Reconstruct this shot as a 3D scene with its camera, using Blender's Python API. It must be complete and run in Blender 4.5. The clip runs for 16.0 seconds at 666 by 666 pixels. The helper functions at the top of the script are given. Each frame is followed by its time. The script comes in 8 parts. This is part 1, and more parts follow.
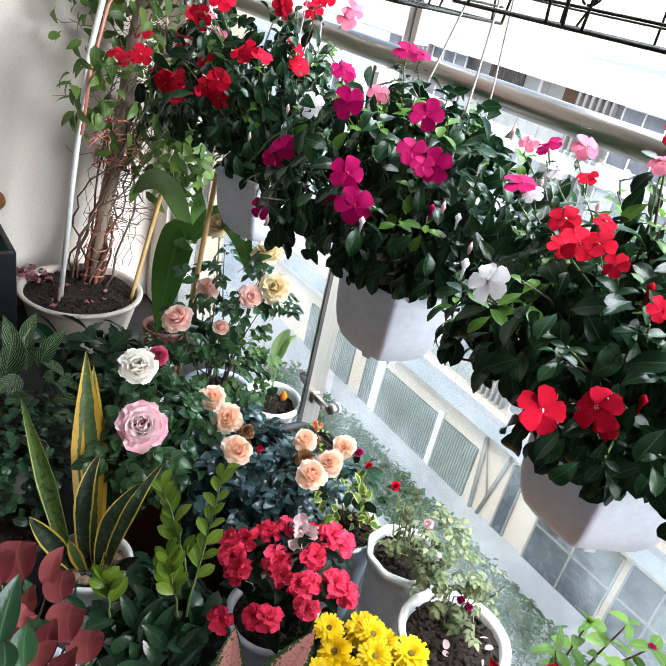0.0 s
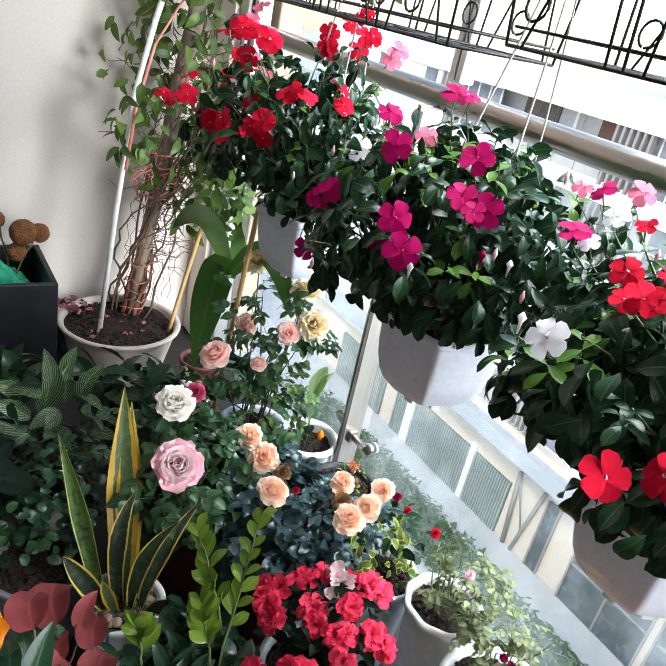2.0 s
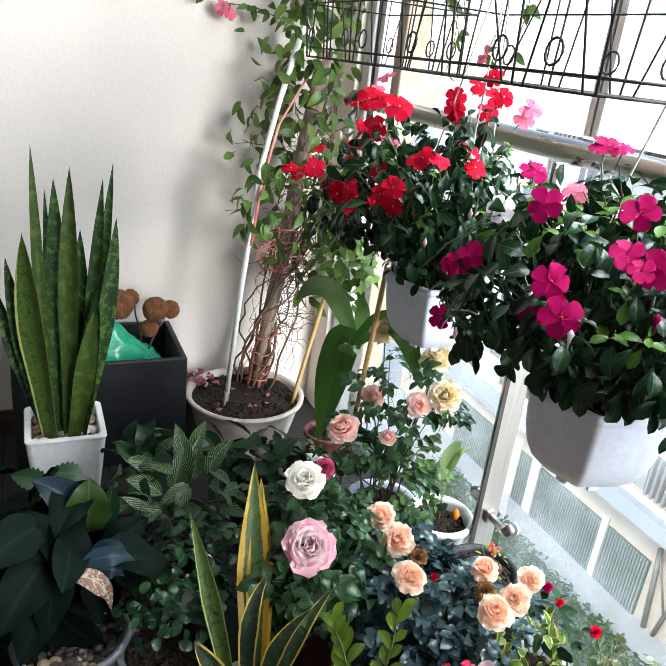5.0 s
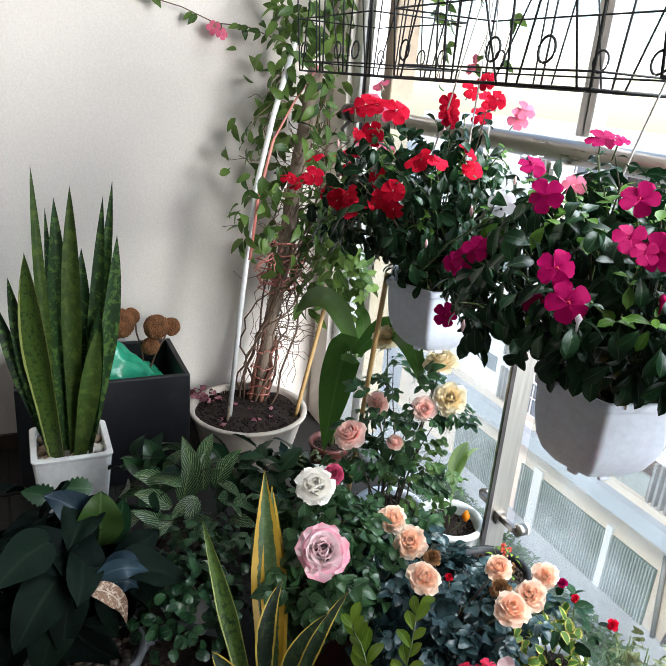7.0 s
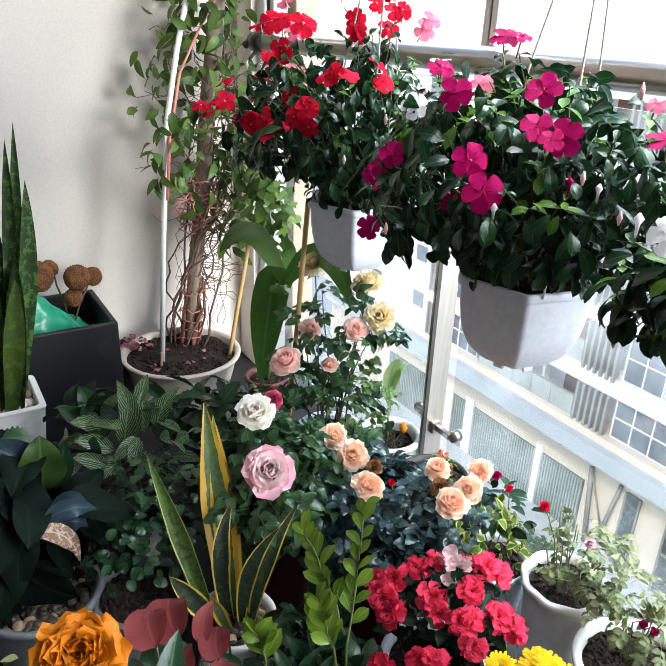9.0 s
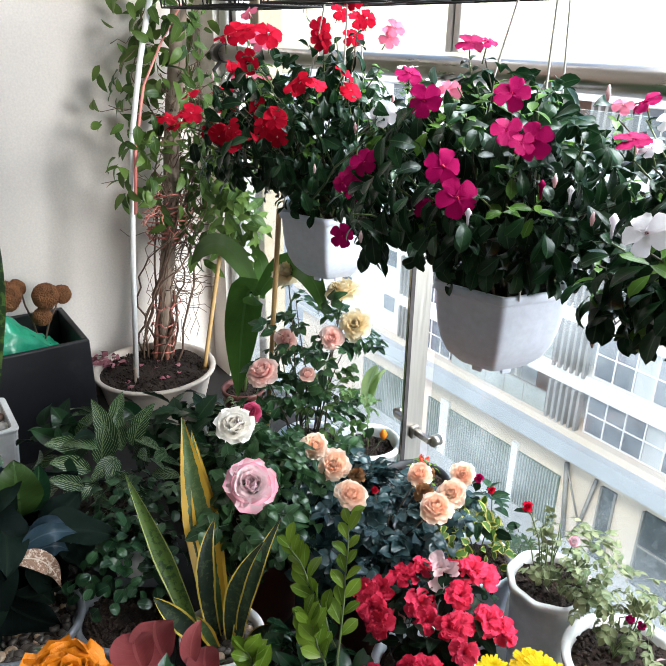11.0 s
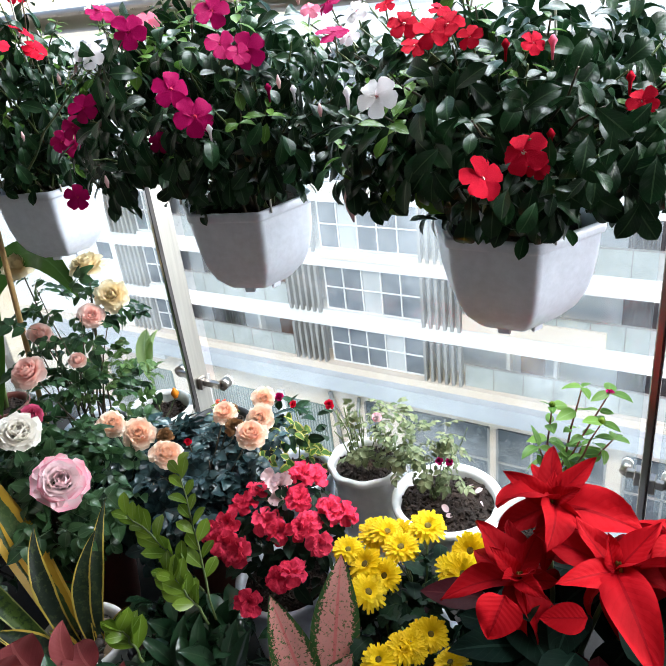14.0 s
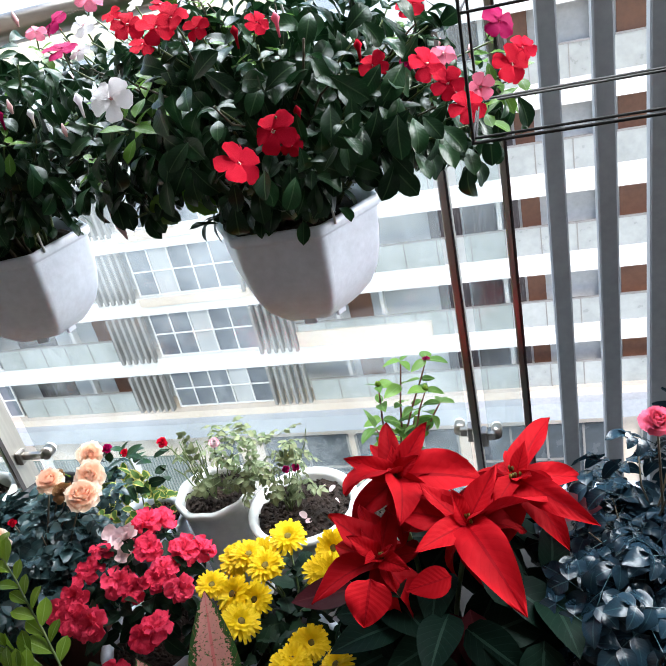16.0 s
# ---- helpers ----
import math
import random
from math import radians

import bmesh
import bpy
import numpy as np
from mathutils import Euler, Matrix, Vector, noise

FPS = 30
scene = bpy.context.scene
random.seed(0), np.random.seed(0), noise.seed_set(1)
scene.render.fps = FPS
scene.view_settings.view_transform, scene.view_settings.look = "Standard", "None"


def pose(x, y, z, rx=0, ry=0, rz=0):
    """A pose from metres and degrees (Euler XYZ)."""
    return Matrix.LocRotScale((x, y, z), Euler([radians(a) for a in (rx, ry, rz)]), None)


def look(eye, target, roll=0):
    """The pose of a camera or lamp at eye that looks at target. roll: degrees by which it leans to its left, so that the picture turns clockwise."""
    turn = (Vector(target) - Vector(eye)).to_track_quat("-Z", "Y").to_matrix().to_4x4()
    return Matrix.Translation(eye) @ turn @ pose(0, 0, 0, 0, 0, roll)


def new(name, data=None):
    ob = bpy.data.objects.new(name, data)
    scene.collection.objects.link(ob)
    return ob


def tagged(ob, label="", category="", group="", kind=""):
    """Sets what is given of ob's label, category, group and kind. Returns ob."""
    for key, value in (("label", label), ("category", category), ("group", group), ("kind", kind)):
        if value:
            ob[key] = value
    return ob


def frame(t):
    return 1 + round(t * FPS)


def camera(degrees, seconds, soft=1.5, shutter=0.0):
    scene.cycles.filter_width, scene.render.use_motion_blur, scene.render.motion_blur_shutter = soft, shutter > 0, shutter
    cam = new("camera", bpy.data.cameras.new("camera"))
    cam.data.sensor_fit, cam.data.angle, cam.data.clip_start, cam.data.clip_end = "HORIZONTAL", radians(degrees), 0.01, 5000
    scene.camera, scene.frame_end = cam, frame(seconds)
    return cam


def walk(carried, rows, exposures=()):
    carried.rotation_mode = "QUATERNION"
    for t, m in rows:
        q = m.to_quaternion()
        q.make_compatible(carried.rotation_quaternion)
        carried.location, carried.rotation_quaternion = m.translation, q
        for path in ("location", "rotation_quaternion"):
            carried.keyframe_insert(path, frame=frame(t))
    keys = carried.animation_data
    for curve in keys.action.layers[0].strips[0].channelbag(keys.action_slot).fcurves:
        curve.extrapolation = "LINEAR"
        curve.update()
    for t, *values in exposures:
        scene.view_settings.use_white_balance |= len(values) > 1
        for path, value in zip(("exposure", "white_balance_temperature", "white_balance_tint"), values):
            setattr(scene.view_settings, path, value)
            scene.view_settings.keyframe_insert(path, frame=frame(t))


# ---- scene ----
cam = camera(51.3, 16.0, soft=1.1)
PATH = [
    (0, (1.1829, -0.9857, 1.2088), (0.1548, -0.1387, 0.5191), 13.03),
    (0.5, (1.1736, -0.9776, 1.2056), (0.1291, -0.1623, 0.5025), 12.57),
    (1, (1.1760, -0.9792, 1.2130), (0.1542, -0.1184, 0.5312), 12.38),
    (1.5, (1.1594, -0.9833, 1.2146), (0.0855, -0.1592, 0.5683), 11.88),
    (2, (1.1474, -0.9840, 1.2156), (0.0537, -0.1891, 0.5660), 12.46),
    (2.5, (1.1419, -0.9803, 1.2141), (0.0153, -0.2304, 0.5671), 12.22),
    (3, (1.1213, -0.9817, 1.2025), (-0.0630, -0.3229, 0.5594), 11.03),
    (3.5, (1.1026, -0.9853, 1.1878), (-0.1202, -0.4063, 0.5402), 9.15),
    (4, (1.0941, -0.9876, 1.1806), (-0.1418, -0.4447, 0.5265), 8.96),
    (4.5, (1.0828, -0.9801, 1.1905), (-0.1547, -0.3895, 0.5822), 8.11),
    (4.7, (1.0808, -0.9826, 1.1942), (-0.1699, -0.3913, 0.6144), 7.68),
    (6.8, (1.0919, -1.0072, 1.1747), (-0.1867, -0.4078, 0.6688), 4.69),
    (7, (1.0939, -1.0110, 1.1695), (-0.1801, -0.4104, 0.6538), 4.75),
    (7.5, (1.1015, -1.0205, 1.1515), (-0.1599, -0.3973, 0.6314), 2.66),
    (8, (1.1070, -1.0201, 1.1431), (-0.1182, -0.3741, 0.5672), 3.52),
    (8.5, (1.1173, -1.0236, 1.1307), (-0.0757, -0.3533, 0.5163), 2.78),
    (8.7, (1.1244, -1.0255, 1.1290), (-0.0474, -0.3227, 0.5102), 2.43),
    (10.8, (1.1144, -1.0246, 1.1354), (-0.0332, -0.2587, 0.5470), 1.83),
    (11, (1.1138, -1.0287, 1.1301), (-0.0239, -0.2531, 0.5352), 0.93),
    (11.5, (1.1181, -1.0507, 1.1308), (0.0412, -0.2025, 0.5220), 0.90),
    (12, (1.1122, -1.0712, 1.1246), (0.0839, -0.1721, 0.5047), -0.01),
    (12.5, (1.1175, -1.0896, 1.1230), (0.1568, -0.1022, 0.5297), -0.91),
    (13, (1.1107, -1.0980, 1.1007), (0.2321, -0.0619, 0.4645), -4.01),
    (13.5, (1.1074, -1.1020, 1.0887), (0.2933, -0.0256, 0.4340), -5.97),
    (14, (1.1072, -1.1100, 1.0837), (0.3830, 0.0161, 0.4075), -6.92),
    (14.5, (1.1040, -1.1086, 1.0747), (0.4494, 0.0632, 0.4050), -8.39),
    (15, (1.1136, -1.1028, 1.0576), (0.5562, 0.1136, 0.3796), -10.55),
    (15.5, (1.1151, -1.0991, 1.0535), (0.6173, 0.1401, 0.3705), -10.68),
    (16, (1.1358, -1.0887, 1.0379), (0.7289, 0.1876, 0.3629), -13.24),
]
EXPOSURES = [(0, 2.10, 6700, 10), (2, 2.10, 6700, 10), (4.4, 2.22, 6700, 10), (7, 1.91, 6700, 10), (8.2, 2.13, 6700, 10), (11.5, 2.03, 6700, 10), (12.8, 1.97, 6700, 10), (14.5, 2.05, 6700, 10), (16, 2.02, 6700, 10)]
walk(cam, [(t, look(eye, target, roll)) for t, eye, target, roll in PATH], EXPOSURES)

# ---- world, sun, exposure ----
world = bpy.data.worlds.new("sky")
scene.world = world
world.use_nodes = True
wn = world.node_tree
sky = wn.nodes.new("ShaderNodeTexSky")
sky.sky_type = "NISHITA"
sky.sun_disc = False
sky.sun_elevation, sky.sun_rotation = radians(48), radians(160)
wn.links.new(sky.outputs[0], wn.nodes["Background"].inputs[0])
wn.nodes["Background"].inputs[1].default_value = 0.106
sun = new("sun", bpy.data.lights.new("sun", "SUN"))
sun.data.energy, sun.data.angle, sun.data.color = 0.72, radians(10.0), (1.0, 0.95, 0.88)
sun.matrix_world = look((0, 0, 0), (-0.35, 0.75, -0.9))
# added, unseen area lamps: skylight stand-in at the upper windows, fill from the right
for nm, size, power, at_, to in (("upper_window_daylight", (3.8, 0.85), 31.0, (1.75, 0.16, 2.05), (1.65, -0.35, 0.6)), ("bay_daylight", (3.0, 2.6), 205.0, (5.0, 1.9, 1.9), (0.0, -0.6, 1.0))):
    lamp = new(nm, bpy.data.lights.new(nm, "AREA"))
    lamp.data.shape, lamp.data.size, lamp.data.size_y = "RECTANGLE", size[0], size[1]
    lamp.data.energy, lamp.data.color = power, (0.82, 0.91, 1.0) if nm[0] == "u" else (0.92, 0.96, 1.0)
    lamp.data.spread = radians(95 if nm[0] == "u" else 180)
    lamp.matrix_world = look(at_, to)

# ---- materials ----


def nodes_of(name):
    m = bpy.data.materials.new(name)
    m.use_nodes = True
    return m, m.node_tree.nodes, m.node_tree.links, m.node_tree.nodes["Principled BSDF"]


def ramp2(nodes, links, fac, a, b, p0=0.3, p1=0.7):
    r = nodes.new("ShaderNodeValToRGB")
    r.color_ramp.elements[0].position, r.color_ramp.elements[0].color = p0, (*a, 1)
    r.color_ramp.elements[1].position, r.color_ramp.elements[1].color = p1, (*b, 1)
    links.new(fac, r.inputs[0])
    return r.outputs[0]


def tex_noise(nodes, links, coord, scale, detail=4.0, rough=0.55):
    n = nodes.new("ShaderNodeTexNoise")
    n.inputs["Scale"].default_value, n.inputs["Detail"].default_value, n.inputs["Roughness"].default_value = scale, detail, rough
    links.new(coord, n.inputs["Vector"])
    return n.outputs[0]


def mix_col(nodes, links, fac, a, b, kind="MIX"):
    m = nodes.new("ShaderNodeMix")
    m.data_type, m.blend_type = "RGBA", kind
    for sock, v in ((m.inputs[0], fac), (m.inputs[6], a), (m.inputs[7], b)):
        if isinstance(v, bpy.types.NodeSocket):
            links.new(v, sock)
        elif isinstance(v, tuple):
            sock.default_value = (*v, 1)
        else:
            sock.default_value = v
    return m.outputs[2]


def math_node(nodes, links, op, a, b=None, clamp=False):
    m = nodes.new("ShaderNodeMath")
    m.operation, m.use_clamp = op, clamp
    for sock, v in ((m.inputs[0], a), (m.inputs[1], b)):
        if v is None:
            continue
        if isinstance(v, bpy.types.NodeSocket):
            links.new(v, sock)
        else:
            sock.default_value = v
    return m.outputs[0]


def surface(name, a, b, rough=0.6, metal=0.0, scale=8.0, fine=60.0, bump=0.1, stain=None, stain_scale=3.0, stain_at=(0.55, 0.75), stretch=None):
    """A solid surface with colour varied at two scales, fine relief and stains of their own shape."""
    m, nodes, links, p = nodes_of(name)
    tc = nodes.new("ShaderNodeTexCoord")
    co = tc.outputs["Object"]
    if stretch:
        mp = nodes.new("ShaderNodeMapping")
        mp.inputs["Scale"].default_value = stretch
        links.new(co, mp.inputs[0])
        co = mp.outputs[0]
    big, small = tex_noise(nodes, links, co, scale), tex_noise(nodes, links, co, fine, 6.0)
    col = ramp2(nodes, links, big, a, b)
    col = mix_col(nodes, links, 0.25, col, ramp2(nodes, links, small, tuple(c * 0.7 for c in a), tuple(min(1, c * 1.15) for c in b)))
    if stain:
        s = tex_noise(nodes, links, co, stain_scale, 8.0, 0.7)
        k = nodes.new("ShaderNodeMapRange")
        k.inputs[1].default_value, k.inputs[2].default_value = stain_at
        links.new(s, k.inputs[0])
        col = mix_col(nodes, links, k.outputs[0], col, stain)
    links.new(col, p.inputs["Base Color"])
    rr = nodes.new("ShaderNodeMapRange")
    rr.inputs[3].default_value, rr.inputs[4].default_value = max(0.02, rough - 0.1), min(1, rough + 0.12)
    links.new(small, rr.inputs[0])
    links.new(rr.outputs[0], p.inputs["Roughness"])
    p.inputs["Metallic"].default_value = metal
    if bump:
        bn = nodes.new("ShaderNodeBump")
        bn.inputs["Strength"].default_value, bn.inputs["Distance"].default_value = bump, 0.004
        links.new(small, bn.inputs["Height"])
        links.new(bn.outputs[0], p.inputs["Normal"])
    return m


def foliage(name, a, b, rough=0.35, *, tip_from=2.0, relief=0.25, spot_at=(0.52, 0.58), vein=None, rim=None, stripes=None, spots=None, back=0.25, tip=None, vary=0.35, vein_n=9.0, spot_scale=26.0, rim_at=0.78, rim_noise=0.35, rim_scale=45.0):
    """A leaf or petal: colour varied leaf by leaf, midrib and side veins, edge band, stripes, spots; some light shines through."""
    m, nodes, links, p = nodes_of(name)
    info = nodes.new("ShaderNodeObjectInfo")
    geo = nodes.new("ShaderNodeNewGeometry")
    tc = nodes.new("ShaderNodeTexCoord")
    sep = nodes.new("ShaderNodeSeparateXYZ")
    links.new(tc.outputs["UV"], sep.inputs[0])
    u, v = sep.outputs[0], sep.outputs[1]
    rnd = math_node(nodes, links, "FRACT", math_node(nodes, links, "ADD", info.outputs["Random"], geo.outputs["Random Per Island"]))
    patch = tex_noise(nodes, links, tc.outputs["Object"], 45.0, 3.0)
    f = math_node(nodes, links, "ADD", math_node(nodes, links, "MULTIPLY", rnd, 1 - vary), math_node(nodes, links, "MULTIPLY", patch, vary))
    col = ramp2(nodes, links, f, a, b, 0.15, 0.85)
    au = math_node(nodes, links, "ABSOLUTE", math_node(nodes, links, "SUBTRACT", math_node(nodes, links, "MULTIPLY", u, 2.0), 1.0))
    if tip:
        col = mix_col(nodes, links, math_node(nodes, links, "POWER", v, tip_from), col, tip)
    slant = math_node(nodes, links, "SUBTRACT", math_node(nodes, links, "MULTIPLY", v, vein_n), math_node(nodes, links, "MULTIPLY", au, 4.0 if stripes else 2.2))
    wave = math_node(nodes, links, "ABSOLUTE", math_node(nodes, links, "SUBTRACT", math_node(nodes, links, "FRACT", slant), 0.5))
    if stripes:
        k = math_node(nodes, links, "LESS_THAN", wave, 0.09)
        col = mix_col(nodes, links, k, col, stripes)
    if spots:
        k = nodes.new("ShaderNodeMapRange")
        k.inputs[1].default_value, k.inputs[2].default_value = spot_at
        links.new(tex_noise(nodes, links, tc.outputs["Object"], spot_scale * 4, 4.0, 0.7), k.inputs[0])
        col = mix_col(nodes, links, k.outputs[0], col, spots)
    if rim:
        edge = tex_noise(nodes, links, tc.outputs["Object"], rim_scale, 4.0, 0.7)
        wob = math_node(nodes, links, "ADD", au, math_node(nodes, links, "MULTIPLY", math_node(nodes, links, "SUBTRACT", edge, 0.5), rim_noise))
        k = math_node(nodes, links, "GREATER_THAN", wob, rim_at)
        col = mix_col(nodes, links, k, col, rim)
    if vein:
        k = math_node(nodes, links, "LESS_THAN", au, 0.07)
        k2 = math_node(nodes, links, "MULTIPLY", math_node(nodes, links, "LESS_THAN", wave, 0.05), 0.35)
        col = mix_col(nodes, links, math_node(nodes, links, "MAXIMUM", math_node(nodes, links, "MULTIPLY", k, 0.6), math_node(nodes, links, "MULTIPLY", k2, 0.45)), col, vein)
    links.new(col, p.inputs["Base Color"])
    p.inputs["Roughness"].default_value = rough
    p.inputs["Specular IOR Level"].default_value = 0.05 if "poinsettia" in name or "red_petal" in name or "azalea" in name or "magenta" in name else 0.2 if "petal" in name else 0.04 if "very" in name else 0.24 if "vinca" in name else 0.42 if "glossy" in name or "strap" in name else 0.14 if "_dark_leaf" in name or "slate" in name or "salmon" in name or "deep" in name else 0.32 if "blue_green" in name else 0.42 if "rose_leaf" in name else 0.24 if "mid_green" in name else 0.3
    bn = nodes.new("ShaderNodeBump")
    bn.inputs["Strength"].default_value, bn.inputs["Distance"].default_value = 0.22, 0.002
    links.new(math_node(nodes, links, "ADD", math_node(nodes, links, "MULTIPLY", wave, relief), patch), bn.inputs["Height"])
    links.new(bn.outputs[0], p.inputs["Normal"])
    if back:
        out = nodes["Material Output"]
        tr = nodes.new("ShaderNodeBsdfTranslucent")
        links.new(col, tr.inputs[0])
        mx = nodes.new("ShaderNodeMixShader")
        mx.inputs[0].default_value = back
        links.new(p.outputs[0], mx.inputs[1])
        links.new(tr.outputs[0], mx.inputs[2])
        links.new(mx.outputs[0], out.inputs[0])
    return m


def glass_pane(name, tint=(0.87, 0.905, 0.895), haze=0.0):
    """Thin glass: clear, with a reflection that grows towards grazing angles; a mottled haze paints in reflected glare
    and smears.
    """
    m, nodes, links, p = nodes_of(name)
    nodes.remove(p)
    tr, gl, lw, mx = (nodes.new(k) for k in ("ShaderNodeBsdfTransparent", "ShaderNodeBsdfGlossy", "ShaderNodeLayerWeight", "ShaderNodeMixShader"))
    tr.inputs[0].default_value = (*tint, 1)
    gl.inputs["Roughness"].default_value = 0.02
    gl.inputs[0].default_value = (0.9, 0.9, 0.9, 1)
    lw.inputs[0].default_value = 0.5
    k = math_node(nodes, links, "ADD", math_node(nodes, links, "MULTIPLY", math_node(nodes, links, "POWER", lw.outputs["Facing"], 4.0), 0.6), 0.03)
    links.new(k, mx.inputs[0])
    links.new(tr.outputs[0], mx.inputs[1])
    links.new(gl.outputs[0], mx.inputs[2])
    last = mx.outputs[0]
    if haze:
        tc = nodes.new("ShaderNodeTexCoord")
        k = nodes.new("ShaderNodeMapRange")
        k.inputs[1].default_value, k.inputs[2].default_value, k.inputs[4].default_value = 0.42, 0.75, haze
        links.new(tex_noise(nodes, links, tc.outputs["Object"], 3.5, 6.0, 0.65), k.inputs[0])
        df = nodes.new("ShaderNodeBsdfTranslucent")
        df.inputs[0].default_value = (0.8, 0.84, 0.86, 1)
        m2 = nodes.new("ShaderNodeMixShader")
        links.new(k.outputs[0], m2.inputs[0])
        links.new(last, m2.inputs[1])
        links.new(df.outputs[0], m2.inputs[2])
        last = m2.outputs[0]
    links.new(last, nodes["Material Output"].inputs[0])
    return m


M_WALL = surface("white_wall_paint", (0.78, 0.71, 0.645), (0.81, 0.74, 0.675), 0.8, scale=0.8, fine=160, bump=0.03, stain=(0.69, 0.645, 0.60), stain_scale=0.9, stain_at=(0.6, 0.9))
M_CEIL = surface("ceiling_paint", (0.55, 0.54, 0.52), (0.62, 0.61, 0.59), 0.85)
M_JAMB = surface("white_jamb_paint", (0.72, 0.71, 0.68), (0.78, 0.77, 0.75), 0.6, stain=(0.6, 0.58, 0.55))
M_BACK = surface("dark_back_wall", (0.05, 0.045, 0.04), (0.09, 0.08, 0.07), 0.3, scale=1.0)
# dark brown taken near black: shade between the pots is in the colour
M_FLOOR = surface("shaded_brown_tile", (0.005, 0.004, 0.0035), (0.012, 0.0095, 0.008), 0.8, scale=5, stain=(0.02, 0.015, 0.012))
M_SKIRT = surface("dark_skirting", (0.07, 0.05, 0.04), (0.1, 0.07, 0.05), 0.4)
M_STEEL = surface("brushed_steel", (0.30, 0.265, 0.235), (0.42, 0.38, 0.345), 0.3, 1.0, scale=3, fine=120, bump=0.06, stretch=(0.06, 1, 1))
M_STEELV = surface("brushed_steel_post", (0.46, 0.43, 0.39), (0.58, 0.55, 0.50), 0.38, 1.0, scale=4, fine=140, bump=0.06, stretch=(1, 1, 0.05))
M_DARKMETAL = surface("dark_edge_trim", (0.05, 0.045, 0.045), (0.09, 0.08, 0.08), 0.35, 0.6)
M_ALU = surface("aluminium_frame", (0.5, 0.48, 0.46), (0.62, 0.6, 0.58), 0.4, 0.8, stretch=(1, 1, 0.1))
M_BLACKWIRE = surface("black_painted_wire", (0.004, 0.004, 0.0045), (0.012, 0.012, 0.012), 0.7, bump=0.3, fine=200)
M_GREYBAR = surface("grey_painted_metal", (0.28, 0.30, 0.33), (0.34, 0.36, 0.39), 0.45, 0.1, stain=(0.22, 0.23, 0.25))
M_GLASS = glass_pane("railing_glass", haze=0.15)
# opaque panes; reflections are painted as mottled blue-grey
M_PANE = surface("painted_pane_reflection", (0.065, 0.08, 0.105), (0.21, 0.225, 0.25), 0.3, scale=0.5, fine=2, bump=0)
# white plastic with the skylight's blue cast mixed into its colour
M_PLASTIC = surface("white_plastic_pot", (0.64, 0.68, 0.77), (0.72, 0.76, 0.85), 0.34, scale=6, fine=80, bump=0.12, stain=(0.27, 0.25, 0.23), stain_scale=11, stain_at=(0.62, 0.78))
M_CERAMIC = surface("white_glazed_ceramic", (0.78, 0.77, 0.75), (0.84, 0.83, 0.81), 0.18, bump=0.03, scale=4)
M_BOWL = surface("cream_plastic_bowl", (0.44, 0.37, 0.31), (0.58, 0.51, 0.45), 0.5, bump=0.2, stain=(0.26, 0.2, 0.16), stain_scale=9)
M_BLACKPOT = surface("black_plastic_planter", (0.005, 0.005, 0.007), (0.011, 0.011, 0.014), 0.5, bump=0.1, stain=(0.024, 0.024, 0.027), stain_scale=6)
M_TAN = surface("tan_outer_reveal", (0.50, 0.39, 0.28), (0.58, 0.46, 0.34), 0.8, stain=(0.42, 0.32, 0.23))
# white slab seen in shade; that grey-blue shade is painted as its colour
M_CANOPY = surface("shaded_white_canopy", (0.36, 0.38, 0.41), (0.46, 0.48, 0.51), 0.7, scale=0.4, fine=6)
# darker copy of the white plastic, its grey standing for shade
M_SHADEDPOT = surface("shaded_plastic_pot", (0.10, 0.107, 0.118), (0.15, 0.16, 0.172), 0.45, stain=(0.08, 0.08, 0.085), stain_scale=8)
M_DARKGLASS = surface("dark_shop_glass", (0.045, 0.055, 0.065), (0.11, 0.125, 0.14), 0.25, scale=0.3, fine=2, bump=0)
M_MAROON = surface("maroon_pot", (0.075, 0.022, 0.018), (0.13, 0.035, 0.026), 0.45)
M_SOIL = surface("dark_soil", (0.006, 0.003, 0.0016), (0.030, 0.0135, 0.0068), 0.95, scale=30, fine=160, bump=1.0, stain=(0.10, 0.055, 0.03), stain_scale=70, stain_at=(0.62, 0.72))
M_PEBBLE = surface("brown_pebble", (0.17, 0.105, 0.062), (0.36, 0.26, 0.17), 0.5, scale=20)
M_PEBBLE2 = surface("pale_pebble", (0.6, 0.57, 0.52), (0.75, 0.72, 0.67), 0.5, scale=20)
M_PEBBLE3 = surface("dark_pebble", (0.022, 0.017, 0.014), (0.065, 0.05, 0.04), 0.5, scale=20)
M_STEM = surface("green_stem", (0.05, 0.09, 0.02), (0.12, 0.16, 0.05), 0.5, scale=20)
M_DARKSTEM = surface("dark_rose_stem", (0.03, 0.035, 0.015), (0.08, 0.05, 0.03), 0.55, scale=25)
M_BARK = surface("brown_twig_bark", (0.08, 0.05, 0.035), (0.2, 0.12, 0.08), 0.8, scale=25, bump=0.6)
M_POLE = surface("weathered_wooden_pole", (0.2, 0.14, 0.1), (0.34, 0.26, 0.2), 0.75, scale=12, stretch=(1, 1, 0.15), bump=0.4)
M_BAMBOO = surface("bamboo_cane", (0.45, 0.27, 0.1), (0.6, 0.38, 0.16), 0.45, scale=10)
M_TUBE = surface("white_plastic_tube", (0.82, 0.80, 0.76), (0.88, 0.86, 0.83), 0.4)
M_RIBBON = surface("red_plastic_ribbon", (0.55, 0.14, 0.11), (0.68, 0.27, 0.22), 0.4)
M_CORD = surface("pale_twisted_cord", (0.5, 0.49, 0.46), (0.65, 0.63, 0.6), 0.7)
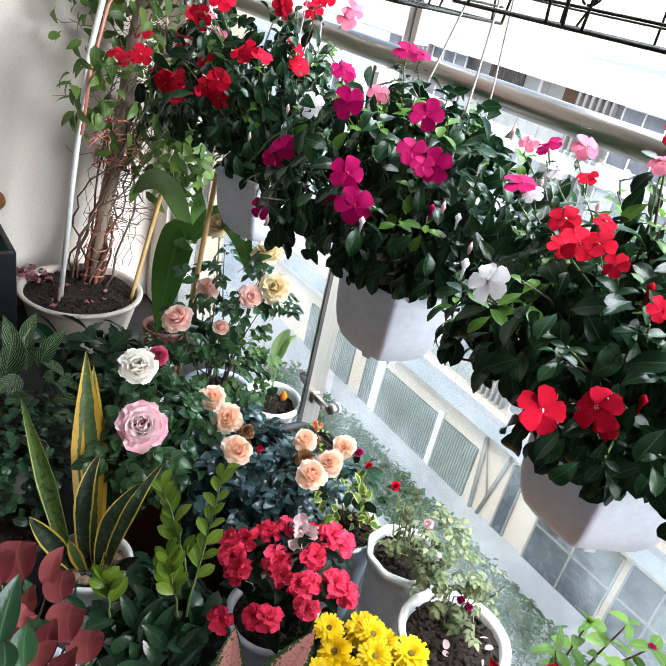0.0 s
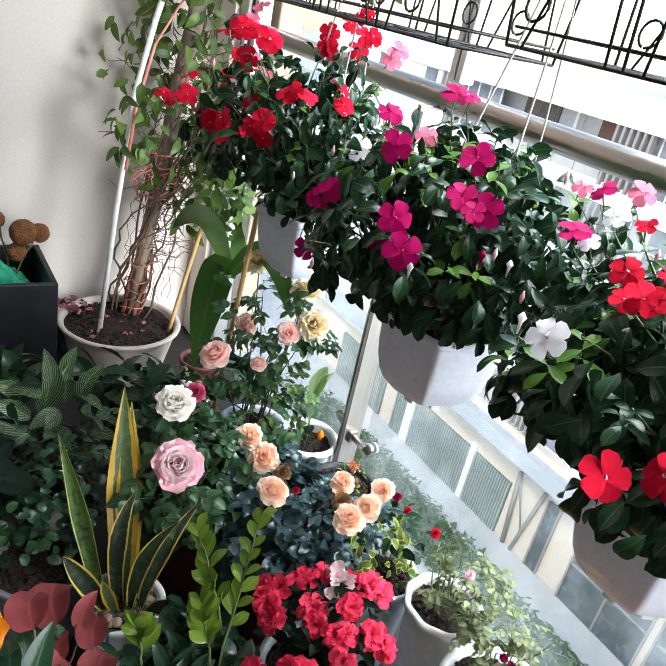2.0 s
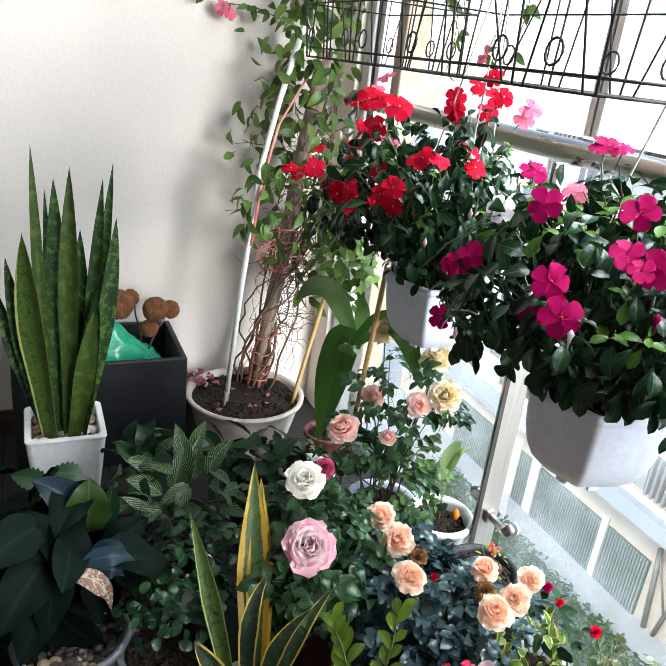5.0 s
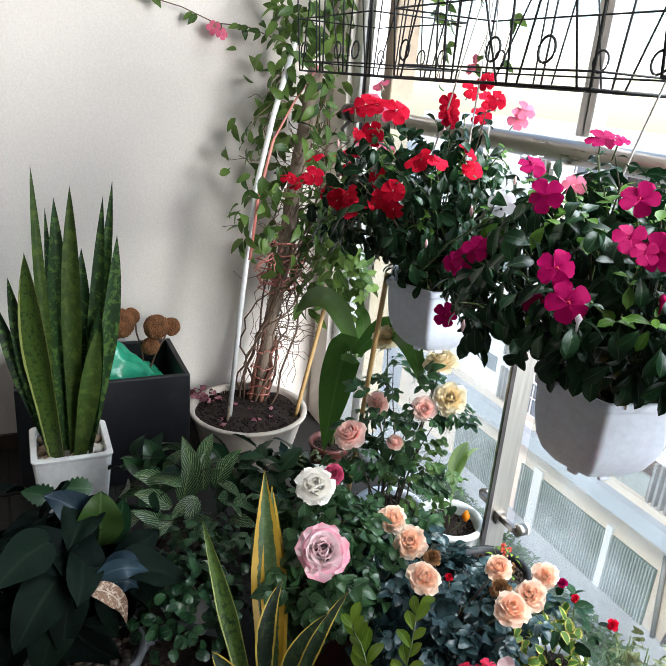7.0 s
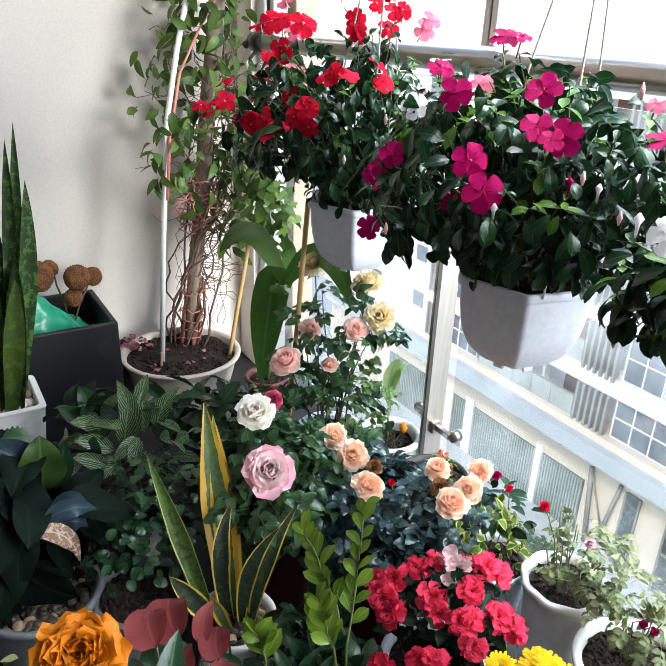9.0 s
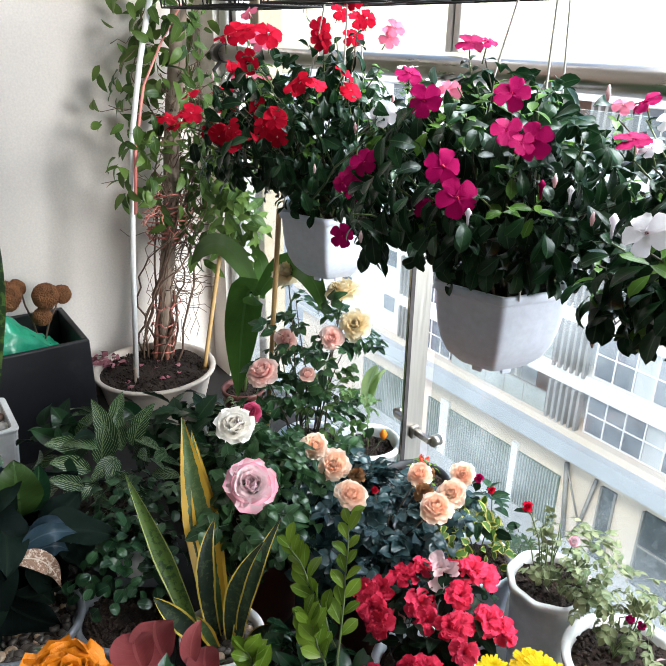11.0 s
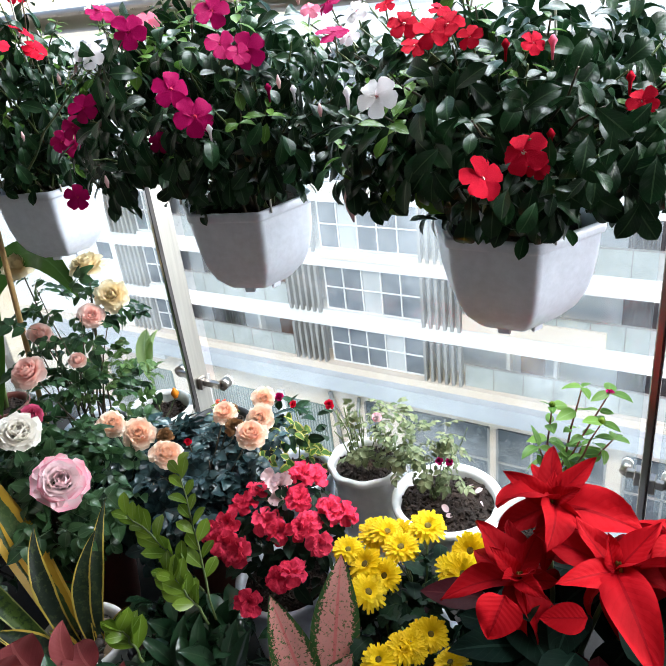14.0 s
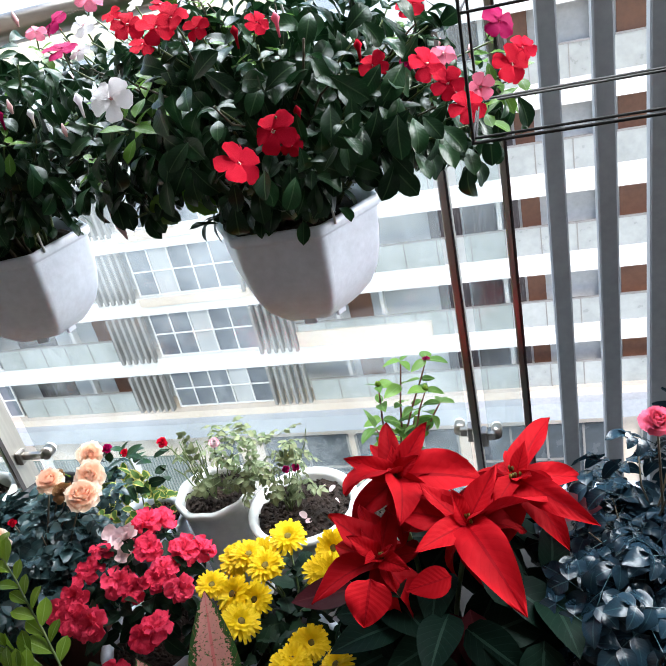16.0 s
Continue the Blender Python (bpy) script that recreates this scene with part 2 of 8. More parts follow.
M_BAG = surface("green_plastic_bag", (0.01, 0.25, 0.13), (0.04, 0.42, 0.24), 0.22, scale=14, bump=0.4, fine=30)
M_COIR = surface("brown_coir_ball", (0.09, 0.032, 0.011), (0.26, 0.105, 0.036), 0.95, scale=40, fine=200, bump=1.0)
# green lowered so that it also carries the shade on the crowns
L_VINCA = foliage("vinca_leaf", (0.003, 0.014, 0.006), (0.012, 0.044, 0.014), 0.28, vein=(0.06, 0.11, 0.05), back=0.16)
L_VINCA2 = foliage("vinca_leaf_young", (0.055, 0.14, 0.02), (0.125, 0.26, 0.036), 0.32, vein=(0.2, 0.32, 0.12), back=0.45)
L_ROSE = foliage("rose_leaf", (0.015, 0.045, 0.020), (0.045, 0.11, 0.038), 0.3, vein=(0.09, 0.16, 0.08), back=0.32)
L_ROSEDARK = foliage("dark_rose_leaf", (0.010, 0.024, 0.026), (0.032, 0.066, 0.068), 0.24, vein=(0.03, 0.06, 0.06), back=0.1)
L_PALE = foliage("pale_small_leaf", (0.055, 0.09, 0.03), (0.27, 0.29, 0.15), 0.4, vein=(0.28, 0.32, 0.18), back=0.18)
L_VINE = foliage("vine_leaf", (0.032, 0.072, 0.016), (0.14, 0.225, 0.046), 0.35, vein=(0.14, 0.2, 0.08), back=0.3)
L_DEEP = foliage("deep_green_leaf", (0.004, 0.013, 0.007), (0.011, 0.032, 0.015), 0.45, vein=(0.025, 0.05, 0.025), back=0.1)
L_BLUEROSE = foliage("blue_green_rose_leaf", (0.003, 0.009, 0.015), (0.013, 0.034, 0.052), 0.22, vein=(0.03, 0.07, 0.08), back=0.1)
# green darkened to paint in the shade beneath the bracts
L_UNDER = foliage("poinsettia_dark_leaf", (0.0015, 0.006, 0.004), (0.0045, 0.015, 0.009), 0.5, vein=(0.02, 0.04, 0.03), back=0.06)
L_FAN = foliage("pale_fan_leaf", (0.30, 0.42, 0.16), (0.44, 0.56, 0.26), 0.45, vein=(0.5, 0.6, 0.34), vein_n=3.0, back=0.6)
M_REDSTEM = surface("red_brown_woody_stem", (0.10, 0.032, 0.02), (0.24, 0.09, 0.055), 0.7, scale=20, stretch=(1, 1, 0.3), bump=0.5)
# darker than a true mid green; the left bed's shade is in it
L_MID = foliage("mid_green_leaf", (0.005, 0.020, 0.009), (0.018, 0.052, 0.020), 0.3, vein=(0.045, 0.095, 0.04), back=0.15)
L_OLIVE = foliage("olive_deep_leaf", (0.008, 0.020, 0.005), (0.020, 0.042, 0.009), 0.4, vein=(0.05, 0.085, 0.03), back=0.12, relief=0.6)
L_BRIGHT = foliage("bright_green_leaf", (0.075, 0.145, 0.012), (0.17, 0.27, 0.028), 0.27, vein=(0.24, 0.36, 0.09), back=0.3)
L_STRIPE = foliage("striped_leaf", (0.010, 0.040, 0.013), (0.026, 0.07, 0.022), 0.35, vein=(0.2, 0.28, 0.12), stripes=(0.30, 0.38, 0.22), vein_n=9.0, back=0.12)
L_STRAP = foliage("broad_strap_leaf", (0.036, 0.088, 0.016), (0.068, 0.145, 0.028), 0.22, vein=(0.07, 0.14, 0.04), back=0.3)
L_SANS = foliage("snake_plant_leaf", (0.006, 0.018, 0.008), (0.022, 0.055, 0.016), 0.35, spots=(0.07, 0.13, 0.03), back=0.0, rim=None, spot_scale=14.0)
L_SANSLT = foliage("snake_plant_leaf_light", (0.013, 0.032, 0.008), (0.034, 0.062, 0.012), 0.38, spots=(0.075, 0.115, 0.022), spot_at=(0.46, 0.66), back=0.0, spot_scale=11.0)
L_SANSPALE = foliage("snake_plant_leaf_pale", (0.028, 0.058, 0.010), (0.062, 0.105, 0.018), 0.38, spots=(0.016, 0.038, 0.010), rim=(0.26, 0.28, 0.09), rim_at=0.86, rim_noise=0.15, back=0.0, spot_scale=26.0)
L_SANSY = foliage("variegated_snake_leaf", (0.02, 0.05, 0.018), (0.05, 0.09, 0.03), 0.38, rim=(0.42, 0.25, 0.025), spots=(0.075, 0.11, 0.04), back=0.1, rim_at=0.62, rim_noise=0.4, rim_scale=30.0, spot_scale=18.0)
L_SANSD = foliage("variegated_snake_leaf_dark", (0.006, 0.013, 0.008), (0.014, 0.027, 0.012), 0.5, rim=(0.42, 0.30, 0.05), spots=(0.028, 0.045, 0.016), back=0.05, rim_at=0.80, rim_noise=0.2)
L_AGLA = foliage("pink_aglaonema_leaf", (0.66, 0.27, 0.24), (0.78, 0.40, 0.35), 0.4, rim=(0.03, 0.09, 0.02), vein=(0.72, 0.14, 0.15), spots=(0.06, 0.14, 0.04), spot_at=(0.56, 0.62), spot_scale=50.0, back=0.15, rim_at=0.70, rim_noise=1.6, rim_scale=200.0)
# salmon taken down to a dull red: the shade there is in the colour
L_SALMON = foliage("shaded_salmon_leaf", (0.085, 0.012, 0.014), (0.165, 0.034, 0.034), 0.6, vein=(0.17, 0.045, 0.042), back=0.12)
L_POIN = foliage("poinsettia_bract", (0.30, 0.0025, 0.006), (0.46, 0.007, 0.013), 0.6, relief=1.3, vein=(0.2, 0.002, 0.006), back=0.14)
L_POINDK = foliage("poinsettia_purple_leaf", (0.06, 0.01, 0.015), (0.1, 0.02, 0.025), 0.4, vein=(0.12, 0.03, 0.03), back=0.15)
# dark leaf whose colour also holds the shade of the bed's dim corner
L_SHADED = foliage("very_dark_leaf", (0.0015, 0.0035, 0.003), (0.0035, 0.008, 0.005), 0.7, vein=(0.008, 0.014, 0.009), back=0.03)
L_SLATE = foliage("slate_blue_leaf", (0.006, 0.013, 0.020), (0.014, 0.028, 0.038), 0.45, vein=(0.04, 0.06, 0.075), back=0.05)
L_FRESH = foliage("fresh_green_leaf", (0.07, 0.17, 0.03), (0.20, 0.36, 0.07), 0.35, vein=(0.28, 0.44, 0.14), back=0.55)
L_GLOSS = foliage("glossy_dark_leaf", (0.008, 0.026, 0.012), (0.022, 0.062, 0.026), 0.2, vein=(0.03, 0.07, 0.03), back=0.1)
L_DRY = foliage("dry_brown_leaf", (0.10, 0.05, 0.03), (0.30, 0.19, 0.13), 0.8, vein=(0.5, 0.42, 0.35), spots=(0.45, 0.37, 0.30), spot_at=(0.50, 0.62), spot_scale=30.0, vein_n=7.0, back=0.1, relief=0.6)
P_RED = foliage("red_petal", (0.44, 0.003, 0.015), (0.62, 0.010, 0.040), 0.7, back=0.2, vary=0.7)
P_MAG = foliage("magenta_petal", (0.27, 0.002, 0.052), (0.43, 0.004, 0.105), 0.5, back=0.2, vary=0.7)
P_WHITE = foliage("white_pink_petal", (0.88, 0.82, 0.86), (0.93, 0.90, 0.92), 0.5, back=0.3, vary=0.7)
P_PINK = foliage("pink_petal", (0.74, 0.12, 0.22), (0.80, 0.24, 0.34), 0.5, back=0.35, vary=0.7)
P_EYE = foliage("pale_flower_eye", (0.75, 0.7, 0.6), (0.8, 0.76, 0.66), 0.5, back=0)
P_EYER = foliage("red_flower_eye", (0.6, 0.02, 0.05), (0.7, 0.04, 0.08), 0.5, back=0)
P_PEACH = foliage("peach_petal", (0.97, 0.53, 0.32), (0.97, 0.67, 0.48), 0.5, back=0.5, tip=(0.98, 0.84, 0.71), vary=0.6)
P_CREAM = foliage("cream_petal", (0.84, 0.66, 0.34), (0.87, 0.74, 0.46), 0.5, back=0.35, tip=(0.88, 0.80, 0.62), vary=0.6)
P_ROSEWHITE = foliage("white_rose_petal", (0.93, 0.89, 0.82), (0.95, 0.92, 0.88), 0.5, back=0.3, vary=0.6)
P_ROSEPINK = foliage("pink_edged_petal", (0.97, 0.91, 0.89), (0.96, 0.83, 0.84), 0.5, back=0.28, tip_from=4.0, tip=(0.93, 0.36, 0.48), vary=0.6)
P_ROSEDK = foliage("deep_pink_petal", (0.55, 0.07, 0.16), (0.65, 0.13, 0.24), 0.5, back=0.3, vary=0.6)
P_YELLOW = foliage("yellow_petal", (0.78, 0.50, 0.005), (0.88, 0.64, 0.014), 0.5, back=0.25, vary=0.6)
P_YCENTRE = foliage("flower_centre", (0.06, 0.042, 0.008), (0.18, 0.125, 0.015), 0.7, back=0)
P_ORANGE = foliage("orange_petal", (0.42, 0.105, 0.005), (0.60, 0.20, 0.010), 0.5, back=0.3, vary=0.6)
P_AZALEA = foliage("crimson_azalea_petal", (0.70, 0.016, 0.06), (0.92, 0.09, 0.18), 0.5, back=0.3, vary=0.7)
P_FADED = foliage("faded_pink_petal", (0.93, 0.66, 0.57), (0.93, 0.54, 0.50), 0.5, back=0.5, tip=(0.94, 0.76, 0.69), vary=0.6)
P_DRIED = foliage("dried_brown_petal", (0.22, 0.10, 0.04), (0.42, 0.22, 0.10), 0.7, back=0.2, vary=0.6)
L_HEDGE = foliage("hedge_leaf", (0.06, 0.11, 0.05), (0.12, 0.19, 0.09), 0.5, back=0.2)
P_CORAL = foliage("coral_petal", (0.78, 0.12, 0.08), (0.86, 0.24, 0.16), 0.5, back=0.3, vary=0.6)
P_FALLEN = foliage("fallen_petal", (0.25, 0.07, 0.10), (0.45, 0.20, 0.22), 0.6, back=0.1, vary=0.6)
P_BUDPALE = foliage("pale_pink_petal", (0.78, 0.5, 0.52), (0.82, 0.62, 0.62), 0.5, back=0.3, vary=0.6)

# ---- mesh tools ----
RNG = random.Random(7)


def mesh_from(name, verts, faces, material, uvs=None, smooth=True):
    me = bpy.data.meshes.new(name)
    me.from_pydata([tuple(v) for v in verts], [], faces)
    if uvs is not None:
        layer = me.uv_layers.new(name="UVMap")
        idx = np.empty(len(me.loops), dtype=np.int32)
        me.loops.foreach_get("vertex_index", idx)
        layer.data.foreach_set("uv", np.asarray(uvs, dtype=np.float32)[idx].ravel())
    me.materials.append(material)
    if smooth:
        me.polygons.foreach_set("use_smooth", [True] * len(me.polygons))
    me.update()
    return me


def part(name, data, material=None, parent=None, label="", m=None):
    """Links a mesh (or a bmesh) as one object under a thing or a part."""
    if isinstance(data, bmesh.types.BMesh):
        me = bpy.data.meshes.new(name)
        data.to_mesh(me)
        data.free()
        me.materials.append(material)
        data = me
    ob = new(name, data)
    if parent:
        ob.parent = parent
    if m is not None:
        ob.matrix_basis = m
    if label:
        ob["label"] = label
    return ob


def thing(name, place, label, category, group="", kind=""):
    e = new(name)
    e.empty_display_size = 0.05
    e.location = place
    return tagged(e, label, category, group, kind)


def add_box(bm, x0, x1, y0, y1, z0, z1):
    vs = [bm.verts.new(p) for p in ((x0, y0, z0), (x1, y0, z0), (x1, y1, z0), (x0, y1, z0), (x0, y0, z1), (x1, y0, z1), (x1, y1, z1), (x0, y1, z1))]
    for f in ((3, 2, 1, 0), (4, 5, 6, 7), (0, 1, 5, 4), (1, 2, 6, 5), (2, 3, 7, 6), (3, 0, 4, 7)):
        bm.faces.new([vs[i] for i in f])


def box(x0, x1, y0, y1, z0, z1, bevel=0.0, seg=2):
    bm = bmesh.new()
    add_box(bm, x0, x1, y0, y1, z0, z1)
    if bevel:
        bmesh.ops.bevel(bm, geom=list(bm.edges), offset=bevel, segments=seg, affect="EDGES", profile=0.5)
    return bm


def tube_data(points, radii, sides=8, cap=True):
    pts = [Vector(p) for p in points]
    if not isinstance(radii, (list, tuple)):
        radii = [radii] * len(pts)
    verts, faces = [], []
    ref = Vector((0.31, 0.17, 0.93))
    for i, p in enumerate(pts):
        d = (pts[min(i + 1, len(pts) - 1)] - pts[max(i - 1, 0)]).normalized()
        a = d.cross(ref)
        if a.length < 1e-3:
            a = d.cross(Vector((1, 0, 0)))
        a.normalize()
        b = d.cross(a)
        for k in range(sides):
            t = 2 * math.pi * k / sides
            verts.append(p + (a * math.cos(t) + b * math.sin(t)) * radii[i])
    for i in range(len(pts) - 1):
        for k in range(sides):
            k2 = (k + 1) % sides
            faces.append((i * sides + k, i * sides + k2, (i + 1) * sides + k2, (i + 1) * sides + k))
    if cap:
        faces.append(tuple(range(sides))[::-1])
        faces.append(tuple((len(pts) - 1) * sides + k for k in range(sides)))
    return verts, faces


def tubes_mesh(name, lines, material, sides=6):
    """Several bars or stems of one part in one mesh: lines of (points, radii)."""
    verts, faces = [], []
    for pts, rad in lines:
        v, f = tube_data(pts, rad, sides)
        n = len(verts)
        verts += v
        faces += [tuple(i + n for i in q) for q in f]
    return mesh_from(name, verts, faces, material)


def bend(a, b, n=8, sag=0.0, wobble=0.0, rng=RNG):
    a, b = Vector(a), Vector(b)
    out = []
    for i in range(n + 1):
        s = i / n
        p = a.lerp(b, s)
        p.z -= sag * 4 * s * (1 - s)
        if 0 < i < n and wobble:
            p += Vector([rng.uniform(-wobble, wobble) for _ in range(3)])
        out.append(p)
    return out


def lathe(name, profile, material, sides=40, wave=None, angles=None):
    """A turned vessel from (radius, height) pairs; wave(angle, height index) scales the radius."""
    verts, faces = [], []
    n = len(profile)
    if angles:
        sides = len(angles)
    for i, (r, z) in enumerate(profile):
        for k in range(sides):
            a = angles[k] if angles else 2 * math.pi * k / sides
            q = r * (wave(a, i) if wave else 1.0)
            verts.append((q * math.cos(a), q * math.sin(a), z))
    for i in range(n - 1):
        for k in range(sides):
            k2 = (k + 1) % sides
            faces.append((i * sides + k, i * sides + k2, (i + 1) * sides + k2, (i + 1) * sides + k))
    faces.append(tuple(range(sides))[::-1])
    faces.append(tuple((n - 1) * sides + k for k in range(sides)))
    return mesh_from(name, verts, faces, material)


def soil_mesh(name, r, z, material=None, sides=28, rings=7, rough=0.006, seed=1):
    rng = random.Random(seed)
    sides, rings = 36, 12
    verts, faces = [(0, 0, z + 0.008)], []
    for i in range(1, rings + 1):
        for k in range(sides):
            a = 2 * math.pi * k / sides
            q = r * i / rings
            verts.append((q * math.cos(a), q * math.sin(a), z + rng.uniform(-rough, rough) + 0.008 * (1 - i / rings)))
    for k in range(sides):
        faces.append((0, 1 + k, 1 + (k + 1) % sides))
    for i in range(rings - 1):
        for k in range(sides):
            a, b = 1 + i * sides, 1 + (i + 1) * sides
            faces.append((a + k, b + k, b + (k + 1) % sides, a + (k + 1) % sides))
    return mesh_from(name, verts, faces, material or M_SOIL)


# ---- leaves and petals ----
SHAPES = {
    "ovate": lambda s: math.sin(math.pi * s ** 0.72) ** 0.85,
    "lance": lambda s: math.sin(math.pi * s ** 0.85) ** 1.1,
    "obovate": lambda s: math.sin(math.pi * s ** 1.35) ** 0.7,
    "round": lambda s: math.sqrt(max(0.0, 1 - (2 * s - 1) ** 2)),
    "strap": lambda s: min(1.0, 0.45 + 2.2 * s) * (1 - max(0.0, (s - 0.55) / 0.45) ** 2.2),
    "sword": lambda s: (0.55 + 0.9 * s if s < 0.5 else 1.0) * (1 - max(0.0, (s - 0.5) / 0.5) ** 2.4),
    "sabre": lambda s: (0.6 + 0.8 * s if s < 0.5 else 1.0) * (1 - max(0.0, (s - 0.42) / 0.58) ** 1.5),
    "heart": lambda s: (math.sin(math.pi * min(1, s + 0.12) ** 0.62) ** 0.8) if s > 0 else 0.25,
    "petal": lambda s: max(0.12, math.sin(math.pi * (0.06 + 0.84 * s) ** 1.5) ** 0.75),
    "fan": lambda s: 0.25 + 0.75 * math.sin(math.pi * 0.5 * min(1, s * 1.25)) - (0.42 * max(0.0, (s - 0.78) / 0.22) ** 2),
}


def leaf_data(L, W, shape="ovate", curl=0.6, fold=0.25, wave=0.0, n=6, m=1, start=0.0, teeth=0.0, seed=0, cup=0.0):
    """A blade along +Y, its upper face +Z: (verts, faces, uvs). curl bends it down (or up, if negative) along its length."""
    rng = random.Random(seed)
    f = SHAPES[shape]
    verts, faces, uvs = [], [], []
    y = z = 0.0
    ang = start
    ph = rng.uniform(0, 6.28)
    for i in range(n + 1):
        s = i / n
        w = max(0.0, f(min(1.0, max(0.0, s)))) * W / 2
        if teeth and 0 < i < n:
            w *= 1 + (teeth if i % 2 else -teeth)
        for j in range(-m, m + 1):
            q = j / m
            zz = fold * abs(q) * w + cup * q * q * w + wave * W * abs(q) * math.sin(ph + 9 * s + 2.0 * j)
            verts.append((q * w, y - math.sin(ang) * zz, z + math.cos(ang) * zz))
            uvs.append((0.5 + 0.5 * q, s))
        ang -= curl / n
        y += math.cos(ang) * L / n
        z += math.sin(ang) * L / n
    k = 2 * m + 1
    for i in range(n):
        for j in range(2 * m):
            a = i * k + j
            faces.append((a, a + 1, a + k + 1, a + k))
    return verts, faces, uvs


def leaf_mesh(name, material, **kw):
    v, f, u = leaf_data(**kw)
    return mesh_from(name, v, f, material, u)


def aim(pos, direction, up=(0, 0, 1), scale=1.0, roll=0.0):
    """A pose whose +Y runs along direction and whose +Z is as near to up as it can be."""
    y = Vector(direction).normalized()
    u = Vector(up)
    x = y.cross(u)
    if x.length < 1e-4:
        x = y.cross(Vector((1, 0.2, 0)))
    x.normalize()
    z = x.cross(y)
    m = Matrix((x, y, z)).transposed().to_4x4()
    m = Matrix.Translation(pos) @ m @ Matrix.Rotation(roll, 4, "Y") @ Matrix.Scale(scale, 4)
    return m


def hubbed(pieces, hub, row=5):
    """Petals joined at their feet: one connected bloom."""
    V, F, U = merged(pieces)
    h = len(V)
    V.append(Vector(hub))
    U.append((0.5, 0.0))
    n = 0
    for _, (v, f, u) in pieces:
        F.append((n, n + row - 1, h))
        n += len(v)
    return V, F, U


def merged(pieces):
    """One (verts, faces, uvs) from several (matrix, data)."""
    V, F, U = [], [], []
    for m, (v, f, u) in pieces:
        n = len(V)
        V += [m @ Vector(p) for p in v]
        F += [tuple(i + n for i in q) for q in f]
        U += u
    return V, F, U


def leaf_set(name, material, count=4, **kw):
    out = []
    for i in range(count):
        k = dict(kw)
        k["curl"] = kw.get("curl", 0.6) * (0.5 + 1.0 * i / max(1, count - 1))
        k["seed"] = i
        out.append(leaf_mesh(name, material, **k))
    return out


def spray_set(name, material, leaflets=5, L=0.03, W=0.018, count=3, shape="ovate", spread=1.0, stalk=0.05, seed=3, curl=0.5):
    """Compound leaves: a thin stalk with leaflets along it."""
    out = []
    rng = random.Random(seed)
    for c in range(count):
        pieces = []
        sv, sf = tube_data([(0, 0, 0), (0, stalk * 0.5, 0.002), (0, stalk, -0.002)], 0.0007, 4)
        pieces.append((Matrix.Identity(4), (sv, sf, [(0.5, 0.0)] * len(sv))))
        pieces.append((aim((0, stalk, -0.002), (0, 1, -0.1)), leaf_data(L * 1.1, W * 1.1, shape, curl, 0.3, 0.06, n=6, seed=c)))
        for i in range((leaflets - 1) // 2):
            y = stalk * (0.95 - 0.45 * i)
            for sgn in (-1, 1):
                d = (sgn * spread, 0.55 + rng.uniform(-0.15, 0.15), rng.uniform(-0.3, 0.15))
                pieces.append((aim((0, y, 0), d), leaf_data(L * rng.uniform(0.8, 1.0), W * rng.uniform(0.85, 1.05), shape, curl, 0.3, 0.06, n=6, seed=c + i)))
        v, f, u = merged(pieces)
        out.append(mesh_from(name, v, f, material, u))
    return out


def on_ellipsoid(rng, c, r, low=-0.35):
    while True:
        d = Vector((rng.gauss(0, 1), rng.gauss(0, 1), rng.gauss(0, 1)))
        if d.length < 1e-3:
            continue
        d.normalize()
        if d.z > low:
            return d, Vector((c[0] + d.x * r[0], c[1] + d.y * r[1], c[2] + d.z * r[2]))


def bush(parent, c, r, meshes, count, seed, scale=(0.8, 1.2), low=-0.35, depth=(0.72, 1.05), tilt=0.55, inner=0, name="leaf", droop=0.2, up_mix=0.8, limit=300, zmin=None, clear=None):
    """Leaves over an egg-shaped crown, uneven and open; the first ones are parts, those behind are joined."""
    rng = random.Random(seed)
    base = parent.matrix_basis.translation
    c = Vector(c)
    rest = []
    for i in range(count + inner):
        d, p = on_ellipsoid(rng, c, r, low)
        k = rng.uniform(*depth) if i < count else rng.uniform(0.35, 0.85)
        lump = 1 + 0.13 * noise.noise(d * 2.3 + Vector((seed, 0, 0)))
        p = c + (p - c) * k * lump
        if zmin is not None and p.z < zmin:
            p.z = zmin + 0.05 * rng.random()
        if clear and abs((p.x - clear[0]) * 0.87 + (p.y - clear[1]) * 0.5) < clear[2]:
            low_z = clear[3] + 0.26 * max(0.0, -(p.y - clear[1]) * 0.87 + (p.x - clear[0]) * 0.5)
            if p.z < low_z:
                p.z = low_z + 0.03 * rng.random()
        out = Vector((d.x / r[0], d.y / r[1], d.z / r[2])).normalized()
        side = Vector((rng.gauss(0, 1), rng.gauss(0, 1), rng.gauss(0, 0.6)))
        y = (side - out * side.dot(out)).normalized() * tilt + out * rng.uniform(0.2, 0.9) - Vector((0, 0, droop * rng.random()))
        up = out + Vector((0, 0, up_mix)) + Vector((rng.gauss(0, 0.35), rng.gauss(0, 0.35), 0))
        m = aim(p - base, y, up, rng.uniform(*scale))
        me = meshes[rng.randrange(len(meshes))]
        if i < min(count, limit):
            part(name, me, None, parent, m=m)
        else:
            rest.append((m, me))
    if rest:
        V, F, U = [], [], []
        for m, me in rest:
            n = len(V)
            V += [m @ v.co for v in me.vertices]
            F += [tuple(i + n for i in q.vertices) for q in me.polygons]
            lay = me.uv_layers[0].data
            uv = [(0, 0)] * len(me.vertices)
            for lp in me.loops:
                uv[lp.vertex_index] = tuple(lay[lp.index].uv)
            U += uv
        ob = part("foliage", mesh_from("foliage", V, F, rest[0][1].materials[0], U), None, parent)
        ob["kind"] = "stuff"


